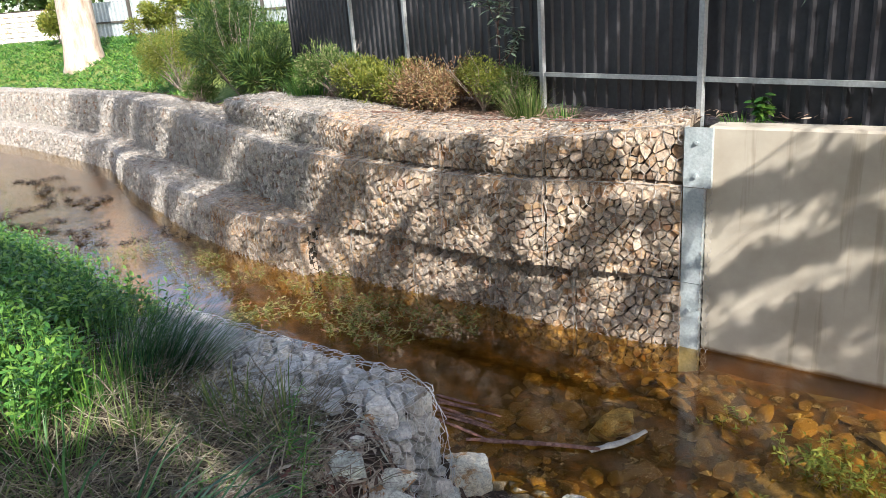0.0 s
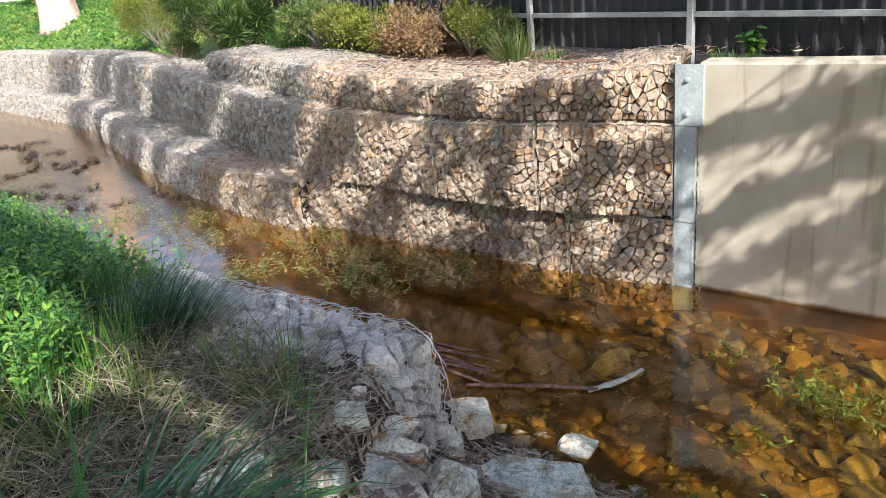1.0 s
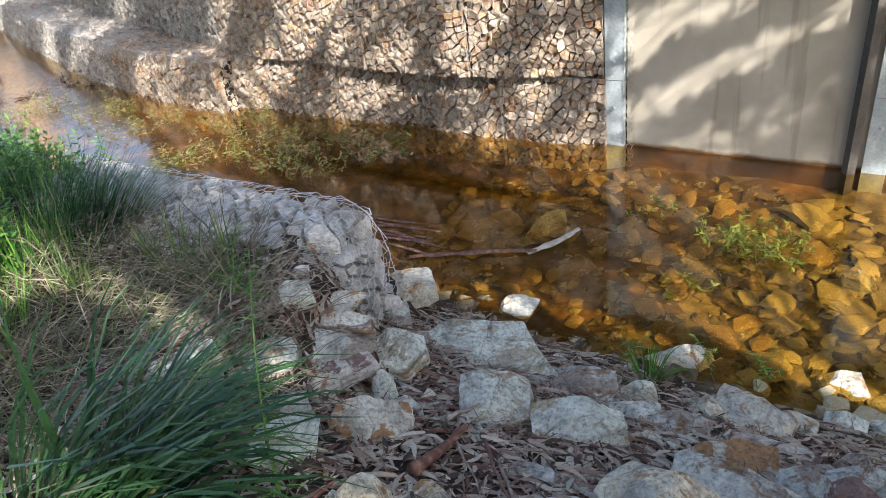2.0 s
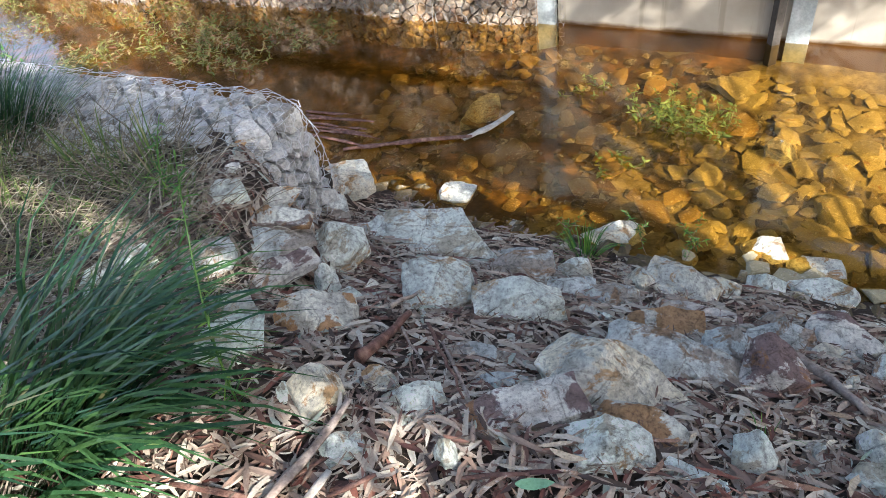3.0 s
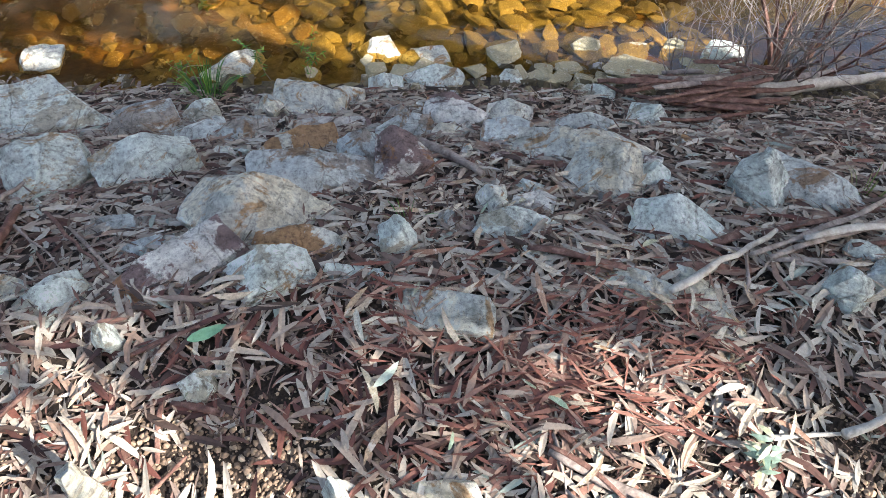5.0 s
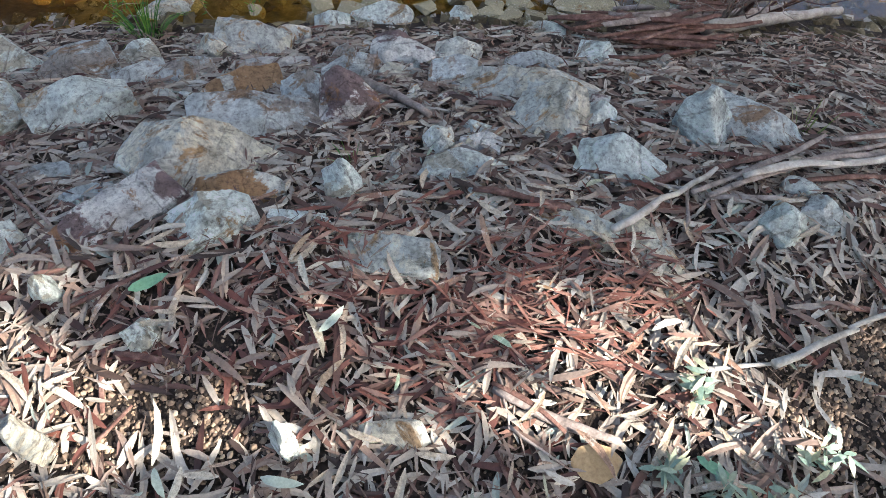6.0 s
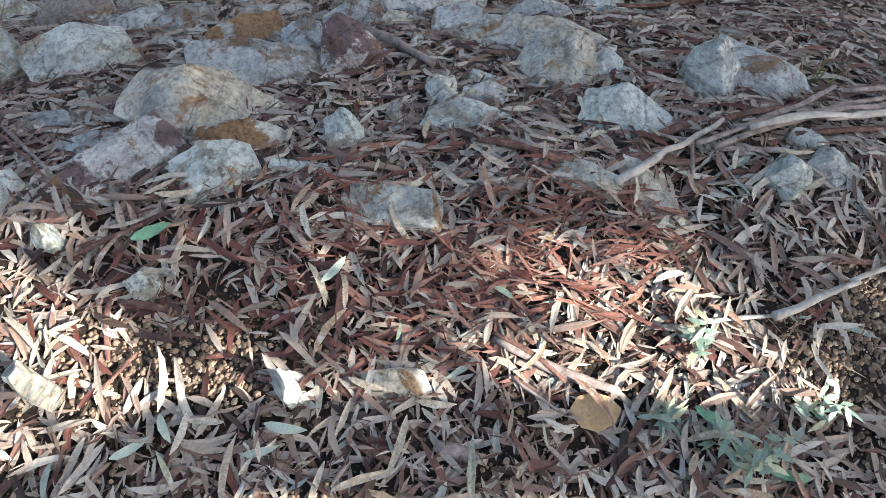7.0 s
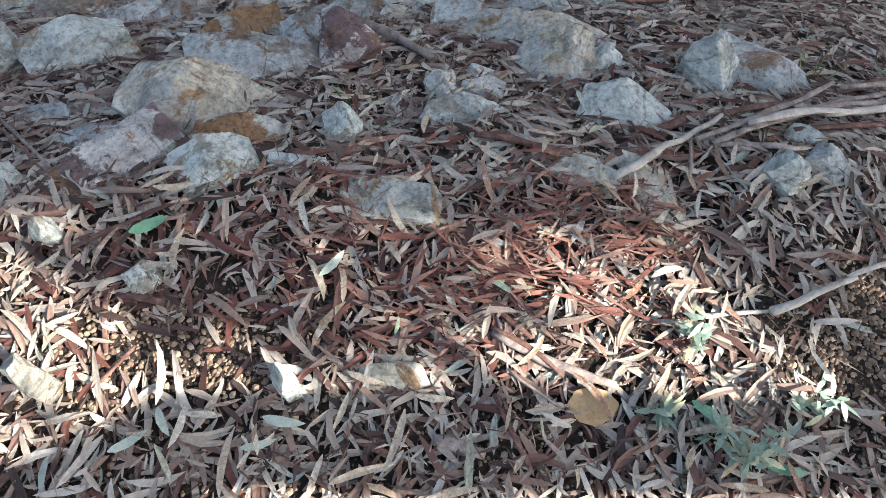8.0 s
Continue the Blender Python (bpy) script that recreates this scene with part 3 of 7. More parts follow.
# ---- broken rocks ----
def rock_mesh(seed, w, d, h, material, cuts=3, taper=None, tip=None, planes=8, deep=(0.43, 0.80), worn=0.014, prof=None):
    """An angular quarried rock: a cube cut by random planes, edges chipped, face roughened.
    prof: heights of its crest at the left end and the right end, and where between them it peaks."""
    r = random.Random(seed)
    bm = bmesh.new()
    bmesh.ops.create_cube(bm, size=2.0)
    chops = []
    if prof:
        left, peak, right = prof
        for run, fall in ((-1 - peak, left - 1), (1 - peak, right - 1)):
            side = -1 if run < 0 else 1
            n = Vector((-fall * side, r.uniform(-0.35, 0.1), abs(run))).normalized()
            chops.append((Vector((peak, 0.2, 1)), n))
        crest = r.uniform(-0.45, 0.05)
        chops.append((Vector((0, crest, 0.95)), Vector((r.uniform(-0.35, 0.35), -1, r.uniform(0.55, 1.15))).normalized()))
        planes, deep, taper, tip = 10, (0.52, 0.90), 0.94, 0.0
    for _ in range(planes):
        n = Vector((r.uniform(-1, 1), r.uniform(-1, 1), r.uniform(-0.3, 1.0))).normalized()
        chops.append((n * sum(abs(c) for c in n) * r.uniform(*deep), n))
    for co, n in chops:
        res = bmesh.ops.bisect_plane(bm, geom=bm.verts[:] + bm.edges[:] + bm.faces[:], plane_co=co, plane_no=n, clear_outer=True)
        edges = [e for e in res["geom_cut"] if isinstance(e, bmesh.types.BMEdge)]
        if edges:
            bmesh.ops.contextual_create(bm, geom=edges)
    bmesh.ops.remove_doubles(bm, verts=bm.verts, dist=0.06)
    lean = r.uniform(-0.4, 0.4) if tip is None else 0.0
    taper = r.uniform(0.68, 0.95) if taper is None else taper
    tip = r.uniform(-0.35, 0.35) if tip is None else tip
    for v in bm.verts:
        k = 1 + (taper - 1) * (v.co.z + 1) / 2
        v.co.x, v.co.y = v.co.x * k + lean * v.co.z, v.co.y * k + 0.3 * lean * v.co.z
        v.co.z += tip * v.co.x * (v.co.z > 0)
    lo = [min(v.co[i] for v in bm.verts) for i in range(3)]
    hi = [max(v.co[i] for v in bm.verts) for i in range(3)]
    for v in bm.verts:
        v.co = Vector(((v.co[i] - (lo[i] + hi[i]) / 2) / (hi[i] - lo[i]) * s for i, s in enumerate((w, d, h))))
    bmesh.ops.bevel(bm, geom=bm.edges[:], offset=worn * min(w, d, h), segments=1, affect="EDGES", clamp_overlap=True)
    bmesh.ops.triangulate(bm, faces=bm.faces)
    for _ in range(cuts):
        long = [e for e in bm.edges if e.calc_length() > 0.075 * max(w, d, h)]
        if long:
            bmesh.ops.subdivide_edges(bm, edges=long, cuts=1)
            bmesh.ops.triangulate(bm, faces=bm.faces)
    bm.normal_update()
    grain = Vector((r.gauss(0, 0.4), r.gauss(0, 0.4), 1)).normalized()
    off, k = Vector((seed * 3.1, seed * 1.7, 0)), (w + d + h) / 3 * (0.75 if prof else 0.9)
    for v in bm.verts:
        p = v.co / k
        layer = p.dot(grain) * 7
        v.co += v.normal * k * (0.040 * noise.noise(p * 2.6 + off) + 0.018 * noise.noise(p * 7 + off) + 0.020 * noise.noise(p * 16 + off) + 0.030 * noise.noise(Vector((layer, layer * 0.3, seed))))
    me = bpy.data.meshes.new("rock")
    bm.to_mesh(me)
    bm.free()
    me.materials.append(material)
    return me


ROCK_NOTES = {
    "white": "pale greenish-white angular quartzite rock set in the leaf-littered bank",
    "tan": "tan weathered sandstone rock lying on the leaf-littered bank",
    "grey": "blue-grey angular rock lying on the leaf-littered bank",
    "purple": "purple-brown stained rock with pale edges on the bank",
    "rust": "pale broken rock with rust-brown stains on the bank",
}
rock_count = 0


def rock(x, y, w, d, h, turn, tone, sink=0.33, taper=None, tip=None, planes=8, deep=(0.43, 0.80), prof=None):
    global rock_count
    rock_count += 1
    ob = new("rock", rock_mesh(rock_count, w, d, h, ROCK[tone], 4, taper, tip, planes, deep, prof=prof))
    base = ground_z(x, y)
    wild, sink = (0.3, 0.22) if prof else (1.0, sink)
    ob.matrix_basis = pose(x, y, base + h * (0.5 - sink), wild * rng.uniform(-12, 12), wild * rng.uniform(-12, 12), turn + wild * rng.uniform(-14, 14))
    return tagged(ob, ROCK_NOTES[tone], "rock", "riprap rocks of the near bank")


# ---- ground, bed and water ----
def steps(*runs):
    out = []
    for a, b, n in runs:
        out += [a + (b - a) * i / n for i in range(n)]
    return out + [runs[-1][1]]


def build_ground():
    xs = steps((-900, -60, 6), (-60, -16, 11), (-16, -3, 62), (-3, 3.6, 110), (3.6, 8, 22), (8, 60, 10), (60, 900, 6))
    ys = steps((-900, -60, 6), (-60, -3, 12), (-3, -0.9, 12), (-0.9, 4.2, 86), (4.2, 7, 40), (7, 27, 100), (27, 70, 12), (70, 900, 6))
    verts = [(x, y, ground_z(x, y)) for y in ys for x in xs]
    nx = len(xs)
    faces, kinds = [], []
    for j in range(len(ys) - 1):
        for i in range(nx - 1):
            a = j * nx + i
            faces.append((a, a + 1, a + nx + 1, a + nx))
            x, y, z = (xs[i] + xs[i + 1]) / 2, (ys[j] + ys[j + 1]) / 2, verts[a][2]
            d, s = behind_wall(x, y)
            # upstream bed, and a round patch painted dark for the shade by the shrub
            up = x * AX_U[0] + y * AX_U[1] + 0.9 * noise.noise(Vector((x, y, 3)) * 1.4)
            kinds.append((4 if up > 1.3 or math.hypot(x - 3.95, y - 0.75) < 1.15 + 0.5 * noise.noise(Vector((x, y, 8)) * 2.2) else 1) if d < 0.5 and z < 0.02 else 0 if d < (0.28 if s < -0.1 else 0.5) else 3 if (s < 9 and d < 6) or d < 1.0 else 2)
    me = mesh_of("ground", verts, faces, (SOIL, MUD, TURF, MULCH, DARK_SHADED_MUD), True)
    me.polygons.foreach_set("material_index", kinds)
    return tagged(new("ground", me), "leaf-littered creek bank, silty bed and planted terrace", "ground", kind="structure")


ground = build_ground()

water_outline = [(14, -6), (9.3, -1.1), (3.2, 3.8), (1.9, 4.9), (0.9, 5.6), (-0.6, 7.2), (-2.4, 9.3), (-4.6, 12.8), (-7.2, 16.8), (-11, 21), (-22, 31), (-26, 26), (-11, 13), (-3.5, 4.2), (-1.2, 2.9), (0.2, 2.4), (2.0, 0.9), (5, -3), (10, -9)]
water = tagged(new("water", mesh_of("water", [(x, y, 0.0) for x, y in water_outline], [tuple(range(len(water_outline)))], WATER)), "still shallow tannin-brown creek water", "water", kind="structure")

# ---- concrete wall with galvanised joint plates ----
A, B = Vector((1.83, 4.655)), Vector((9.2, -1.40))
along = (B - A).normalized()
rear = Vector((-along.y, along.x))
if rear.y < 0:
    rear = -rear


def wall_point(s, d, z):
    p = A + along * s + rear * d
    return (p.x, p.y, z)


conc = Soup()
L_CONC = (B - A).length
prof = [(0.0, -0.5), (0.0, 1.585), (0.012, 1.60), (0.20, 1.60), (0.212, 1.585), (0.212, -0.5)]
conc.add([wall_point(s, d, z) for s in (-0.05, L_CONC) for d, z in prof], [tuple(range(6)), tuple(range(6, 12))[::-1]] + [(i, i + 6, (i + 1) % 6 + 6, (i + 1) % 6) for i in range(6)])
concrete_wall = tagged(new("wall_concrete", conc.mesh("wall_concrete", CONCRETE)), "smooth pale concrete retaining wall standing in the creek", "wall", kind="structure")


def joint_plate(s0, z_joins, label):
    """Overlapping galvanised channel plates, bolted, that cover the wall's end."""
    plate = thing("joint_plate", label, "steel plate", at=wall_point(s0, 0, z_joins[0]))
    for k, (lo, hi) in enumerate(zip(z_joins, z_joins[1:])):
        w = 0.185 if k == 2 else 0.135 + 0.006 * k
        sp, t = Soup(), 0.006
        out = -0.02 - 0.004 * k
        for a, b, c, d in ((0, w, out, out - t), (0, t, out, 0.05), (w - t, w, out, 0.02)):
            sp.add([wall_point(s0 + x, y, z) for z in (lo + 0.003, hi - 0.003) for x, y in ((a, c), (b, c), (b, d), (a, d))], [(3, 2, 1, 0), (4, 5, 6, 7), (0, 1, 5, 4), (1, 2, 6, 5), (2, 3, 7, 6), (3, 0, 4, 7)])
        sheet = part("plate", sp.mesh("plate", GALV), plate)
        for q in (0.2, 0.75):
            z = lo + (hi - lo) * q
            if z < 0.05:
                continue
            bolt = Soup()
            c = Vector(wall_point(s0 + w * 0.45, out - t, z))
            o = Vector((rear.x, rear.y, 0))
            bolt.tube((c, c - o * 0.006), 0.019, 10)
            bolt.tube((c - o * 0.006, c - o * 0.02), 0.012, 6)
            part("bolt", bolt.mesh("bolt", GALV), sheet, "galvanised bolt and washer")
    return plate


joint_plate(-0.20, [-0.3, 0.50, 1.19, 1.60], "galvanised steel joint plate bolted over the wall end")
joint_plate(1.47, [-0.3, 0.50, 1.19, 1.59], "galvanised steel joint plate on the concrete wall")
strip = hex_wires(0.075, 1.45, lambda a, b, d: wall_point(-0.065 + a, -0.004 - d, -0.25 + b), 0.0018, 0.042, 3, 0.008)
tagged(new("netting_strip", strip.mesh("netting_strip", WIRE_BROWN)), "frayed strip of wire netting beside the joint plate", "netting")
pole = Soup()
pole.beam(wall_point(1.40, -0.05, -0.25), wall_point(1.40, -0.05, 1.9), 0.055, 0.055)
tagged(new("steel_post", pole.mesh("steel_post", DARK_POST)), "dark square post standing in the water at the wall", "post")

# ---- steel sheet fence on the terrace ----
F0, F_DIR = Vector((1.99, 5.34)), Vector((-0.54, 0.84)).normalized()
F_BACK = Vector((F_DIR.y, -F_DIR.x))
F_BASE = 1.60


def fence_point(s, d, z):
    p = F0 + F_DIR * s + F_BACK * d
    return (p.x, p.y, z)


def fence_bay(s0, s1, drop=0.0):
    bay = thing("fence_bay", "dark grey ribbed steel fence bay with pale grey rail and post", "fence", "bays of the dark fence", fence_point(s0, 0, F_BASE))
    sh = Soup()
    pitch, prof = 0.13, [(0.0, 0.0), (0.052, 0.0), (0.064, 0.021), (0.086, 0.021), (0.098, 0.0), (0.13, 0.0)]
    pts, s = [], s0
    while s < s1:
        pts += [(s + a, -b) for a, b in prof if s + a <= s1]
        s += pitch
    pts.append((s1, 0.0))
    sh.add([fence_point(a, b + 0.02, z) for z in (F_BASE - 0.03, F_BASE + 1.8) for a, b in pts], [(i, i + 1, len(pts) + i + 1, len(pts) + i) for i in range(len(pts) - 1)])
    part("sheet", sh.mesh("sheet", DARK_SHEET), bay, "dark grey ribbed steel sheet")
    for z in (F_BASE + 0.24, F_BASE + 1.8):
        rl = Soup()
        rl.beam(fence_point(s0 + 0.02, -0.025, z), fence_point(s1 - 0.02, -0.025, z), 0.03, 0.035)
        part("rail", rl.mesh("rail", RAIL_GREY), bay)
    c0, c1 = fence_point(s0, -0.035, F_BASE - 0.25), fence_point(s0, -0.035, F_BASE + 1.85)
    post = Soup()
    post.beam(c0, c1, 0.040, 0.045, (F_DIR.x, F_DIR.y, 0))
    part("post", post.mesh("post", RAIL_GREY), bay, "pale grey steel fence post")
    return bay


FENCE_AT = [-7.0, -5.25, -3.5, -1.75, 0.0, 1.72, 4.08, 5.42, 7.66, 9.4]
for a, b in zip(FENCE_AT, FENCE_AT[1:-1]):
    fence_bay(a, b)

# ---- far retaining wall of gabions ----
BOTTOM_R = [(1.66, 4.74), (0.84, 5.33), (0.38, 5.78), (-0.2, 6.20), (-0.75, 6.68), (-1.50, 7.32)]
BOTTOM_L = [(-1.42, 6.98), (-2.12, 7.68), (-3.28, 9.10), (-5.2, 12.1), (-6.5, 14.4), (-8.1, 16.2), (-10.4, 18.6), (-13.5, 21.4)]
MIDDLE = [(1.66, 4.77), (0.66, 5.30), (-0.05, 5.95), (-0.38, 6.30), (-0.93, 6.78), (-1.93, 8.20), (-2.95, 9.75), (-4.75, 12.45), (-6.1, 14.75), (-7.8, 16.7), (-10.1, 19.1), (-13.2, 21.9)]
TOP = [(1.68, 4.80), (0.70, 5.36), (0.0, 6.02), (-0.32, 6.36), (-0.82, 6.9), (-1.62, 8.25), (-2.85, 10.1)]


def path_length(p):
    return sum(math.hypot(b[0] - a[0], b[1] - a[1]) for a, b in zip(p, p[1:]))


def tier(path, z0, top_of, unit, size, seed, depth, top_depth, single_to, what):
    total, s, k = path_length(path), 0.0, 0
    count = max(1, round(total / unit))
    for i in range(count):
        s0, s1 = total * i / count, total * (i + 1) / count
        mid = (s0 + s1) / 2
        gabion(path, s0 + 0.006, s1 - 0.006, z0, top_of, depth, size if mid < 7 else 0.10, seed + i, single=mid < single_to, top_depth=top_depth if top_depth else None, label=what, end_depth=0.42 if path is BOTTOM_L and i == 0 else 0.0)


tier(BOTTOM_R, -0.28, lambda s: 0.505, 0.9, 0.066, 100, 0.8, 0, 9, "brown stone gabion basket standing in the creek")
tier(BOTTOM_L, -0.28, lambda s: 0.50 + 0.015 * math.sin(s * 3), 1.0, 0.08, 200, 1.0, 0.75, 2.1, "stone gabion basket stepping out into the creek")
tier(MIDDLE, 0.525, lambda s: 1.19 + 0.012 * math.sin(s * 2.3) + 0.15 * smooth(4.5, 9.5, s), 1.0, 0.067, 300, 0.8, 0.6, 4.2, "brown stone gabion basket of the middle course")
tier(TOP, 1.215, lambda s: 1.50 + 0.10 * (1 - smooth(0, 1.2, s)) + 0.05 * smooth(2.5, 4.5, s), 1.0, 0.07, 400, 0.75, 0.72, 4.2, "weathered stone gabion basket of the top course")


# ---- gabion on the near bank ----
def near_gabion():
    k, u, w = Vector((-0.10, 2.89)), Vector((-0.79, 0.61)).normalized(), Vector((-0.61, -0.79)).normalized()
    z0, z1, r = 0.02, 0.87, random.Random(31)
    basket = thing("gabion_basket", "grey stone gabion basket in bright wire on the near bank", "gabion", at=(k.x, k.y, z0))

    def sag(a, b):
        return 0.02 * math.sin(a * 3.1) * math.sin(b * 4.0) - 0.055 * max(0, 1 - a / 0.16) ** 2 - 0.03 * max(0, 1 - b / 0.14) ** 2 - 0.03 * b

    def top(a, b, d):
        p = k + u * a + w * b
        return p.x, p.y, z1 + d + sag(a, b)

    def end(a, b, d):
        t = b / (z1 - z0)
        out = d + 0.05 * math.sin(math.pi * min(1, t)) - 0.05 * max(0, t - 0.85) / 0.15
        p = k + w * a - u * out
        return p.x, p.y, z0 + b - 0.03 * t * a - 0.04 * t

    def river(a, b, d):
        p = k + u * a - w * (d + 0.04 * math.sin(math.pi * b / (z1 - z0)) - 0.03)
        return p.x, p.y, z0 + b - 0.03

    # same shade-coloured block inside the near basket
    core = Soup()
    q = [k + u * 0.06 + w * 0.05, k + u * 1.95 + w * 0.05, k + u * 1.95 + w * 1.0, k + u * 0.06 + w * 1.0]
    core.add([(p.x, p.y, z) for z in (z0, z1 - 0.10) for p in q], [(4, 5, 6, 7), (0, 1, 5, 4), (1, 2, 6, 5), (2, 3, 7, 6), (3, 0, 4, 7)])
    part("fill", core.mesh("fill", CORE), basket, "near-black inner block, its colour standing for shade between stones")
    for i, (place, pw, ph, sz) in enumerate(((top, 1.95, 0.85, 0.088), (end, 1.0, z1 - z0, 0.10))):
        for poly in cells(pw, ph, sz, 900 + i):
            v, f = stone_block(poly, place, r, 0.10, 0.010, 0.014)
            part("stone", mesh_of("stone", v, f, GREY_STONE), basket)
    far = Soup()
    for poly in cells(1.95, z1 - z0, 0.12, 903):
        far.add(*stone_block(poly, river, r))
    part("stones", far.mesh("stones", STONE_JOINED), basket, kind="stuff")
    for nm, place, pw, ph, sd in (("lid_netting", top, 1.95, 0.85, 5), ("end_netting", end, 0.98, z1 - z0, 6), ("face_netting", river, 1.95, z1 - z0, 7)):
        part(nm, hex_wires(pw, ph, place, 0.0013, 0.062, sd, 0.012, 0.036).mesh(nm, WIRE), basket, "bright galvanised hexagonal netting")
    sel = Soup()
    for lane in range(2):
        sel.tube([Vector(top(1.95 * i / 26, 0.0, 0.03)) + Vector((r.uniform(-1, 1), r.uniform(-1, 1), r.uniform(-1, 1))) * 0.012 for i in range(27)], 0.0015, 4)
        if lane:
            continue
        sel.tube([Vector(top(0.0, 1.0 * i / 12, 0.02)) + Vector((r.uniform(-1, 1), r.uniform(-1, 1), r.uniform(-1, 1))) * 0.013 for i in range(13)], 0.0013, 4)
    sel.tube([Vector(end(0.0, (z1 - z0) * i / 8, 0.03)) for i in range(9)], 0.0016, 4)
    part("selvedge", sel.mesh("selvedge", WIRE), basket, "laced edge wire")


near_gabion()


# ---- stones of the creek bed ----
def bed_stones():
    """Worn cobbles that pave the shallow bed, half sunk in silt."""
    r = random.Random(12)

    def bed(a, b, d):
        u, v = a - 2.7, b + 2.32
        x, y = u * AX_U[0] + v * AX_V[0], u * AX_U[1] + v * AX_V[1]
        return x, y, bank_z(x, y) + 0.012 + d * 0.5

    shapes = {}
    for kind, material in (("pale", BED_STONE), ("dark", BED_DARK)):
        shapes[kind] = [rock_mesh(700 + k, 1.0, r.uniform(0.6, 0.95), r.uniform(0.34, 0.5), material, 3, worn=0.03) for k in range(9)]
        for me in shapes[kind]:
            me.name = "bed_stone"
    laid = []
    while len(laid) < 620:
        cu, cv = r.uniform(0, 5.9), 2.15 * r.random() ** 1.15
        size = min(0.30, max(0.07, r.lognormvariate(math.log(0.145), 0.38)))
        x, y, z = bed(cu, cv, 0)
        d, _ = behind_wall(x, y)
        if d > -0.10 or (cv < 0.2 and cu < 4.6) or any(math.hypot(x - a, y - b) < 0.31 * (size + c) for a, b, c in laid):
            if r.random() < 0.004:
                laid.append((99, 99, 0))
            continue
        laid.append((x, y, size))
        if math.hypot(x - 3.95, y - 0.75) < 0.9:
            continue
        # upstream stones take the copy darkened for shade
        dark = cu - 2.7 + 0.6 * noise.noise(Vector((x, y, 1)) * 1.4) > 0.75
        if dark and r.random() < 0.45:
            continue
        ob = new("bed_stone", r.choice(shapes["dark" if dark else "pale"]))
        ob.parent = ground
        ob.matrix_basis = pose(x, y, z + size * 0.06, r.uniform(-14, 14), r.uniform(-14, 14), r.uniform(0, 360)) @ Matrix.Diagonal((size, size, size * 0.5, 1))
    grit = Soup()
    for _ in range(2600):
        u, v = r.uniform(-5, 3), r.uniform(2.3, 4.5)
        x, y = u * AX_U[0] + v * AX_V[0], u * AX_U[1] + v * AX_V[1]
        s = r.uniform(0.015, 0.05)
        c = Vector((x, y, bank_z(x, y) + s * 0.2))
        vs = [c + Vector((r.uniform(-0.5, 0.5) + dx, r.uniform(-0.5, 0.5) + dy, dz * 0.5)) * s for dx, dy, dz in ((1, 0, 0), (0, 1, 0), (-1, 0, 0), (0, -1, 0), (0, 0, 1))]
        grit.add([tuple(p) for p in vs], [(0, 1, 4), (1, 2, 4), (2, 3, 4), (3, 0, 4)])
    ob = new("bed_gravel", grit.mesh("bed_gravel", BED_GRIT))
    tagged(ob, "small gravel and chips on the creek bed", "gravel", kind="stuff")


bed_stones()


# ---- riprap rocks of the near bank ----
rock(0.695, 0.513, 0.252, 0.131, 0.067, -55, "tan", prof=(-0.3, 0.8, 0.5))
rock(0.447, 0.872, 0.219, 0.136, 0.095, -16, "white", prof=(-0.1, 0, -0.1))
rock(0.247, 1.043, 0.435, 0.131, 0.056, 5, "purple", prof=(0.4, 0.2, 0.7))
rock(0.549, 0.941, 0.272, 0.122, 0.063, -30, "rust", prof=(-0.5, -0.2, -0.3))
rock(0.554, 1.099, 0.424, 0.242, 0.171, -39, "tan", prof=(0.1, -0.2, -0.7))
rock(0.818, 1.196, 0.451, 0.234, 0.107, -39, "grey", prof=(0.5, -0.1, -0.3))
rock(0.928, 1.503, 0.321, 0.120, 0.080, -27, "rust", prof=(0.2, -0.2, 0.2))
rock(1.066, 1.080, 0.192, 0.182, 0.179, -39, "purple", prof=(0.5, -0.2, 0.2))
rock(1.017, 1.259, 0.139, 0.134, 0.105, -34, "grey", prof=(0.4, 0.2, 0.3))
rock(1.291, 1.311, 0.247, 0.128, 0.079, -40, "grey", prof=(0.2, 0, 0))
rock(0.472, 1.638, 0.315, 0.180, 0.143, -11, "white", prof=(0.5, -0.1, 0.6))
rock(0.612, 2.042, 0.271, 0.169, 0.117, -13, "grey", prof=(0, 0, 0.3))
rock(0.743, 1.844, 0.199, 0.124, 0.084, -18, "grey", prof=(0.1, -0.2, 0.2))
rock(0.826, 2.019, 0.156, 0.130, 0.082, -18, "white", prof=(0, 0.2, 0.3))
rock(0.866, 1.736, 0.210, 0.131, 0.053, -22, "grey", prof=(0.2, 0, -0.2))
rock(1.578, 0.754, 0.513, 0.190, 0.117, -60, "tan", prof=(-0.6, 0.3, 0.2))
rock(1.455, 0.585, 0.253, 0.253, 0.128, -71, "tan", prof=(-0.3, 0.2, -0.2))
rock(1.501, 0.991, 0.236, 0.147, 0.093, -56, "grey", prof=(0.3, -0.2, 0.3))
rock(1.496, 1.278, 0.252, 0.157, 0.102, -49, "purple", prof=(0.2, -0.2, 0.1))
rock(1.686, 1.166, 0.182, 0.152, 0.097, -51, "rust", prof=(0, 0.3, 0.1))
rock(1.801, 0.889, 0.238, 0.089, 0.059, -60, "grey", prof=(0.1, 0, 0.1))
rock(1.577, 0.484, 0.120, 0.115, 0.061, -68, "white", prof=(0.1, -0.3, 0))
rock(1.726, 0.239, 0.165, 0.156, 0.189, -78, "white", prof=(0.4, -0.3, 0))
rock(1.826, 0.121, 0.371, 0.173, 0.099, -86, "grey", prof=(0.1, 0.2, -0.3))
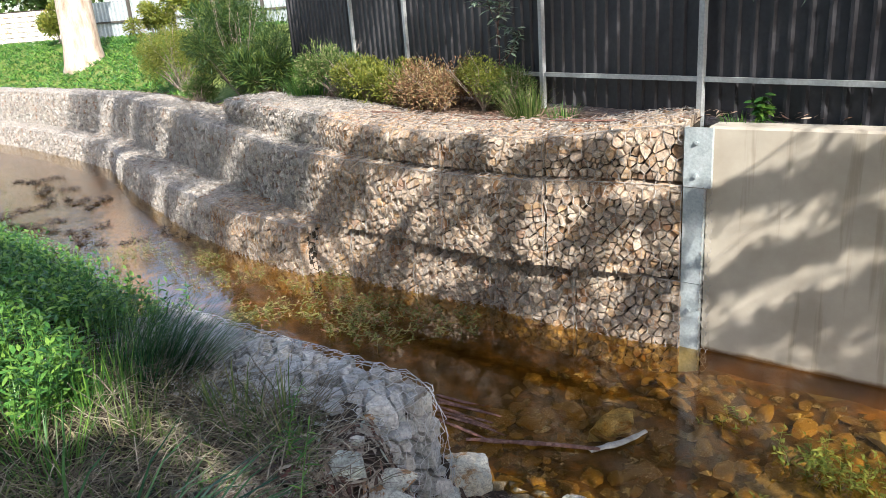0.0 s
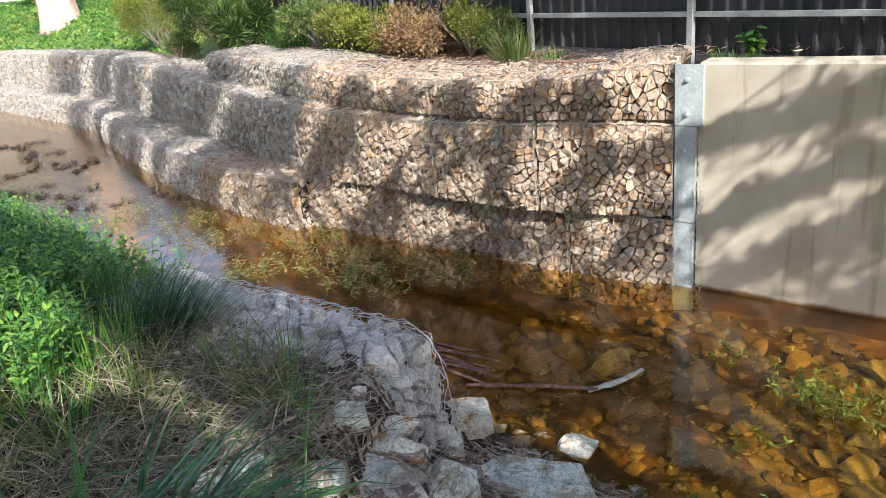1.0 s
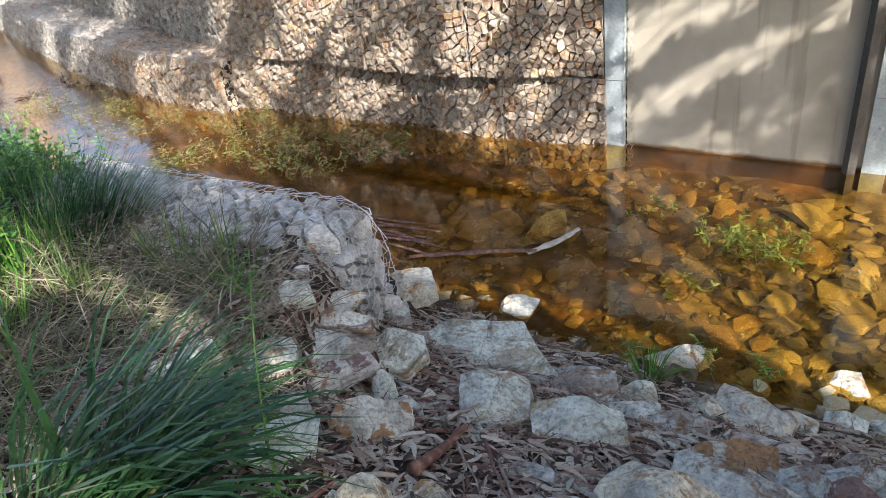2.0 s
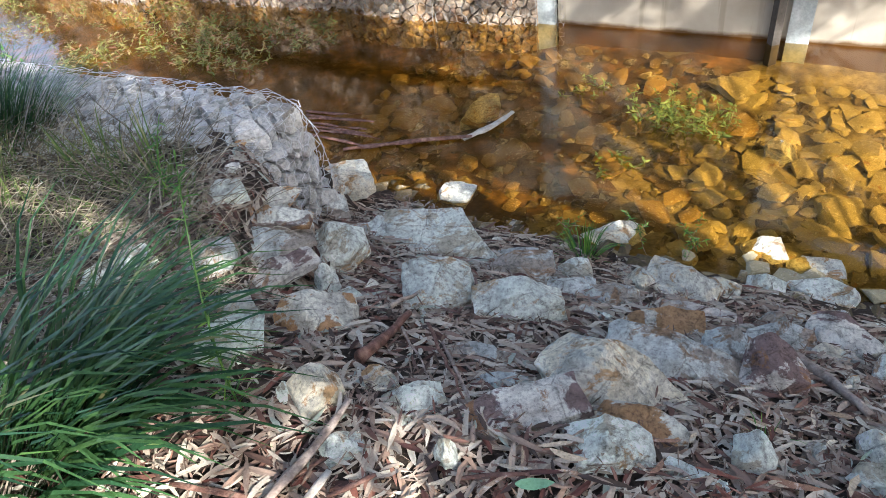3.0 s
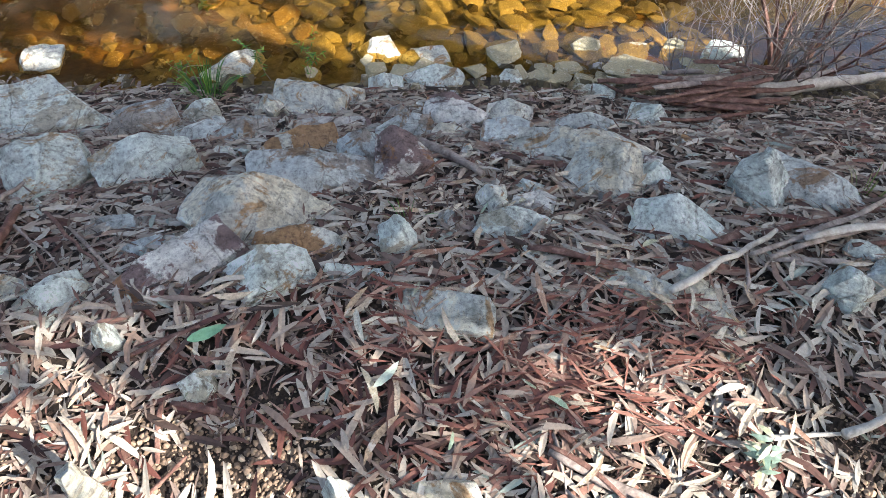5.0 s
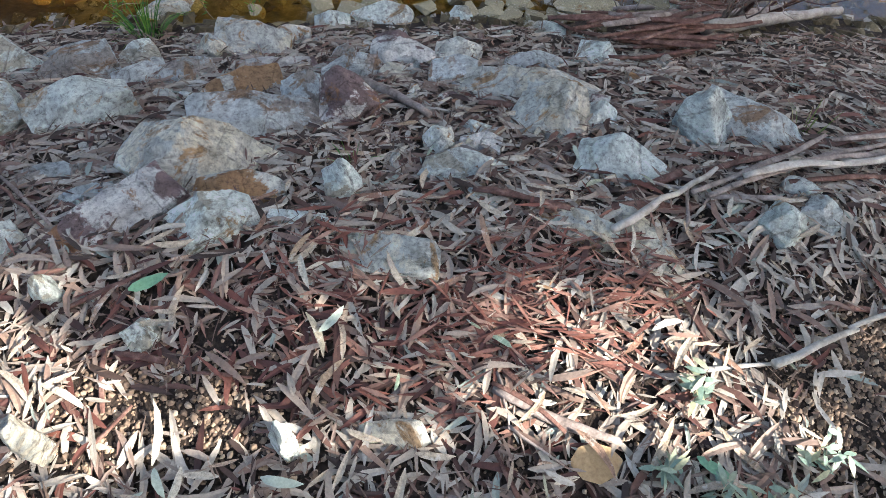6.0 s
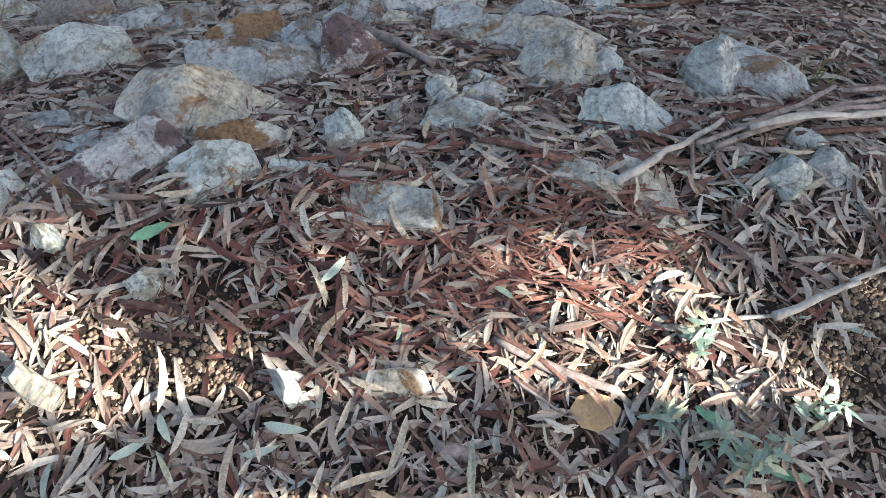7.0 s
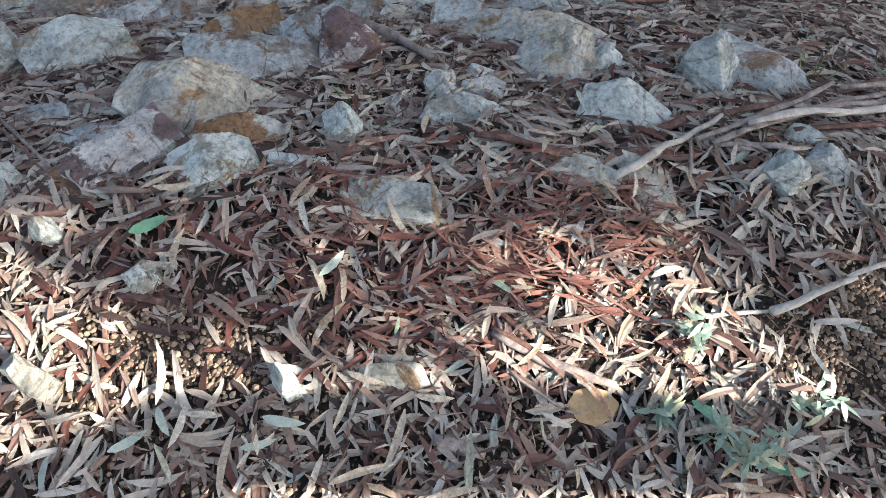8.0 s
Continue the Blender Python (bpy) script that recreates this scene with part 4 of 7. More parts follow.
rock(1.366, 0.275, 0.310, 0.161, 0.076, -79, "white", prof=(-0.5, -0.4, 0.1))
rock(1.050, 0.593, 0.234, 0.124, 0.061, -66, "white", prof=(0.1, -0.1, -0.3))
rock(1.179, 0.645, 0.125, 0.091, 0.049, -55, "purple", prof=(0.5, 0, 0.5))
rock(0.763, 0.754, 0.101, 0.096, 0.122, -37, "white", prof=(0.2, 0.2, 0.3))
rock(0.606, 0.740, 0.163, 0.047, 0.021, -49, "white", prof=(0.2, -0.2, 0))
rock(0.661, 0.639, 0.080, 0.022, 0.023, -43, "white", prof=(0.1, 0, 0))
rock(1.067, 0.247, 0.216, 0.068, 0.059, -75, "tan", prof=(-0.6, 0.35, 0.4))
rock(1.149, 0.073, 0.296, 0.089, 0.050, -110, "tan", prof=(0.6, -0.5, -0.2))
rock(0.839, 0.414, 0.113, 0.030, 0.015, -37, "tan", prof=(0, 0, 0))
rock(0.928, 0.355, 0.087, 0.039, 0.026, -56, "tan", prof=(0, 0, 0))
rock(0.983, 0.449, 0.137, 0.037, 0.018, -93, "white", prof=(0.2, 0, 0))
rock(1.433, -0.117, 0.106, 0.102, 0.095, -91, "white", prof=(0, -0.1, 0.2))
rock(1.533, -0.174, 0.100, 0.095, 0.060, -93, "grey", prof=(0.2, -0.2, 0))
rock(1.590, -0.100, 0.111, 0.058, 0.041, -90, "white", prof=(0.1, 0.1, 0))
rock(0.259, 1.353, 0.203, 0.056, 0.036, -24, "grey", prof=(0.2, -0.3, -0.2))
rock(0.285, 1.203, 0.148, 0.048, 0.041, -20, "grey", prof=(0.2, 0, -0.2))
rock(0.032, 1.147, 0.165, 0.103, 0.054, -3, "white", prof=(0.3, 0, -0.2))
rock(0.074, 0.960, 0.059, 0.057, 0.107, 3, "white", prof=(0, 0.2, -0.1))
rock(0.163, 0.724, 0.073, 0.069, 0.068, -3, "white", prof=(0.3, 0, 0.2))
rock(0.398, 0.191, 0.155, 0.068, 0.069, -48, "tan", prof=(0.1, -0.1, -0.3))
rock(0.225, 0.321, 0.046, 0.045, 0.170, -14, "white", prof=(0.1, 0.1, 0.1))
rock(-0.113, 0.652, 0.050, 0.048, 0.276, 18, "tan", prof=(0.2, 0.1, 0.2))
rock(1.373, 1.178, 0.143, 0.089, 0.039, -55, "tan", prof=(0, -0.3, -0.2))
rock(0.287, 2.412, 0.654, 0.250, 0.156, -20, "white", prof=(-0.2, -0.3, 0.5))
rock(0.224, 1.826, 0.255, 0.245, 0.184, -12, "white", prof=(0.2, 0.1, 0.2))
rock(-0.111, 2.189, 0.287, 0.179, 0.151, -3, "white", prof=(-0.3, 0.1, -0.1))
rock(-0.312, 2.106, 0.331, 0.175, 0.086, 6, "grey", prof=(-0.3, -0.2, -0.5))
rock(-0.313, 2.200, 0.363, 0.098, 0.054, -16, "rust", prof=(0.1, -0.4, -0.1))
rock(-0.422, 2.257, 0.149, 0.108, 0.082, 11, "white", prof=(0, -0.1, -0.1))
rock(-0.255, 2.296, 0.188, 0.100, 0.047, -7, "rust", prof=(0.1, -0.1, -0.2))
rock(-0.342, 1.950, 0.394, 0.117, 0.067, 29, "purple", prof=(-0.2, 0.3, 0.4))
rock(-0.418, 1.698, 0.145, 0.140, 0.127, 23, "tan", prof=(0.2, 0.2, 0.4))
rock(-0.183, 1.650, 0.264, 0.164, 0.141, 4, "rust", prof=(0.2, -0.3, -0.7))
rock(-0.147, 1.936, 0.092, 0.088, 0.149, 5, "white", prof=(0.1, 0.2, 0.2))
rock(-0.520, 1.974, 0.236, 0.122, 0.098, 20, "grey", prof=(0, 0.1, 0.1))
rock(-0.765, 1.924, 0.247, 0.093, 0.063, 29, "white", prof=(0.1, 0, 0.3))
rock(-0.435, 1.527, 0.249, 0.155, 0.082, 16, "white", prof=(0, -0.1, 0.2))
rock(-0.201, 1.255, 0.135, 0.129, 0.114, 15, "tan", prof=(0.2, 0.1, 0.2))
rock(0.050, 1.130, 0.138, 0.114, 0.065, -6, "white", prof=(-0.1, -0.3, -0.2))
rock(-0.285, 1.299, 0.060, 0.058, 0.050, 13, "white", prof=(0.2, 0, 0.1))
rock(-0.042, 1.272, 0.100, 0.096, 0.053, 3, "tan", prof=(0, 0, 0))
rock(-0.164, 1.070, 0.110, 0.080, 0.056, 15, "white", prof=(0.1, 0.1, 0.1))
rock(1.196, 1.806, 0.296, 0.184, 0.153, -41, "tan", prof=(0.2, -0.3, 0.1))
rock(1.139, 1.573, 0.301, 0.082, 0.044, -40, "purple", prof=(0, 0.1, 0.1))
rock(1.355, 1.785, 0.171, 0.106, 0.062, -36, "tan", prof=(0.1, 0, 0))
rock(1.588, 1.798, 0.157, 0.097, 0.085, -41, "white", prof=(0, -0.1, 0))
rock(0.671, 2.255, 0.211, 0.112, 0.053, -16, "grey", prof=(0.1, 0, 0))
rock(0.264, 1.383, 0.152, 0.058, 0.037, -28, "grey", prof=(0.1, -0.2, -0.1))
rock(2.135, 1.061, 0.144, 0.090, 0.039, -62, "white", prof=(0, 0, 0))
rock(2.034, 0.771, 0.165, 0.159, 0.089, -68, "white", prof=(0, 0.2, -0.1))
rock(1.802, 1.719, 0.281, 0.124, 0.075, -48, "white", prof=(0, 0.1, 0.3))
rock(2.054, 1.481, 0.119, 0.115, 0.063, -53, "white", prof=(0.2, 0.1, 0.2))
rock(0.006, 3.059, 0.299, 0.218, 0.116, -3, "tan", prof=(0, 0.1, -0.2))
rock(-0.092, 2.821, 0.167, 0.160, 0.079, -4, "grey", prof=(0.1, 0, 0))
rock(1.21, 2.42, 0.34, 0.22, 0.13, -22, "tan", 0.45)
rock(1.76, 2.08, 0.22, 0.19, 0.12, -22, "tan", 0.5)
rock(1.92, 1.88, 0.28, 0.20, 0.13, -22, "tan", 0.5)
rock(2.34, 2.78, 0.19, 0.16, 0.17, -22, "tan", 0.1)
rock(0.97, 3.97, 0.27, 0.25, 0.18, -22, "tan", 0.2)
rock(0.56, 3.06, 0.25, 0.19, 0.10, -22, "tan", 0.35)


def loose_stones():
    """Small broken stones scattered between the large rocks of the slope."""
    r = random.Random(44)
    big = [(o.matrix_basis.translation.x, o.matrix_basis.translation.y, max(o.dimensions[:2]) * 0.4) for o in scene.objects if o.name.startswith("rock")]
    n = 0
    while n < 70:
        u, v = r.uniform(-1.3, 2.2), r.uniform(1.15, 2.35)
        x, y = u * AX_U[0] + v * AX_V[0], u * AX_U[1] + v * AX_V[1]
        if any(math.hypot(x - a, y - b) < c + 0.02 for a, b, c in big):
            continue
        w = min(0.16, max(0.03, r.lognormvariate(math.log(0.055), 0.4)))
        rock(x, y, w, w * r.uniform(0.55, 0.9), w * r.uniform(0.5, 0.8), r.uniform(0, 180), r.choice(("grey", "tan", "white", "grey", "rust", "purple")), 0.3)
        big.append((x, y, w * 0.5))
        n += 1


loose_stones()


# ---- leaf litter, bark and sticks ----
def litter_region(r):
    """A random spot of the near bank, thicker towards the path of the bank's slope."""
    while True:
        u, v = r.uniform(-4.2, 2.15), r.uniform(-2.2, 2.35)
        edge = min((u + 4.2) / 1.3, (v + 2.2) / 1.2)
        if edge > r.random() + 0.25 * noise.noise(Vector((u, v, 0)) * 2):
            break
    return u * AX_U[0] + v * AX_V[0], u * AX_U[1] + v * AX_V[1], u, v


def bare(x, y):
    """How bare the trodden earth lies: two gravelly patches with few leaves."""
    along, over = -0.73 * (x - 0.12) + 0.683 * (y - 0.55), 0.683 * (x - 0.12) + 0.73 * (y - 0.55)
    ragged = 0.5 * noise.noise(Vector((x, y, 6)) * 5)
    trodden = 1.9 - 1.9 * math.hypot(along / 0.36, over / 0.15) + ragged
    dark = 1.7 - 1.5 * math.hypot((x - 1.24) / 0.30, (y + 0.52) / 0.30) + ragged
    return min(1.0, max(0.0, trodden, dark))


def one_leaf(soup, r, x, y, lift, scale=1.0):
    a = r.uniform(0, 2 * math.pi)
    tilt = r.gauss(0, 0.06)
    way = Vector((math.cos(a), math.sin(a), tilt))
    nrm = Vector((r.gauss(0, 0.17), r.gauss(0, 0.17), 1))
    length = scale * min(0.125, max(0.025, r.lognormvariate(math.log(0.060), 0.48)))
    p = Vector((x, y, ground_z(x, y) + 0.006 + lift))
    # follow the slope of the bank
    q = p + way * length
    way.z += (ground_z(q.x, q.y) + 0.006 + lift - p.z) / length
    soup.folded_leaf(p, way, length, min(0.017, length * (r.uniform(0.12, 0.22) if r.random() < 0.85 else r.uniform(0.22, 0.32))), nrm, r.gauss(0.006, 0.03), r.gauss(0, 0.26), r.uniform(-0.1, 0.4), r.gauss(0, 0.4))


def leaf_litter():
    r = random.Random(3)
    lit = thing("leaf_litter", "thick litter of dry grey-brown gum leaves on the bank", "leaf litter", at=(0.6, 0.4, 0.85))
    tagged(lit, kind="stuff")
    heap, red_heap = Soup(), Soup()
    n = 0
    while n < 53000:
        x, y, u, v = litter_region(r)
        if r.random() < 0.93 * bare(x, y) or (v > 2.0 and r.random() < 0.5):
            continue
        clump = 0.5 + 0.5 * noise.noise(Vector((x, y, 2)) * 4)
        if r.random() > 0.45 + 0.7 * clump:
            continue
        along, over = -0.73 * (x - 0.62) + 0.683 * (y - 0.32), 0.683 * (x - 0.62) + 0.73 * (y - 0.32)
        red = max(0.14, 0.74 - 0.5 * math.hypot((along - 0.25) / 0.8, over / 0.26) ** 2)
        one_leaf(red_heap if r.random() < red else heap, r, x, y, r.uniform(0, 0.036) * clump)
        n += 1
    part("leaves", heap.mesh("leaves", LITTER), lit, kind="stuff")
    part("red_leaves", red_heap.mesh("red_leaves", RED_LITTER), lit, "red-brown dry gum leaves", kind="stuff")
    n = 0
    while n < 280:
        x, y = r.uniform(-0.1, 1.5), r.uniform(-0.5, 0.9)
        if r.random() < bare(x, y):
            continue
        s = Soup()
        one_leaf(s, r, x, y, r.uniform(0.015, 0.04), 1.05)
        part("leaf", s.mesh("leaf", LEAF_ONE), lit)
        n += 1
    frag = Soup()
    for _ in range(24000):
        x, y, u, v = litter_region(r)
        a, l = r.uniform(0, 6.28), r.uniform(0.015, 0.07)
        if r.random() < 0.7 * bare(x, y):
            continue
        p = Vector((x, y, ground_z(x, y) + r.uniform(0.008, 0.036)))
        frag.leaf(p, (math.cos(a), math.sin(a), r.gauss(0, 0.1)), l, r.uniform(0.003, 0.009), (r.gauss(0, 0.4), r.gauss(0, 0.4), 1), 0.1, 2)
    part("leaf_scraps", frag.mesh("leaf_scraps", LEAF_SCRAP), lit, "grey-brown broken leaves and bark crumbs", kind="stuff")
    frag = Soup()
    for cx, cy, sx, sy, k in ((0.76, 0.25, 0.15, 0.08, 330), (0.98, 0.06, 0.12, 0.08, 150), (0.55, 0.62, 0.12, 0.06, 90)):
        for _ in range(k):
            x, y, a, l = r.gauss(cx, sx), r.gauss(cy, sy), r.gauss(-0.75, 0.6), r.uniform(0.03, 0.10)
            p = Vector((x, y, ground_z(x, y) + r.uniform(0.02, 0.042)))
            frag.leaf(p, (math.cos(a), math.sin(a), r.gauss(0, 0.12)), l, r.uniform(0.004, 0.012), (r.gauss(0, 0.4), r.gauss(0, 0.4), 1), 0.1, 2)
    part("bark_chips", frag.mesh("bark_chips", BARK_CHIP), lit, "red-brown bark shreds", kind="stuff")
    peb = Soup()
    for _ in range(64000):
        x, y = r.uniform(-0.6, 1.7), r.uniform(-1.1, 1.0)
        if r.random() > 0.22 + bare(x, y):
            continue
        s = 0.0026 + 0.0068 * r.random() ** 2
        c = Vector((x, y, ground_z(x, y) + s * 0.4))
        turn, out = r.uniform(0, 6.28), [r.uniform(0.7, 1.15) for _ in range(6)]
        vs = [c + Vector((math.cos(turn + i * 1.047) * k, math.sin(turn + i * 1.047) * k, 0.2 * r.random())) * s for i, k in enumerate(out)]
        vs.append(c + Vector((r.uniform(-0.3, 0.3), r.uniform(-0.3, 0.3), 1.0)) * s)
        peb.add([tuple(p) for p in vs], [(i, (i + 1) % 6, 6) for i in range(6)])
    part("grit", peb.mesh("grit", GRIT), lit, "brown grit on bare earth", kind="stuff")


LEAF_SCRAP = leafy("leaf_scrap", [(0, (0.05, 0.03, 0.024)), (0.35, (0.15, 0.105, 0.08)), (0.7, (0.27, 0.22, 0.18)), (1, (0.13, 0.06, 0.045))], 0.8, 0.0)
GRIT = leafy("brown_grit", [(0, (0.09, 0.062, 0.045)), (0.5, (0.22, 0.155, 0.11)), (0.85, (0.32, 0.23, 0.155)), (1, (0.46, 0.38, 0.29))], 0.9, 0.0)
LEAF_ONE = stone_material("single_dry_leaf", [(0.0, (0.26, 0.19, 0.13)), (0.25, (0.40, 0.34, 0.26)), (0.45, (0.17, 0.08, 0.05)), (0.7, (0.44, 0.40, 0.32)), (0.88, (0.30, 0.24, 0.18)), (1.0, (0.22, 0.28, 0.20))], stain_at=0.7, scale=20, strength=0.2)
BARK_CHIP = leafy("bark_shred", [(0, (0.10, 0.038, 0.03)), (0.5, (0.18, 0.07, 0.05)), (1, (0.29, 0.18, 0.14))], 0.8, 0.0)
leaf_litter()

strip_seed = 0
BARK_NOTES = {"red": "curled red-brown strip of shed gum bark on the litter", "grey": "grey-pink strip of shed gum bark on the litter", "pale": "bleached smooth strip of fallen wood"}


def bark_strip(x0, y0, x1, y1, width, tone, lift=0.03, lift2=None, z=None):
    """A curled strip of shed bark, thick, frayed and arched across its width."""
    global strip_seed
    strip_seed += 1
    r = random.Random(strip_seed)
    lift2 = lift if lift2 is None else lift2
    n = max(5, int(math.hypot(x1 - x0, y1 - y0) / 0.04))
    bow, s = r.uniform(-0.06, 0.06), Soup()
    ring, arch = 5, r.choice((0.06, 0.12, 0.2))
    d = Vector((x1 - x0, y1 - y0, 0)).normalized()
    side = Vector((-d.y, d.x, 0))
    for i in range(n + 1):
        t = i / n
        x, y = x0 + (x1 - x0) * t, y0 + (y1 - y0) * t
        off = bow * math.sin(math.pi * t) * math.hypot(x1 - x0, y1 - y0)
        base = (ground_z(x, y) if z is None else z) + lift + (lift2 - lift) * t + 0.010 * noise.noise(Vector((x * 6, y * 6, strip_seed)))
        w = width * (0.55 + 0.45 * math.sin(math.pi * min(1, max(0, 0.12 + 0.8 * t)))) * (1 + 0.5 * noise.noise(Vector((t * 7, strip_seed, 0))) + 0.25 * noise.noise(Vector((t * 19, strip_seed, 4))))
        c = Vector((x, y, base)) + side * off
        for j in range(ring):
            a = (j / (ring - 1) - 0.5) * 2
            s.v.append(tuple(c + side * (a * w / 2) + Vector((0, 0, (1 - a * a) * w * arch + 0.003 * noise.noise(Vector((t * 30, a * 3, strip_seed)))))))
        for j in range(ring):
            a = 1 - (j / (ring - 1)) * 2
            s.v.append(tuple(c + side * (a * w / 2 * 0.9) + Vector((0, 0, (1 - a * a) * w * arch - 0.004))))
    k = 2 * ring
    for i in range(n):
        for j in range(k):
            e = (j + 1) % k
            s.f.append((i * k + j, i * k + e, (i + 1) * k + e, (i + 1) * k + j))
    s.f.append(tuple(range(k))[::-1])
    s.f.append(tuple(n * k + j for j in range(k)))
    return tagged(new("bark_strip", s.mesh("bark_strip", BARK[tone], True)), BARK_NOTES[tone], "bark", "shed bark strips")


def stick(x0, y0, x1, y1, radius, tone, lift=0.02, lift2=None, z=None):
    """A crooked fallen stick, thinner at its far end."""
    global strip_seed
    strip_seed += 1
    r = random.Random(strip_seed)
    lift2 = lift if lift2 is None else lift2
    n = max(4, int(math.hypot(x1 - x0, y1 - y0) / 0.05))
    pts = []
    for i in range(n + 1):
        t = i / n
        x, y = x0 + (x1 - x0) * t + r.uniform(-0.006, 0.006), y0 + (y1 - y0) * t + r.uniform(-0.006, 0.006)
        pts.append((x, y, (ground_z(x, y) if z is None else z) + radius + lift + (lift2 - lift) * t))
    s = Soup()
    s.tube(pts, [radius * (1.1 - 0.5 * i / n) * r.uniform(0.9, 1.12) for i in range(n + 1)], 7)
    note = {"red": "thin red-brown fallen twig on the litter", "grey": "grey fallen stick lying on the litter", "pale": "bleached pale fallen branch lying on the litter"}[tone]
    return tagged(new("stick", s.mesh("stick", BARK[tone], True)), note, "stick", "fallen sticks")


stick(1.105, 0.166, 1.491, 0.099, 0.0102, "pale", 0.040)
bark_strip(1.474, 0.033, 1.731, -0.132, 0.0230, "pale", 0.070)
bark_strip(1.687, -0.088, 2.050, -0.268, 0.0223, "pale", 0.060)
bark_strip(1.340, 0.099, 1.933, -0.047, 0.0165, "grey", 0.060)
bark_strip(1.375, 0.064, 2.085, -0.211, 0.0188, "grey", 0.040)
bark_strip(1.436, 0.037, 1.982, -0.231, 0.0195, "grey", 0.050)
bark_strip(1.482, 0.125, 1.815, -0.014, 0.0180, "red", 0.030)
bark_strip(1.778, 0.020, 2.209, -0.188, 0.0241, "red", 0.030)
bark_strip(1.379, 0.067, 1.503, -0.087, 0.0153, "grey", 0.030)
bark_strip(1.581, -0.059, 1.872, -0.265, 0.0173, "red", 0.030)
bark_strip(1.898, -0.068, 2.099, -0.196, 0.0189, "grey", 0.060)
stick(1.247, 0.047, 1.382, 0.117, 0.0054, "grey", 0.025)
stick(1.362, 0.111, 1.334, 0.226, 0.0049, "grey", 0.035)
stick(1.384, 0.114, 1.335, -0.038, 0.0048, "grey", 0.015)
bark_strip(1.172, 0.216, 1.293, 0.117, 0.0284, "red", 0.020)
bark_strip(1.301, 0.217, 1.511, 0.148, 0.0281, "red", 0.020)
bark_strip(0.956, -0.172, 1.099, -0.297, 0.0108, "pale", 0.030)
stick(1.086, -0.292, 1.303, -0.381, 0.0102, "pale", 0.030)
bark_strip(1.285, -0.368, 1.430, -0.441, 0.0131, "pale", 0.040)
bark_strip(1.260, -0.265, 1.435, -0.453, 0.0209, "red", 0.020)
bark_strip(0.618, 0.116, 0.721, -0.155, 0.0261, "grey", 0.030)
bark_strip(0.623, 0.125, 0.653, -0.059, 0.0122, "red", 0.035)
stick(0.645, 0.128, 0.577, 0.031, 0.0036, "grey", 0.026)
stick(0.577, 0.031, 0.601, -0.102, 0.0035, "grey", 0.026)
bark_strip(0.516, 0.020, 0.460, -0.131, 0.0131, "red", 0.030)
bark_strip(0.243, 0.176, 0.280, 0.069, 0.0176, "red", 0.020)
bark_strip(0.363, 0.042, 0.414, -0.052, 0.0324, "grey", 0.015)
bark_strip(0.676, 0.213, 0.669, 0.044, 0.0125, "red", 0.030)
bark_strip(1.025, 0.086, 1.028, -0.030, 0.0085, "red", 0.030)
bark_strip(0.536, 0.384, 0.660, 0.270, 0.0182, "red", 0.020)
bark_strip(0.544, 0.333, 0.641, 0.207, 0.0217, "red", 0.020)
bark_strip(0.701, 0.319, 0.786, 0.177, 0.0130, "red", 0.025)
bark_strip(0.806, 0.231, 0.922, 0.238, 0.0085, "red", 0.030)
bark_strip(0.168, 1.439, 0.175, 1.116, 0.0111, "grey", 0.030)
bark_strip(0.082, 0.899, 0.245, 0.850, 0.0136, "red", 0.030)
bark_strip(0.085, 0.742, 0.010, 0.638, 0.0118, "red", 0.020)
bark_strip(0.098, 0.733, 0.166, 0.631, 0.0172, "red", 0.020)
bark_strip(0.177, 0.596, 0.267, 0.484, 0.0077, "red", 0.020)
bark_strip(0.169, 0.769, 0.258, 0.749, 0.0108, "red", 0.020)
bark_strip(-0.055, 0.593, 0.061, 0.608, 0.0082, "red", 0.020)
bark_strip(1.016, 0.442, 1.097, 0.260, 0.0161, "red", 0.030)
bark_strip(0.910, 0.624, 0.982, 0.581, 0.0234, "red", 0.020)
bark_strip(0.570, 0.556, 0.645, 0.464, 0.0151, "red", 0.020)
bark_strip(-0.449, 0.875, -0.122, 1.182, 0.0269, "grey", 0.050)
bark_strip(-0.355, 0.838, -0.200, 0.996, 0.0240, "pale", 0.050)
bark_strip(-0.400, 0.950, -0.211, 1.055, 0.0153, "red", 0.030)
bark_strip(-0.215, 0.932, -0.096, 0.957, 0.0142, "red", 0.040)
stick(-0.076, 1.383, 0.105, 1.628, 0.0189, "red", 0.021)
stick(0.056, 1.658, 0.269, 1.918, 0.0075, "grey", 0.053)
stick(0.147, 1.554, 0.161, 1.108, 0.0055, "red", 0.034)
stick(0.067, 1.529, 0.091, 1.188, 0.0034, "grey", 0.047)
bark_strip(0.016, 2.088, 0.120, 1.828, 0.0149, "red", 0.030)
bark_strip(0.009, 1.868, 0.253, 1.709, 0.0142, "red", 0.030)
bark_strip(-0.113, 1.475, 0.043, 1.394, 0.0119, "grey", 0.020)
stick(1.234, 1.278, 1.213, 0.871, 0.0200, "grey", 0.010)
bark_strip(0.977, 0.505, 1.058, 0.305, 0.0214, "red", 0.030)
bark_strip(1.470, 0.665, 1.383, 0.821, 0.0235, "red", 0.030)
bark_strip(-0.584, 1.099, -0.395, 0.996, 0.0191, "red", 0.030)
bark_strip(-0.663, 1.043, -0.464, 0.932, 0.0166, "red", 0.030)
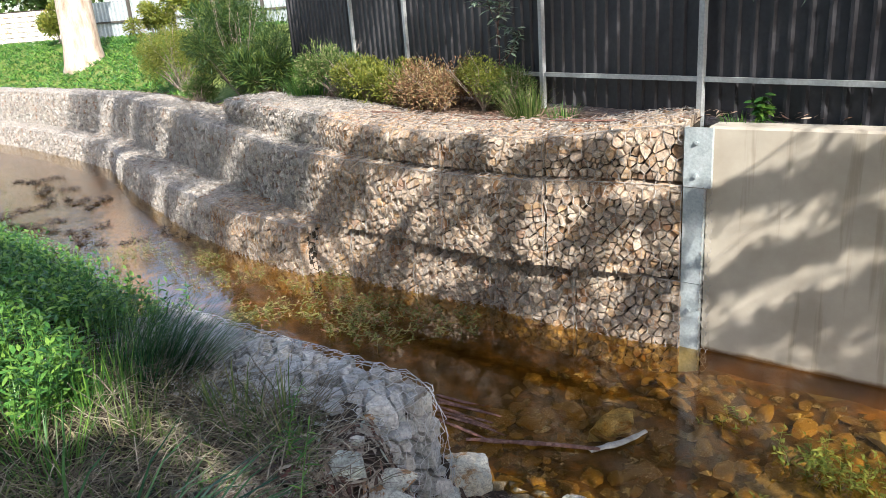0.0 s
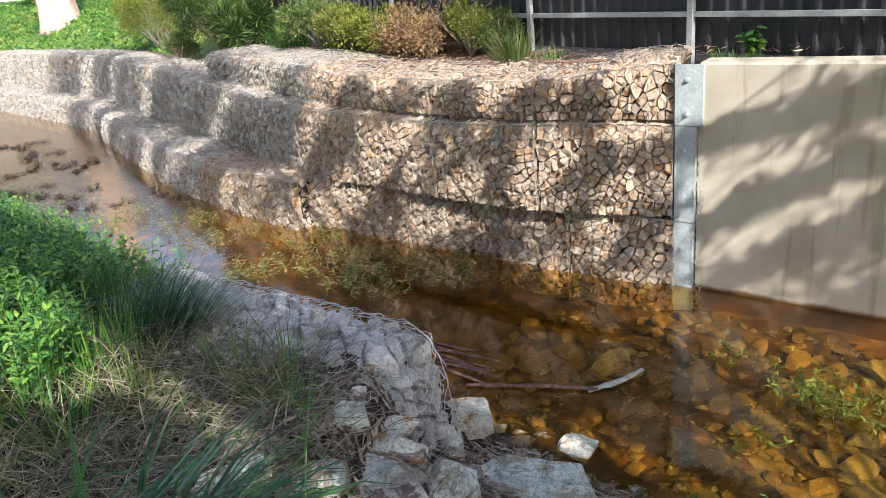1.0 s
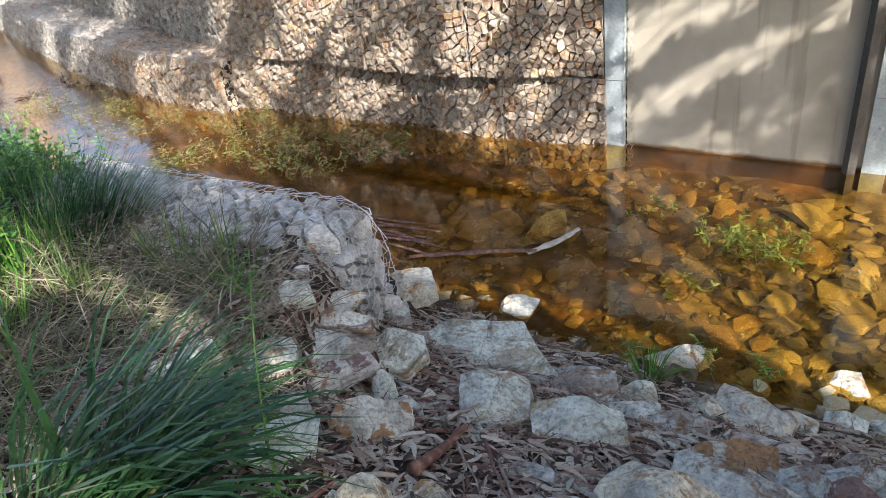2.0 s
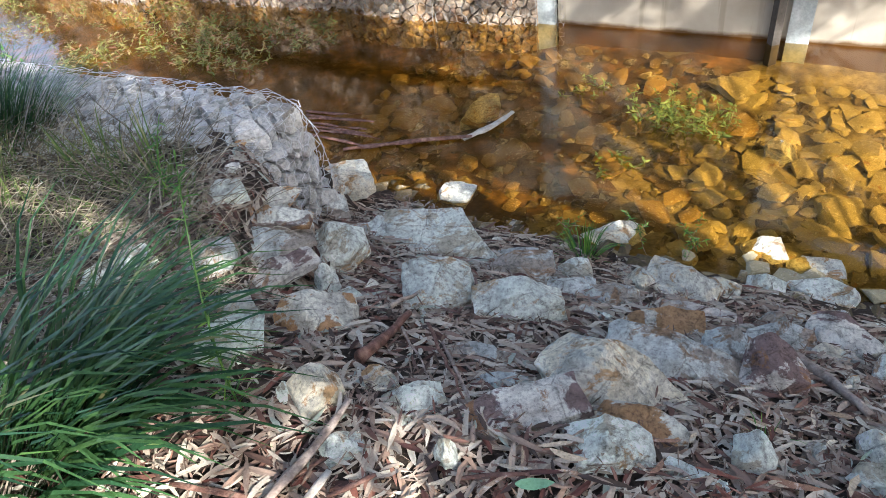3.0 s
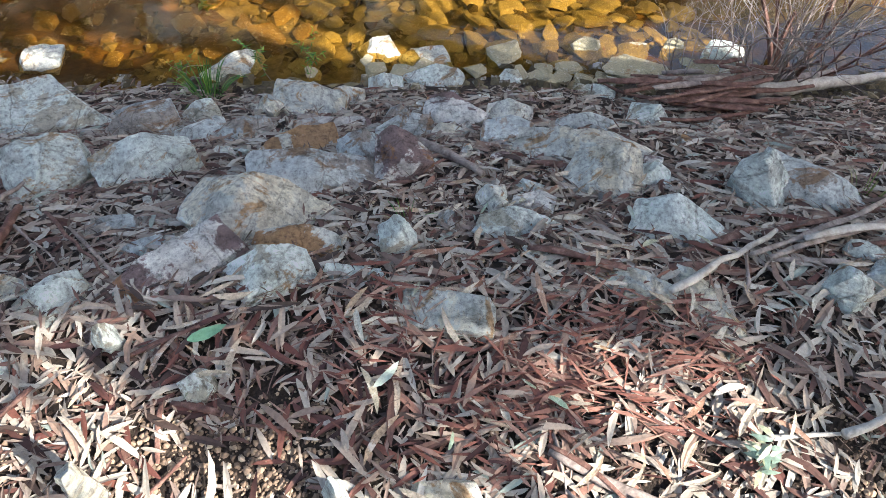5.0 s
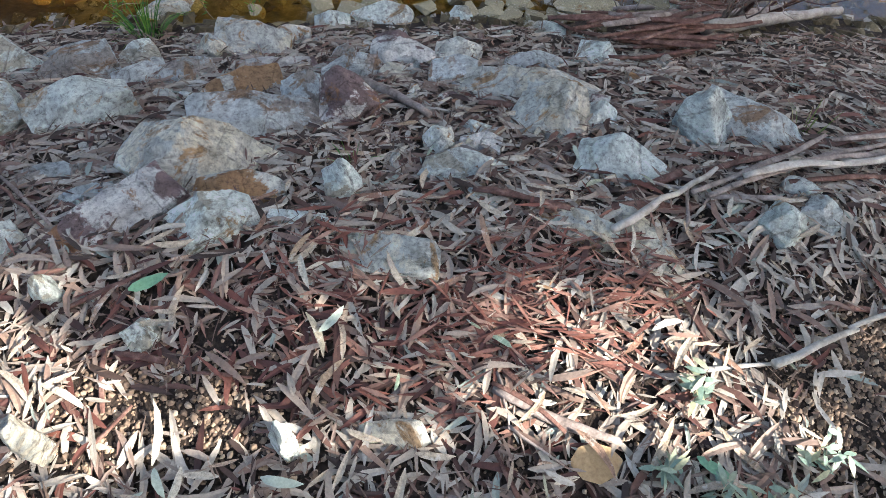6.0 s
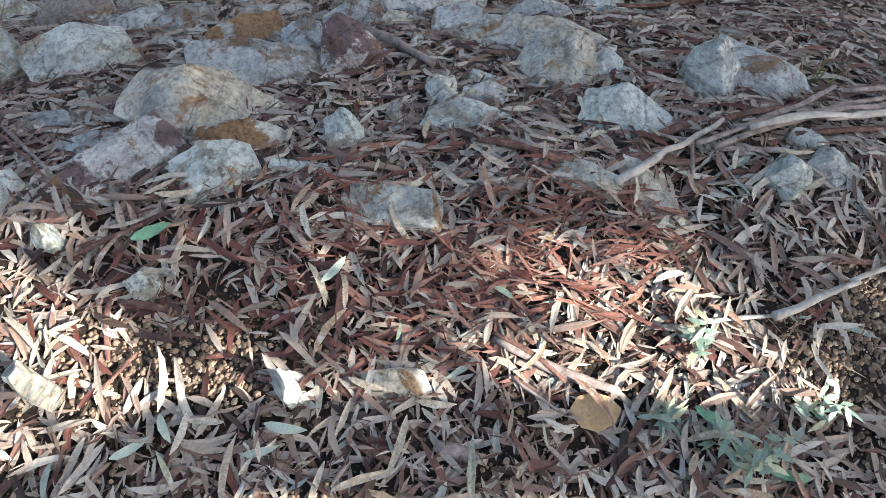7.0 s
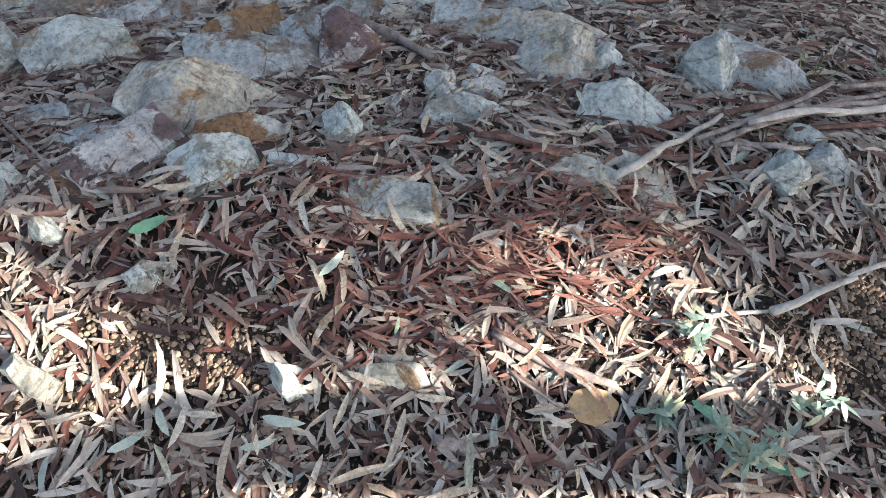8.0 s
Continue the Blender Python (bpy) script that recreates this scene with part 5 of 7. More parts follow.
for i in range(40):
    a0, b0, ang = 2.45 + rng.uniform(-0.28, 0.35), 0.78 + rng.uniform(-0.2, 0.14), rng.gauss(-0.55, 0.35)
    l = rng.uniform(0.25, 0.55)
    bark_strip(a0 - l / 2 * math.cos(ang), b0 - l / 2 * math.sin(ang), a0 + l / 2 * math.cos(ang), b0 + l / 2 * math.sin(ang), rng.uniform(0.012, 0.034), rng.choice(("red", "grey", "red", "red")), 0.01 + 0.0035 * i)
bark_strip(2.82, 0.73, 3.24, 0.50, 0.05, "grey", 0.06)
stick(2.62, 0.62, 3.30, 0.28, 0.032, "pale", 0.02, 0.05)
for i in range(46):
    x, y, u, v = litter_region(rng)
    ang, l = rng.uniform(0, 6.28), rng.uniform(0.12, 0.3)
    if v > 2.0 or u > 1.4:
        continue
    bark_strip(x, y, x + l * math.cos(ang), y + l * math.sin(ang), rng.uniform(0.012, 0.03), rng.choice(("red", "red", "grey")), 0.012)


LEAF_TONES = {
    "green": (plain("fresh_fallen_leaf", [(0.10, 0.22, 0.13), (0.17, 0.32, 0.20)], 25, 0.5, 0.2), "fresh green fallen gum leaf on the litter"),
    "sage": (plain("sage_fallen_leaf", [(0.30, 0.36, 0.30), (0.42, 0.46, 0.38)], 25, 0.6, 0.2), "pale sage-green fallen gum leaf on the litter"),
    "tan": (plain("tan_broad_leaf", [(0.34, 0.22, 0.11), (0.46, 0.32, 0.17)], 22, 0.7, 0.4), "broad tan dead leaf lying on the litter"),
}


def fallen_leaf(x0, y0, x1, y1, width, tone, lift):
    """One large leaf that stands out from the litter: folded along its midrib and a little curled."""
    p, q = Vector((x0, y0, ground_z(x0, y0) + lift)), Vector((x1, y1, ground_z(x1, y1) + lift))
    s = Soup()
    s.folded_leaf(p, q - p, (q - p).length, width, (0.1, -0.1, 1), 0.05, 0.25, 0.2, 0.3)
    material, note = LEAF_TONES[tone]
    me = s.mesh("fallen_leaf", material, True)
    tagged(new("fallen_leaf", me), note, "leaf", "large fallen leaves")


fallen_leaf(0.203, 0.827, 0.289, 0.803, 0.0301, "green", 0.045)
fallen_leaf(0.151, 0.311, 0.202, 0.242, 0.0223, "sage", 0.030)
fallen_leaf(0.803, -0.284, 0.816, -0.364, 0.0258, "green", 0.030)
fallen_leaf(0.432, 0.461, 0.514, 0.472, 0.0198, "sage", 0.045)
fallen_leaf(0.798, -0.454, 0.854, -0.544, 0.0227, "green", 0.030)
fallen_leaf(1.333, 0.437, 1.268, 0.376, 0.0153, "sage", 0.050)
fallen_leaf(-0.101, 0.468, -0.022, 0.451, 0.0197, "sage", 0.030)
fallen_leaf(0.018, 0.472, -0.001, 0.411, 0.0177, "sage", 0.030)
fallen_leaf(0.615, -0.105, 0.696, -0.179, 0.0852, "tan", 0.020)
fallen_leaf(0.081, 0.297, 0.144, 0.259, 0.0176, "sage", 0.030)
# floating in the creek
bark_strip(0.05, 3.74, 0.80, 3.53, 0.042, "red", 0.010, 0.010, z=0.002)
bark_strip(0.74, 3.53, 1.10, 3.66, 0.05, "pale", 0.004, 0.03, z=0.0)
for i in range(7):
    bark_strip(-0.12, 4.30 - 0.05 * i, 0.22 + 0.03 * (i % 3), 4.12 - 0.07 * i, 0.026, "red", 0.012, -0.004, z=0.0)


# ---- plants ----
BLADE_ONE = leafy("strap_leaf_single", [(0, (0.022, 0.07, 0.035)), (1, (0.075, 0.17, 0.055))], 0.22, 0.42)


def tuft(x, y, count, length, width, droop, lean=(0, 0), material=GRASS, spread=0.06, name="grass_tuft", label="", category="grass", z=None, upright=1.0, group=""):
    """A clump of blades from one root."""
    r = random.Random(int(abs(x * 917 + y * 331) * 100) + count)
    base = ground_z(x, y) if z is None else z
    s, singles = Soup(), []
    for _ in range(count):
        a, k = r.uniform(0, 6.28), r.random() ** 0.5
        p = (x + spread * k * math.cos(a), y + spread * k * math.sin(a), base - 0.01)
        way = Vector((math.cos(a) * r.uniform(0.1, 0.9) * k + lean[0], math.sin(a) * r.uniform(0.1, 0.9) * k + lean[1], upright))
        one = Soup() if name == "mat_rush" and len(singles) < 70 else s
        one.blade(p, way, length * r.uniform(0.55, 1.1), width * r.uniform(0.7, 1.2), droop * r.uniform(0.5, 1.4))
        if one is not s:
            singles.append(one)
    plant = thing(name, label, category, group, (x, y, base))
    for one in singles:
        part("blade", one.mesh("blade", BLADE_ONE), plant)
    part("blades", s.mesh("blades", material), plant, kind="stuff")
    return plant


def sprig(s, r, base, height, leaves, leaf_len, leaf_w, lean=0.3, rise=0.6):
    """A leafy stem added to a soup: the stem and its leaves."""
    base = Vector(base)
    top = base + Vector((r.gauss(0, lean), r.gauss(0, lean), 1)).normalized() * height
    s.tube((base, (base + top) / 2 + Vector((r.gauss(0, 0.06), r.gauss(0, 0.06), 0)) * height, top), [0.0025, 0.002, 0.001])
    for i in range(leaves):
        t = 0.2 + 0.8 * (i + r.random()) / leaves
        p = base.lerp(top, t)
        a = i * 2.4 + r.uniform(-0.4, 0.4)
        s.leaf(p, (math.cos(a), math.sin(a), rise + r.uniform(-0.3, 0.4)), leaf_len * r.uniform(0.6, 1.15), leaf_w * r.uniform(0.8, 1.2), (r.gauss(0, 0.3), r.gauss(0, 0.3), 1), 0.25, 3)


tuft(-1.0, 1.24, 210, 0.78, 0.019, 0.72, (0.62, 0.02), BLADE, 0.14, "mat_rush", "dark green strappy mat rush clump on the bank", "plant")
tuft(-0.84, 1.40, 110, 0.70, 0.018, 0.7, (0.65, 0.1), BLADE, 0.10, "mat_rush", "dark green strappy mat rush clump on the bank", "plant")
tuft(-1.35, 3.10, 300, 0.44, 0.005, 0.30, (0.55, 0.25), BLADE, 0.16, "mat_rush", "blue-green fine-leaved rush beside the gabion", "plant")
tuft(-1.58, 3.30, 240, 0.42, 0.005, 0.30, (0.5, 0.2), BLADE, 0.16, "mat_rush", "blue-green fine-leaved rush beside the gabion", "plant")
for gx, gy, n in ((-1.62, 2.84, 120), (-1.5, 2.95, 60), (-1.75, 2.6, 60), (-1.85, 2.95, 60), (-1.3, 2.55, 50), (-0.9, 2.62, 36), (-0.68, 2.52, 30), (-1.5, 2.3, 50)):
    tuft(gx, gy, n, 0.26, 0.006, 0.35, (0, 0), GREEN if gx < -1.4 else GRASS, 0.13, "grass_tuft", "yellow-green grass tuft in dry stalks", "grass", group="grass tufts of the near bank")


def leafy_weeds():
    r = random.Random(5)
    s = Soup()
    n = 0
    while n < 3000:
        x, y = r.uniform(-5.0, -1.35), r.uniform(2.4, 6.8)
        u, v = x * AX_U[0] + y * AX_U[1], x * AX_V[0] + y * AX_V[1]
        if v > 1.78 or u < (2.72 if x < -1.6 else 3.2) + 0.3 * r.random() or (u < 3.75 and v > 0.85):
            continue
        n += 1
        sprig(s, r, (x, y, ground_z(x, y)), r.uniform(0.24, 0.46), 15, 0.056, 0.017, 0.22)
    ob = new("leafy_weeds", s.mesh("leafy_weeds", GREEN))
    tagged(ob, "dense patch of fresh green leafy weeds on the bank", "weeds", kind="stuff")


leafy_weeds()


def dry_stalks():
    r = random.Random(6)
    s = Soup()
    for _ in range(5200):
        x, y = r.uniform(-2.3, -0.45), r.uniform(1.75, 3.4)
        u, v = x * AX_U[0] + y * AX_U[1], x * AX_V[0] + y * AX_V[1]
        if v > 1.4 or v < 0.0 or (u > 2.6 and v < 1.0 and r.random() < 0.8):
            continue
        a, l = r.uniform(0, 6.28), r.uniform(0.12, 0.36)
        p = Vector((x, y, ground_z(x, y)))
        d = Vector((math.cos(a), math.sin(a), r.uniform(0.05, 0.8)))
        pts = [p, p + d * l * 0.5, p + d * l * 0.8 + Vector((r.gauss(0, 0.04), r.gauss(0, 0.04), -0.03))]
        s.tube(pts, [0.0019, 0.0014, 0.0008])
    for _ in range(900):
        x, y = r.uniform(-2.2, -0.3), r.uniform(1.6, 3.3)
        v = x * AX_V[0] + y * AX_V[1]
        if v > 1.3 or v < 0.0:
            continue
        a = r.uniform(0, 6.28)
        s.blade((x, y, ground_z(x, y)), (math.cos(a), math.sin(a), r.uniform(0.2, 0.9)), r.uniform(0.12, 0.3), 0.005, 0.5)
    tagged(new("dry_stalks", s.mesh("dry_stalks", DRY)), "tangle of dry grass and weed stalks", "dry grass", kind="stuff")
    g = Soup()
    for _ in range(2300):
        x, y = r.uniform(-2.5, -0.45), r.uniform(1.5, 3.4)
        v = x * AX_V[0] + y * AX_V[1]
        if v > 1.25 or v < -0.1:
            continue
        a = r.uniform(0, 6.28)
        g.blade((x, y, ground_z(x, y)), (math.cos(a) * 0.7, math.sin(a) * 0.7, 0.8), r.uniform(0.08, 0.20), 0.0045, 0.5)
    tagged(new("short_grass", g.mesh("short_grass", GRASS)), "sparse short green grass on the bank", "grass", kind="stuff")


dry_stalks()


def twiggy(x, y, height, stems, spread, material, name, label, category="shrub", z=None, fork=3, radius=0.004, lean=(0, 0), leaves=0, leaf_mat=None, leaf=(0.05, 0.012)):
    """A bare, forked plant: stem and twigs as one part, its leaves as another."""
    r = random.Random(int(abs(x * 731 + y * 517) * 100))
    base = Vector((x, y, ground_z(x, y) if z is None else z))
    plant = thing(name, label, category, at=tuple(base))
    s, lv = None, Soup()

    def grow(p, d, l, rad, depth):
        pts = [p]
        for _ in range(4):
            d = (d + Vector((r.gauss(0, 0.13), r.gauss(0, 0.13), r.gauss(0.02, 0.08)))).normalized()
            pts.append(pts[-1] + d * l / 4)
        s.tube(pts, [rad, rad * 0.85, rad * 0.75, rad * 0.62, rad * 0.5], 4)
        if leaves and depth < fork:
            for q in pts[1:]:
                for _ in range(leaves):
                    a = r.uniform(0, 6.28)
                    lv.leaf(q, (math.cos(a), math.sin(a), r.uniform(-0.4, 0.6)), leaf[0] * r.uniform(0.6, 1.2), leaf[1], (r.gauss(0, 0.5), r.gauss(0, 0.5), 1), 0.25, 3)
        if depth > 0:
            for q in pts[2:]:
                for _ in range(r.choice((1, 1, 2))):
                    grow(q, (d + Vector((r.gauss(0, 0.6), r.gauss(0, 0.6), r.gauss(0.1, 0.3)))).normalized(), l * r.uniform(0.35, 0.6), rad * 0.5, depth - 1)

    for _ in range(stems):
        a = r.uniform(0, 6.28)
        d = Vector((math.cos(a) * spread + lean[0], math.sin(a) * spread + lean[1], 1)).normalized()
        s = Soup()
        grow(base + Vector((math.cos(a), math.sin(a), 0)) * 0.03 * min(3, stems), d, height * r.uniform(0.45, 0.75), radius * r.uniform(0.7, 1.2), fork - 1)
        part("stem", s.mesh("stem", material), plant)
    if lv.v:
        part("foliage", lv.mesh("foliage", leaf_mat), plant, kind="stuff")
    return plant


twiggy(-1.05, 2.85, 0.46, 2, 0.5, BARK["pale"], "dry_weed", "bleached dry forked weed among the grass", "dead weed", fork=3, radius=0.003, lean=(0.5, 0.3))
twiggy(-1.3, 2.7, 0.36, 3, 0.6, BARK["grey"], "dry_weed", "bleached dry forked weed among the grass", "dead weed", fork=2, radius=0.0025)
twiggy(2.92, 0.72, 1.0, 22, 0.38, BARK["grey"], "dead_shrub", "bare grey-brown twiggy dead shrub at the water", "shrub", fork=3, radius=0.005)
twiggy(2.66, 0.92, 0.55, 8, 0.4, BARK["grey"], "dead_shrub", "thin bare twiggy shrub at the water", "shrub", fork=3, radius=0.003)
twiggy(3.12, 0.60, 0.8, 6, 0.4, BARK["red"], "dead_shrub", "bare shrub with hanging brown bark", "shrub", fork=2, radius=0.008)
twiggy(3.16, 0.66, 0.85, 5, 0.45, BARK["red"], "dead_shrub", "broken stems with curling red-brown bark", "shrub", fork=1, radius=0.017)
rock(2.90, 0.90, 0.24, 0.18, 0.24, 20, "white")


def weed_stem(x, y, height, lean, label):
    """A tall soft weed: one stem, narrow leaves all the way up."""
    r = random.Random(int(abs(x) * 1000))
    base = Vector((x, y, ground_z(x, y)))
    plant = thing("tall_weed", label, "weed", at=tuple(base))
    pts = [base + Vector((lean[0] * t * t, lean[1] * t * t, height * t)) for t in (0, 0.15, 0.3, 0.5, 0.7, 0.85, 1)]
    s = Soup()
    s.tube(pts, [0.0036, 0.0034, 0.0031, 0.0027, 0.0022, 0.0018, 0.001], 5)
    part("stem", s.mesh("stem", GREEN), plant)
    lv = Soup()
    for i in range(70):
        t = min(0.999, (i / 70) ** 1.5)
        k = t * 6
        j = min(5, int(k))
        p = pts[j].lerp(pts[j + 1], k - j)
        a = i * 2.39
        lv.leaf(p, (math.cos(a), math.sin(a), r.uniform(0.1, 0.7)), (0.085 if t < 0.3 else 0.045) * r.uniform(0.7, 1.15), 0.006, (r.gauss(0, 0.3), r.gauss(0, 0.3), 1), 0.3, 3)
    part("foliage", lv.mesh("foliage", GREEN), plant, kind="stuff")


weed_stem(-0.42, 1.31, 0.62, (0.05, 0.30), "slender green weed with narrow leaves on the bank")
weed_stem(-0.62, 2.30, 0.30, (0.08, 0.02), "slender green weed with pale seed heads")
weed_stem(-1.75, 2.75, 0.55, (0.0, 0.05), "slender green weed with narrow leaves on the bank")
tuft(0.98, 2.28, 80, 0.19, 0.006, 0.5, (0, 0), GREEN, 0.05, "grass_tuft", "bright green grass sprout at the water's edge", "grass", z=0.04)
tuft(0.88, 0.86, 14, 0.09, 0.003, 0.4, (0, 0), GREEN, 0.03, "grass_tuft", "tiny green grass sprout among rocks", "grass")
tuft(1.95, 0.0, 18, 0.12, 0.003, 0.5, (0, 0), GRASS, 0.05, "grass_tuft", "thin green grass sprout in the litter", "grass")
twiggy(0.86, 2.44, 0.24, 2, 0.3, DRY, "water_edge_weed", "thin yellow-green weed at the water's edge", "weed", z=0.0, fork=2, radius=0.002, leaves=1, leaf_mat=GREEN, leaf=(0.03, 0.006))
twiggy(1.32, 2.16, 0.26, 3, 0.35, DRY, "water_edge_weed", "thin yellow-green weed at the water's edge", "weed", z=0.0, fork=2, radius=0.002, leaves=2, leaf_mat=GREEN, leaf=(0.03, 0.006))
for gx, gy, gh, gn in ((0.87, -0.37, 0.17, 3), (0.83, -0.27, 0.10, 3)):
    twiggy(gx, gy, gh, gn, 0.55, DRY, "gum_seedling", "gum seedling with blue-green leaves in the litter", "seedling", fork=2, radius=0.0022, lean=(0.25, 0.1), leaves=1, leaf_mat=PALE_LEAF, leaf=(0.046, 0.013))


def water_weed(x, y, radius, count, height, label, mat_=WATER_WEED, leaf_len=0.05):
    r = random.Random(int(abs(x * 331 + y * 77) * 100))
    s = Soup()
    for _ in range(count):
        a, k = r.uniform(0, 6.28), radius * r.random() ** 0.6
        p = (x + 1.3 * k * math.cos(a), y + k * math.sin(a), -0.05)
        sprig(s, r, p, height * r.uniform(0.5, 1.2) + 0.05, 8, leaf_len * 1.15, 0.013, 0.55, 0.3)
    clump = thing("water_weed", label, "water plant", "water weed clumps", (x, y, -0.05))
    part("foliage", s.mesh("foliage", mat_), clump, kind="stuff")


NOTE = "straggling yellow-green water weed in the shallow creek"
for wx, wy, rad, cnt, hh in ((-1.46, 5.92, 0.22, 34, 0.10), (-0.87, 5.56, 0.2, 34, 0.11), (-0.48, 5.32, 0.22, 30, 0.10), (-0.02, 5.41, 0.2, 30, 0.09), (-2.72, 7.59, 0.28, 40, 0.16), (-2.23, 6.95, 0.25, 34, 0.12), (-3.67, 8.12, 0.28, 50, 0.16), (-1.26, 6.58, 0.25, 34, 0.12), (-1.72, 5.97, 0.2, 26, 0.10), (-0.77, 5.98, 0.22, 30, 0.10), (-0.35, 5.70, 0.2, 24, 0.09), (-0.9, 5.9, 0.3, 40, 0.08)):
    water_weed(wx, wy, rad * 1.15, int(cnt * 0.9), hh * 1.3, NOTE)
water_weed(1.89, 3.24, 0.15, 34, 0.17, "bright leafy water weed clump in the clear shallows", OLIVE, 0.040)
water_weed(2.05, 3.05, 0.12, 20, 0.15, "bright leafy water weed clump in the clear shallows", OLIVE, 0.040)
water_weed(1.60, 3.75, 0.10, 8, 0.08, "sparse leafy water weed in the clear shallows", OLIVE, 0.035)
water_weed(1.45, 2.95, 0.10, 9, 0.05, "sparse leafy water weed in the clear shallows", OLIVE, 0.035)
for wx, wy, rad, cnt in ((-6.7, 10.9, 0.3, 60), (-6.8, 12.5, 0.35, 60), (-5.8, 10.0, 0.3, 55), (-4.9, 9.5, 0.25, 45), (-7.6, 13.6, 0.4, 60), (-5.5, 11.3, 0.3, 55), (-4.4, 8.7, 0.2, 30), (-3.6, 9.0, 0.2, 26), (-6.2, 11.6, 0.2, 40)):
    for k in range(4):
        ang = wx * 7 + k * 1.9
        water_weed(wx + 0.34 * math.cos(ang) * (0.4 + 0.3 * k), wy + 0.30 * math.sin(ang) * (0.4 + 0.3 * k), rad * (0.18 + 0.12 * (k % 3)), cnt // 3, 0.05 + 0.05 * (k == 1), "dark clump of dead water plants in the creek", DEBRIS, 0.06)
for wx, wy in ((-2.3, 8.05), (-3.4, 9.4), (-4.5, 11.0), (-1.65, 7.3), (-5.5, 12.7)):
    water_weed(wx, wy, 0.16, 16, 0.16, "dry brown weed at the foot of the gabions", BROWN_SHRUB, 0.05)


# ---- planted terrace above the wall ----
def bush(x, y, radius, height, count, leaf_len, leaf_w, material, name, label, z=None, needle=False, clumps=9, squat=0.0):
    """A shrub: forked stems, and foliage in uneven clumps that leave gaps."""
    r = random.Random(int(abs(x * 417 + y * 119) * 100))
    if y < 20:
        count, leaf_len, leaf_w, clumps = int(count * 1.6), leaf_len * 0.68, leaf_w * 0.72, int(clumps * 1.7)
    base = Vector((x, y, ground_z(x, y) if z is None else z))
    plant = thing(name, label, "bush", at=tuple(base))
    s, lv = Soup(), Soup()
    heads = []
    for i in range(clumps):
        a, k = i * 2.4 + r.uniform(-0.4, 0.4), r.random() ** 0.5
        h = height * r.uniform(0.35, 0.92) * (1.05 - 0.35 * k)
        c = base + Vector((math.cos(a) * radius * k * 0.75, math.sin(a) * radius * k * 0.75, h))
        heads.append((c, radius * r.uniform(0.18, 0.46)))
        s.tube((base, base.lerp(c, 0.5) + Vector((r.gauss(0, 0.05), r.gauss(0, 0.05), 0.05)), c), [0.014, 0.009, 0.004], 5)
    for i in range(count):
        c, rad = heads[i % clumps]
        d = Vector((r.gauss(0, 1), r.gauss(0, 1), r.gauss(0.25, 0.9))).normalized()
        p = c + d * rad * r.random() ** 0.45
        if p.z < base.z + 0.02:
            continue
        way = d + Vector((r.gauss(0, 0.5), r.gauss(0, 0.5), r.gauss(0.35, 0.4)))
        lv.leaf(p, way, leaf_len * r.uniform(0.5, 1.2), leaf_w, (r.gauss(0, 1), r.gauss(0, 1), 1), 0.2, 2 if needle else 3)
    for i in range(clumps):
        a, h = r.uniform(0, 6.28), height * r.uniform(0.6, 1.15)
        q = base + Vector((math.cos(a) * radius * r.uniform(0.3, 1.0), math.sin(a) * radius * r.uniform(0.3, 1.0), h))
        s.tube((base.lerp(q, 0.3), base.lerp(q, 0.7) + Vector((r.gauss(0, 0.04), r.gauss(0, 0.04), 0)), q), [0.005, 0.003, 0.0015], 4)
    part("stem", s.mesh("stem", BARK["grey"]), plant)
    part("foliage", lv.mesh("foliage", material), plant, kind="stuff")
    return plant


tuft(0.80, 6.42, 240, 0.36, 0.006, 0.4, (-0.15, -0.2), GRASS, 0.16, "grass_tuft", "arching green and straw grass tuft on the terrace", "grass", group="grass tufts of the terrace")
tuft(1.10, 6.15, 70, 0.18, 0.006, 0.4, (0, 0), GREEN, 0.12, "grass_tuft", "fresh green grass tuft on the terrace", "grass", group="grass tufts of the terrace")
tuft(2.05, 4.82, 120, 0.17, 0.009, 0.5, (0, 0), GREEN, 0.13, "grass_tuft", "bright green grass tuft at the wall top", "grass", group="grass tufts of the terrace")
tuft(2.22, 4.72, 60, 0.12, 0.008, 0.6, (0, 0), GREEN, 0.12, "grass_tuft", "bright green grass tuft at the wall top", "grass", group="grass tufts of the terrace")
tuft(2.62, 4.42, 60, 0.14, 0.007, 0.5, (0, 0), GREEN, 0.08, "grass_tuft", "bright green grass tuft beside the fence", "grass", group="grass tufts of the terrace")
tuft(1.55, 5.45, 18, 0.16, 0.009, 0.3, (0, 0), GREEN, 0.03, "grass_tuft", "lone green grass sprout in the mulch", "grass", group="grass tufts of the terrace")
twiggy(2.26, 4.80, 0.30, 2, 0.2, GREEN, "thistle_weed", "upright green toothed weed before the dark fence", "weed", fork=2, radius=0.004, leaves=3, leaf_mat=GREEN, leaf=(0.075, 0.03))
bush(-1.15, 9.3, 0.62, 0.70, 5720, 0.10, 0.013, GRASS, "flax_bush", "spiky yellow-green strap-leaved bush on the terrace")
tuft(-1.6, 9.7, 220, 0.55, 0.011, 0.35, (0, -0.1), GREEN, 0.25, "strap_plant", "pale green strappy plant on the terrace", "plant")
tuft(-0.9, 8.9, 160, 0.45, 0.010, 0.35, (0, -0.1), GRASS, 0.22, "strap_plant", "pale green strappy plant on the terrace", "plant")
bush(-0.42, 8.15, 0.5, 0.48, 3960, 0.06, 0.020, OLIVE, "low_shrub", "olive-green low shrub with dry twigs")
bush(-0.75, 8.6, 0.45, 0.5, 3300, 0.06, 0.020, OLIVE, "low_shrub", "olive-green low shrub with dry twigs")
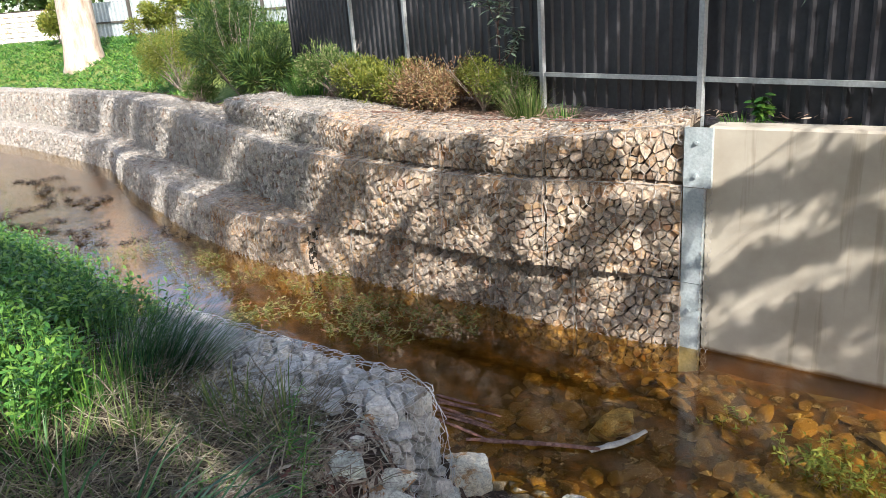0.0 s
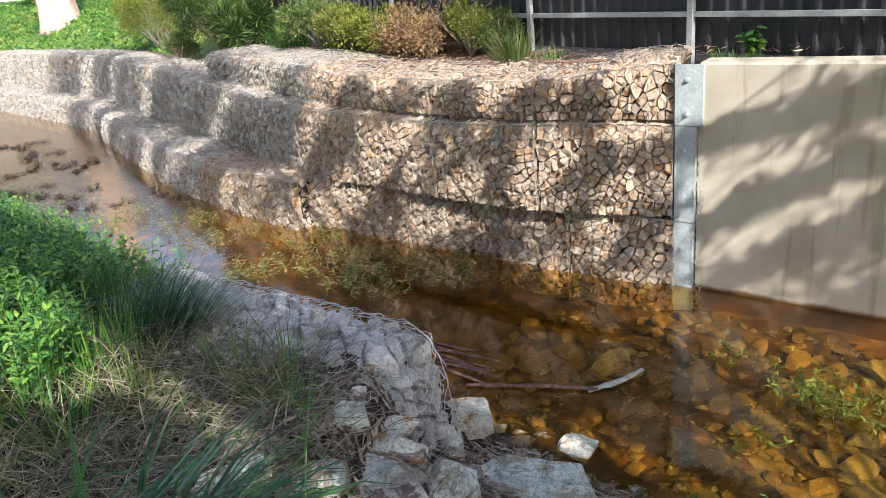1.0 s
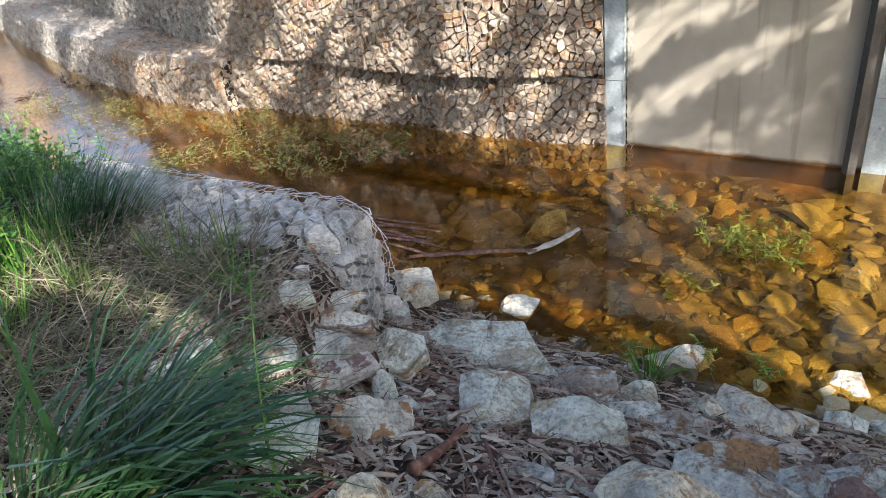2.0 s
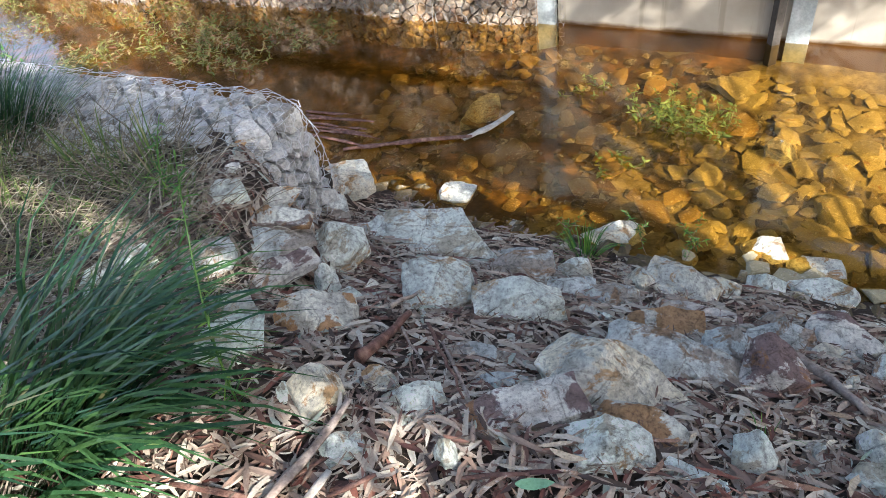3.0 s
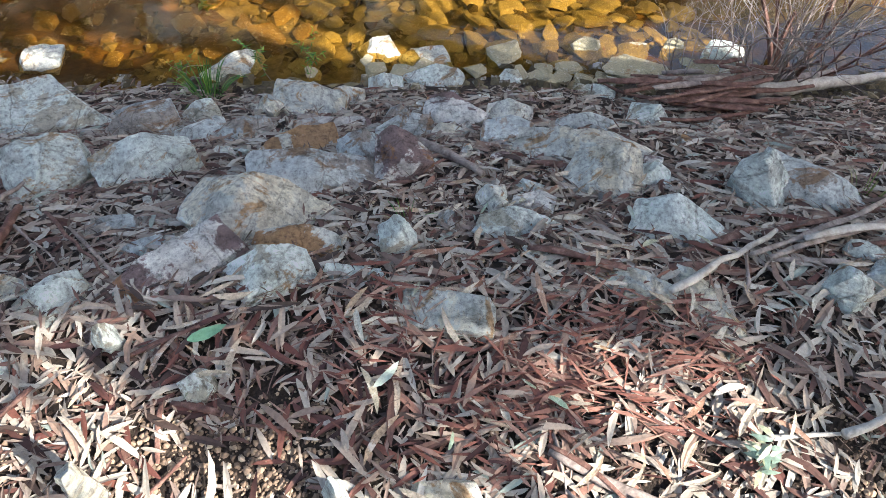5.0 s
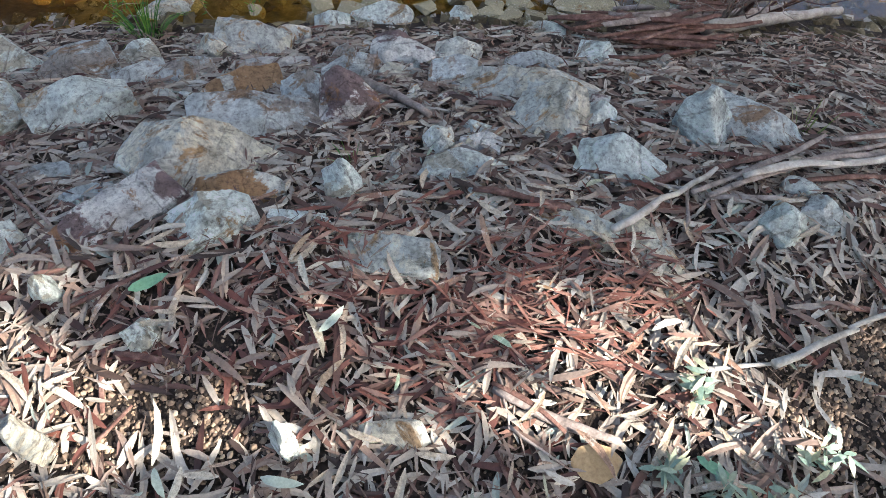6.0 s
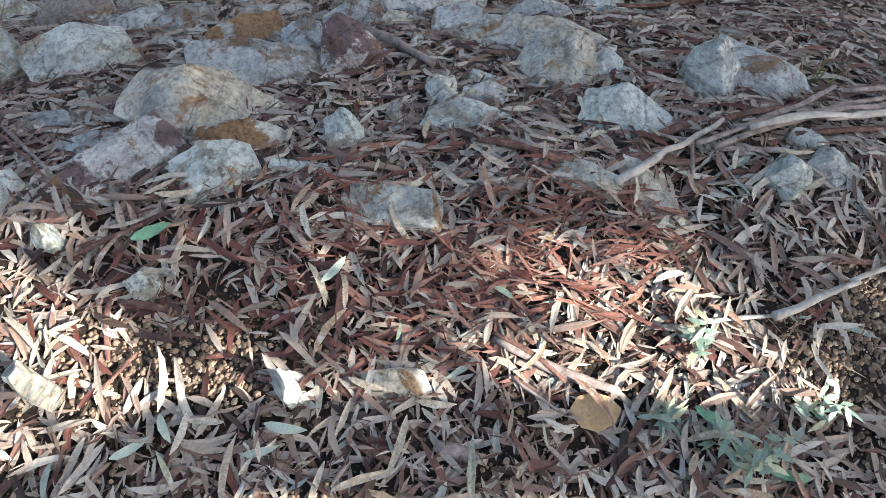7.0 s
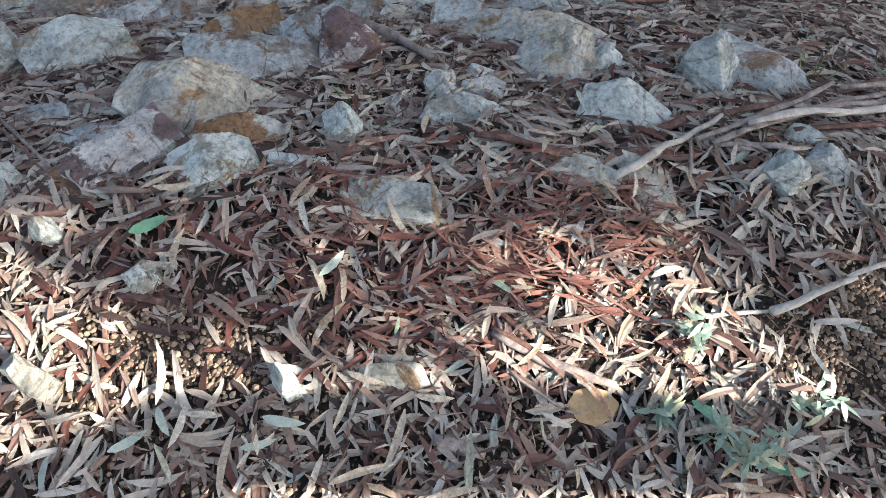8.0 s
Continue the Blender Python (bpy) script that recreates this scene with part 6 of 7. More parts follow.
bush(0.10, 7.35, 0.48, 0.52, 4400, 0.045, 0.018, BROWN_SHRUB, "browned_shrub", "russet-brown dying shrub on the terrace")
bush(-0.12, 7.75, 0.42, 0.42, 2860, 0.045, 0.018, BROWN_SHRUB, "browned_shrub", "russet-brown dying shrub on the terrace")
bush(0.50, 7.05, 0.40, 0.55, 3740, 0.035, 0.014, OLIVE, "low_shrub", "grey-green fine-leaved shrub with straw heads")
bush(0.72, 6.85, 0.32, 0.40, 2420, 0.05, 0.013, GRASS, "low_shrub", "dark green wispy shrub at the fence")
twiggy(0.70, 6.98, 1.25, 1, 0.05, BARK["red"], "gum_sapling", "young gum sapling with grey-green leaves", "sapling", fork=3, radius=0.011, leaves=5, leaf_mat=GUM_LEAF, leaf=(0.10, 0.022), lean=(-0.06, 0))
bush(-3.1, 12.2, 0.95, 1.55, 11440, 0.17, 0.015, PINE, "feathery_shrub", "large dark green feathery shrub by the fence", needle=True, clumps=14)
bush(-2.5, 11.4, 0.6, 0.8, 4840, 0.22, 0.025, PINE, "feathery_shrub", "dark green strap-leaved shrub by the fence", clumps=9)
bush(-5.05, 15.1, 0.85, 1.35, 12320, 0.07, 0.015, OLIVE, "round_shrub", "rounded yellow-green fine-leaved shrub", clumps=16)
bush(-3.9, 12.4, 0.35, 0.5, 1980, 0.10, 0.015, GRASS, "low_shrub", "low grassy shrub behind the gabions")
bush(-8.6, 24.0, 0.8, 1.3, 4840, 0.10, 0.037, OLIVE, "round_shrub", "small olive shrub before the pale fence")
bush(-6.6, 21.5, 0.9, 1.8, 5720, 0.14, 0.037, OLIVE, "round_shrub", "yellowing upright shrub before the pale fence")
bush(-4.3, 16.5, 0.9, 2.2, 6600, 0.14, 0.037, PINE, "feathery_shrub", "tall dark shrub beside the steel fence")
bush(-19.5, 37.0, 4.2, 7.5, 11440, 0.38, 0.150, PINE, "dark_tree", "dense dark tree behind the garden wall", clumps=18)
bush(-13.5, 37.5, 3.4, 6.5, 9240, 0.38, 0.150, PINE, "dark_tree", "dense dark tree behind the garden wall", clumps=16)
bush(-13.0, 27.0, 0.9, 1.3, 3300, 0.14, 0.050, OLIVE, "round_shrub", "straggling shrub before the garden wall")
bush(-5.9, 18.5, 0.45, 0.45, 1980, 0.08, 0.025, GUM_LEAF, "low_shrub", "blue-grey low herb in the turf")


def far_weeds():
    r = random.Random(8)
    s = Soup()
    n = 0
    while n < 8000:
        x, y = r.uniform(-17, -4.5), r.uniform(13, 31)
        d, t = behind_wall(x, y)
        if d < 0.9 or d > 9 or t < 8:
            continue
        n += 1
        p = Vector((x, y, ground_z(x, y)))
        for _ in range(4):
            a = r.uniform(0, 6.28)
            s.leaf(p + Vector((r.gauss(0, 0.06), r.gauss(0, 0.06), 0.02)), (math.cos(a) * 0.8, math.sin(a) * 0.8, r.uniform(0.2, 1.2)), r.uniform(0.08, 0.18), 0.035, (r.gauss(0, 0.5), r.gauss(0, 0.5), 1), 0.3, 2)
    tagged(new("ground_cover", s.mesh("ground_cover", GREEN)), "sunlit green leafy ground cover behind the gabions", "ground cover", kind="stuff")


far_weeds()


def gum_trunk(x, y, radius, height, label):
    base = Vector((x, y, ground_z(x, y) - 0.35))
    tree = thing("gum_tree", label, "tree", at=tuple(base))
    r = random.Random(int(abs(x) * 100))
    pts = [base + Vector((0.12 * t * math.sin(t * 2), 0.1 * t, height * t)) for t in (0, 0.04, 0.1, 0.2, 0.4, 0.6, 0.8, 1.0)]
    s = Soup()
    s.tube(pts, [radius * k for k in (1.45, 1.2, 1.05, 1.0, 0.92, 0.84, 0.7, 0.5)], 18)
    part("trunk", s.mesh("trunk", GUM_BARK, True), tree, "cream and pink-brown smooth gum bark")
    lm, lv = Soup(), Soup()
    for i in range(9):
        a = i * 2.4
        p = base + Vector((0, 0, height * (0.62 + 0.04 * i)))
        q = p + Vector((math.cos(a) * 2.2, math.sin(a) * 2.2, 1.6))
        lm.tube((p, p.lerp(q, 0.5) + Vector((0, 0, 0.3)), q), [radius * 0.35, radius * 0.22, 0.03], 7)
        for _ in range(130):
            c = q + Vector((r.gauss(0, 0.9), r.gauss(0, 0.9), r.gauss(0, 0.6)))
            lv.leaf(c, (r.gauss(0, 0.5), r.gauss(0, 0.5), -1), 0.16, 0.035, (r.gauss(0, 1), r.gauss(0, 1), 0.2), 0.2, 2)
    part("limb", lm.mesh("limb", GUM_BARK, True), tree)
    part("crown", lv.mesh("crown", GUM_LEAF), tree, kind="stuff")
    return tree


gum_trunk(-10.3, 22.6, 0.50, 9.0, "large cream-barked gum tree on the far terrace")


def stone_wall_far():
    """A dry-laid garden wall, left of the far gum tree."""
    wall = thing("garden_wall", "low pale dry-stone garden wall in weeds", "wall", at=(-16, 30, ground_z(-16, 30)))
    a, b = Vector((-19.5, 31.0, 0)), Vector((-12.7, 30.0, 0))
    d = (b - a).normalized()
    nrm = Vector((-d.y, d.x, 0))
    if nrm.y > 0:
        nrm = -nrm
    r = random.Random(4)
    z0 = ground_z(-16, 30)
    # shade-coloured backing seen in the gaps between the blocks
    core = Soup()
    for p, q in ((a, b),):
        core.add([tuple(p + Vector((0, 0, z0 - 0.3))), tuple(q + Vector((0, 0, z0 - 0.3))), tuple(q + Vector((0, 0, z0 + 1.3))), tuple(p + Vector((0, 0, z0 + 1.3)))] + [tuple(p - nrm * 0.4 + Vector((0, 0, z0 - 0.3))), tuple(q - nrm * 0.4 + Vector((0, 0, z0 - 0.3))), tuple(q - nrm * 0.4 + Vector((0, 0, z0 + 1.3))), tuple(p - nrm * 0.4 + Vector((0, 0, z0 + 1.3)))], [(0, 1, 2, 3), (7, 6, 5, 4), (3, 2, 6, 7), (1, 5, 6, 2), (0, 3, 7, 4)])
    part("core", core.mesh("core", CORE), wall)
    for j in range(8):
        s = 0.0
        while s < 7.0:
            w = r.uniform(0.35, 0.8)
            blk = Soup()
            lo, hi = a + d * s, a + d * (s + w - 0.02)
            z, h = z0 - 0.25 + j * 0.19, 0.17
            o = nrm * r.uniform(0.03, 0.08)
            blk.add([tuple(q + e + Vector((0, 0, zz))) for zz in (z, z + h) for q, e in ((lo, o), (hi, o), (hi, -nrm * 0.05), (lo, -nrm * 0.05))], [(3, 2, 1, 0), (4, 5, 6, 7), (0, 1, 5, 4), (1, 2, 6, 5), (2, 3, 7, 6), (3, 0, 4, 7)])
            part("stone", blk.mesh("stone", ROCK["tan"]), wall)
            s += w


stone_wall_far()


def pale_fence():
    a, d = Vector((-12.0, 27.5)), Vector((0.93, -0.30)).normalized()
    z0 = 1.9
    for i in range(6):
        p, q = a + d * (1.75 * i), a + d * (1.75 * (i + 1))
        bay = thing("fence_bay", "pale corrugated steel fence bay with dark posts", "fence", "bays of the pale back fence", (p.x, p.y, z0))
        sh = Soup()
        n = 42
        pts = [p.lerp(q, k / n) + Vector((-d.y, d.x)) * (0.012 * (1 if k % 4 in (1, 2) else -1)) for k in range(n + 1)]
        sh.add([(v.x, v.y, z) for z in (z0 - 0.2, z0 + 1.9) for v in pts], [(k, k + 1, n + k + 2, n + k + 1) for k in range(n)])
        part("sheet", sh.mesh("sheet", PALE_SHEET), bay)
        ps = Soup()
        ps.beam((p.x + d.y * 0.06, p.y - d.x * 0.06, z0 - 0.2), (p.x + d.y * 0.06, p.y - d.x * 0.06, z0 + 2.0), 0.10, 0.08, (d.x, d.y, 0))
        part("post", ps.mesh("post", DARK_POST), bay)
        rl = Soup()
        rl.beam((p.x + d.y * 0.04, p.y - d.x * 0.04, z0 + 1.2), (q.x + d.y * 0.04, q.y - d.x * 0.04, z0 + 1.2), 0.04, 0.06)
        part("rail", rl.mesh("rail", DARK_POST), bay)


pale_fence()
pipe = Soup()
pipe.tube([(-3.35, 11.35, 1.25), (-4.0, 11.75, 1.26)], 0.05, 10)
tagged(new("log", pipe.mesh("log", DARK_POST, True)), "short dark log lying on the gabion ledge", "log")
for lx, ly in ((-3.15, 10.75), (-2.95, 10.95)):
    lg = Soup()
    lg.tube([(lx, ly, 1.24), (lx - 0.55, ly + 0.25, 1.25)], 0.045, 9)
    tagged(new("log", lg.mesh("log", BARK["red"], True)), "short brown log lying on the gabion ledge", "log")
for bx, by, bx2, by2, wd in ((0.95, 5.62, 1.55, 5.20, 0.05), (1.05, 5.50, 1.50, 5.32, 0.035), (0.30, 6.1, 0.62, 5.85, 0.03), (-0.6, 7.1, -0.3, 6.9, 0.03)):
    bark_strip(bx, by, bx2, by2, wd, "red", 0.02, z=1.56)


def terrace_litter():
    """Fallen leaves and bark shreds over the mulch and the gabion tops."""
    r = random.Random(9)
    s = Soup()
    n = 0
    while n < 3800:
        x, y = r.uniform(-3.6, 3.0), r.uniform(4.2, 11.5)
        d, t = behind_wall(x, y)
        if d < 0.12 or d > 2.2 or t < -2.2 or (t < 0 and d < 0.3):
            continue
        z = ground_z(x, y) if d > 0.9 else (1.53 + 0.08 * (1 - smooth(0, 1.2, t)) if 0.15 < d and t < 6 else None)
        if z is None or (d < 0.9 and r.random() < 0.45):
            continue
        n += 1
        a = r.uniform(0, 6.28)
        s.leaf((x, y, z + r.uniform(0.01, 0.03)), (math.cos(a), math.sin(a), r.gauss(0, 0.15)), r.uniform(0.04, 0.11), r.uniform(0.008, 0.018), (r.gauss(0, 0.3), r.gauss(0, 0.3), 1), 0.15, 3, r.gauss(0, 0.3))
    tagged(new("terrace_litter", s.mesh("terrace_litter", TERRACE_LEAF)), "reddish dry leaves and bark on the mulch", "leaf litter", kind="stuff")


TERRACE_LEAF = leafy("terrace_dry_leaf", [(0, (0.16, 0.08, 0.06)), (0.4, (0.30, 0.20, 0.15)), (0.7, (0.42, 0.33, 0.26)), (1, (0.22, 0.10, 0.07))], 0.7, 0.1)
terrace_litter()


# ---- unseen gums added behind the walker, to cast shade across the bank, the creek and the wall ----
LEAN_TO = Vector((math.sin(radians(-47)), math.cos(radians(-47)), 0))
ACROSS = Vector((LEAN_TO.y, -LEAN_TO.x, 0))
FLAT_SUN = Vector((SUN_DIR.x, SUN_DIR.y, 0)).normalized()


def shade_gum(across, back, radius, height, limbs, clumps, seed, label, lean=-47, gaps=(), kink=0.0):
    """An unseen gum, added for its shade, that leans over the bank: tapered trunk, forked limbs, hanging leaves in
    loose clumps.
    """
    r = random.Random(seed)
    lean_to = Vector((math.sin(radians(lean)), math.cos(radians(lean)), 0))
    base = ACROSS * across - LEAN_TO * back
    base.z = ground_z(base.x, base.y) - 0.1
    run = SUN_DIR.xy.length / SUN_DIR.z
    slope = lean_to * (run / -lean_to.dot(FLAT_SUN)) + FLAT_SUN * run
    tree = thing("gum_tree", label, "tree", "gums of the near bank", tuple(base))
    s = Soup()
    pts = [base + (slope + Vector((0, 0, 1))) * (height * i / 16) - ACROSS * (kink * max(0, i / 16 - 0.57)) for i in range(17)]
    girth = np.interp(np.linspace(0, 8, 17), range(9), (1.25, 1.04, 1.0, 1.0, 0.95, 0.66, 0.45, 0.38, 0.34) if not kink else (1.15, 1.04, 1.0, 1.0, 1.0, 0.9, 0.8, 0.7, 0.6))
    s.tube(pts, [radius * float(k) for k in girth], 16)
    part("trunk", s.mesh("trunk", GUM_BARK, True), tree)
    for x, y, z, rad in limbs:
        end = Vector((x, y, z))
        start = min(pts[6:], key=lambda p: abs(p.z - z + 1.5))
        mid = start.lerp(end, 0.5) + Vector((r.gauss(0, 0.2), r.gauss(0, 0.2), 0.35))
        lm = Soup()
        lm.tube((start, start.lerp(mid, 0.5), mid, mid.lerp(end, 0.5), end), [rad, rad * 0.8, rad * 0.6, rad * 0.4, rad * 0.2], 8)
        for _ in range(6):
            a = start.lerp(end, r.uniform(0.5, 1.0)) + Vector((0, 0, 0.2))
            b = a + Vector((r.gauss(0, 0.6), r.gauss(0, 0.6), r.gauss(0.1, 0.4)))
            lm.tube((a, a.lerp(b, 0.5) + Vector((0, 0, 0.08)), b), [rad * 0.28, rad * 0.18, 0.008], 5)
        part("limb", lm.mesh("limb", GUM_BARK, True), tree)
    lv = Soup()
    for x, y, z, spread, count in clumps:
        for _ in range(count):
            p = Vector((x + r.gauss(0, spread), y + r.gauss(0, spread), z + r.gauss(0, spread * 0.8)))
            if any((p - g).cross(SUN_DIR).length < wide for g, wide in gaps):
                continue
            lv.leaf(p, (r.gauss(0, 0.5), r.gauss(0, 0.5), -1), r.uniform(0.10, 0.17), 0.034, (r.gauss(0, 1), r.gauss(0, 1), 0.2), 0.2, 2)
    part("crown", lv.mesh("crown", GUM_LEAF), tree, kind="stuff")
    return tree


def above(x, y, z, far):
    """Where a leaf clump hangs: far along the sunlight from the spot that it shades."""
    return tuple(Vector((x, y, z)) + SUN_DIR * far)


tr = random.Random(78)
crown = []
for q in ((-0.52, 1.40, 1.2), (-0.50, 1.12, 1.05)):
    crown.append((*above(*q, 5.5), 0.11, 200))
# shade on the gabions: along the wall, height, spread
for i, (wx, wy, wz, spread) in enumerate(((0.66, 5.32, 1.37, 0.13), (0.28, 5.67, 1.38, 0.14), (1.08, 5.09, 1.25, 0.12), (1.39, 4.93, 0.88, 0.11), (0.93, 5.16, 0.80, 0.10), (0.11, 5.80, 0.88, 0.14), (0.98, 5.15, 0.46, 0.09), (0.53, 5.42, 0.32, 0.11), (1.54, 4.84, 1.05, 0.08), (-0.25, 6.17, 1.37, 0.16), (-0.83, 6.69, 0.95, 0.18), (-1.5, 7.6, 0.98, 0.2), (-1.2, 7.1, 0.55, 0.2), (-2.0, 8.3, 0.15, 0.18), (-2.7, 9.3, 0.3, 0.2), (0.5, 5.5, 0.75, 0.08), (1.3, 4.95, 0.30, 0.08), (-0.4, 6.3, 0.65, 0.12), (-0.7, 6.6, 0.2, 0.14))):
    crown.append((*above(wx, wy, wz, tr.uniform(4.4, 5.4)), spread * 0.72, int(5000 * spread * spread) + 30))
for i in range(26):
    (wx, wy), _ = on_path(MIDDLE, 4.2 + 13.0 * (i + tr.random()) / 26)
    crown.append((*above(wx, wy, tr.uniform(0.2, 1.6), tr.uniform(7, 8.2)), tr.uniform(0.2, 0.34) * (0.8 + 0.5 * (i % 2)), 640 * (i % 3 > 0) + 60))
for i in range(18):
    (wx, wy), _ = on_path(BOTTOM_L, 0.3 + 10.0 * (i + tr.random()) / 18)
    crown.append((*above(wx, wy, tr.uniform(0.0, 0.6), tr.uniform(7, 8.2)), tr.uniform(0.16, 0.26), 480 * (i % 3 > 0) + 40))
for i in range(12):
    q = wall_point(0.9 + 3.4 * (i + tr.random()) / 12, 0, tr.uniform(0.0, 1.5))
    crown.append((*above(*q, tr.uniform(4.6, 6)), tr.uniform(0.06, 0.14), tr.choice((90, 170))))
for i in range(15):
    v, u = tr.uniform(2.8, 4.3), 1.7 + 3.2 * (i + tr.random()) / 15
    crown.append((*above(u * AX_U[0] + v * AX_V[0], u * AX_U[1] + v * AX_V[1], 0, tr.uniform(5.5, 7)), tr.uniform(0.20, 0.30), 480))
for i in range(9):
    q = ACROSS * (0.90 + 0.14 * tr.random()) + LEAN_TO * tr.uniform(-2.0, 1.5)
    crown.append((*above(q.x, q.y, 0.85, tr.uniform(5.0, 6.5)), tr.uniform(0.07, 0.12), 190))
for i in range(7):
    q = ACROSS * tr.uniform(0.50, 0.74) + LEAN_TO * tr.uniform(-1.2, 1.0)
    crown.append((*above(q.x, q.y, 0.85, tr.uniform(5.0, 6.5)), tr.uniform(0.04, 0.09), 60))
for i in range(13):
    q = ACROSS * tr.uniform(0.35, 0.75) + LEAN_TO * tr.uniform(2.35, 2.9)
    crown.append((*above(q.x, q.y, 0.9, tr.uniform(6, 7.5)), tr.uniform(0.10, 0.16), 170))
for i in range(9):
    crown.append((*above(3.3 + 1.3 * tr.random(), 0.2 + 1.2 * tr.random(), 0.0, tr.uniform(6, 7)), tr.uniform(0.14, 0.24), 260))
limbs = [(*c[:3], 0.05) for c in crown[0:19:4]] + [(*c[:3], 0.045) for c in crown[19:45:9]] + [(*c[:3], 0.035) for c in crown[75:95:8]]
for a, b in ((0.1, 0.1), (0.35, 0.45), (0.45, 0.05), (0.7, 0.5), (0.75, -0.02), (1.35, 0.05), (1.5, 0.4), (1.75, 0.15), (1.05, 0.62), (0.15, 0.7), (1.1, -0.1)):
    q = Vector((-0.10, 2.89)) + Vector((-0.79, 0.61)) * a + Vector((-0.61, -0.79)) * b
    crown.append((*above(q.x, q.y, 0.88, tr.uniform(5.5, 6.5)), 0.10, 230))
# unseen leafy branches added between the sun and the concrete wall, for its shade bands
for q0, q1, far, spread, count in (((1.70, 4.74, 1.13), (3.30, 3.45, 1.78), 4.6, 0.035, 1150), ((1.86, 4.61, 0.60), (2.75, 3.9, 1.22), 5.2, 0.032, 520), ((1.95, 4.55, 0.18), (3.3, 3.45, 1.2), 5.6, 0.045, 900), ((2.5, 4.1, 0.1), (3.6, 3.2, 0.6), 5.4, 0.05, 420)):
    for k in range(9):
        q = Vector(q0).lerp(Vector(q1), k / 8)
        crown.append((*above(*q, far), spread * tr.uniform(0.6, 1.3), count // 9))
    limbs += [(*above(*q0, far), 0.035), (*above(*q1, far), 0.03)]
limbs.append((*above(1.84, 4.65, 1.2, 4.2), 0.022))
# denser leaf sprays, each added to shade one chosen spot between the sun gaps
for x, y, z, spread, count in ((0.49, 5.46, 0.99, 0.11, 320), (1.09, 5.17, 1.33, 0.10, 300), (0.26, 5.72, 1.39, 0.12, 320), (-0.95, 6.79, 0.94, 0.15, 420), (-0.45, 6.44, 0.38, 0.11, 300), (1.15, 5.06, 0.91, 0.08, 220), (0.43, 5.74, 0.13, 0.12, 260), (1.48, 4.91, 0.46, 0.10, 260), (-2.14, 8.5, 1.05, 0.2, 560), (-2.94, 9.69, 1.05, 0.22, 600), (-5.64, 13.92, 0.95, 0.25, 500), (-2.68, 8.94, 0.51, 0.15, 420), (-1.65, 7.21, 0.42, 0.13, 380), (-3.03, 8.75, 0.22, 0.15, 380), (-0.68, 6.73, 1.36, 0.12, 340), (0.75, 5.31, 1.40, 0.09, 260), (-4.63, 11.13, 0.24, 0.22, 460), (2.31, 4.26, 1.40, 0.07, 150), (2.55, 4.06, 1.45, 0.08, 170), (2.08, 4.45, 0.80, 0.07, 130), (2.44, 4.15, 1.05, 0.06, 110), (2.61, 4.02, 0.77, 0.08, 160), (2.24, 4.32, 0.45, 0.07, 120), (-0.82, 1.46, 1.15, 0.10, 260), (-1.15, 2.25, 0.95, 0.15, 230), (-0.95, 2.0, 0.95, 0.15, 260), (-1.42, 2.28, 0.95, 0.11, 110), (-0.62, 1.36, 1.1, 0.08, 180), (-1.9, 3.7, 1.2, 0.18, 420), (1.19, -0.45, 0.86, 0.06, 110), (1.10, -0.52, 0.86, 0.05, 90), (1.22, -0.20, 0.86, 0.06, 110), (0.34, 0.67, 0.87, 0.07, 90), (0.14, 0.84, 0.87, 0.07, 110), (0.22, 0.72, 0.87, 0.06, 80), (0.30, 0.52, 0.87, 0.05, 50), (0.14, 0.68, 0.87, 0.05, 60), (1.17, -0.07, 0.86, 0.05, 80), (1.42, -0.35, 0.86, 0.07, 110)):
    crown.append((*above(x, y, z, tr.uniform(3.6, 4.4) if y < 6.5 else tr.uniform(6.5, 7.5)), spread * 0.8, int(count * 0.62)))
for i in range(16):
    q = fence_point(-1.5 + 9.5 * (i + tr.random()) / 16, 0, tr.uniform(1.7, 3.0))
    crown.append((*above(*q, tr.uniform(6.5, 7.5)), tr.uniform(0.2, 0.3), 420))
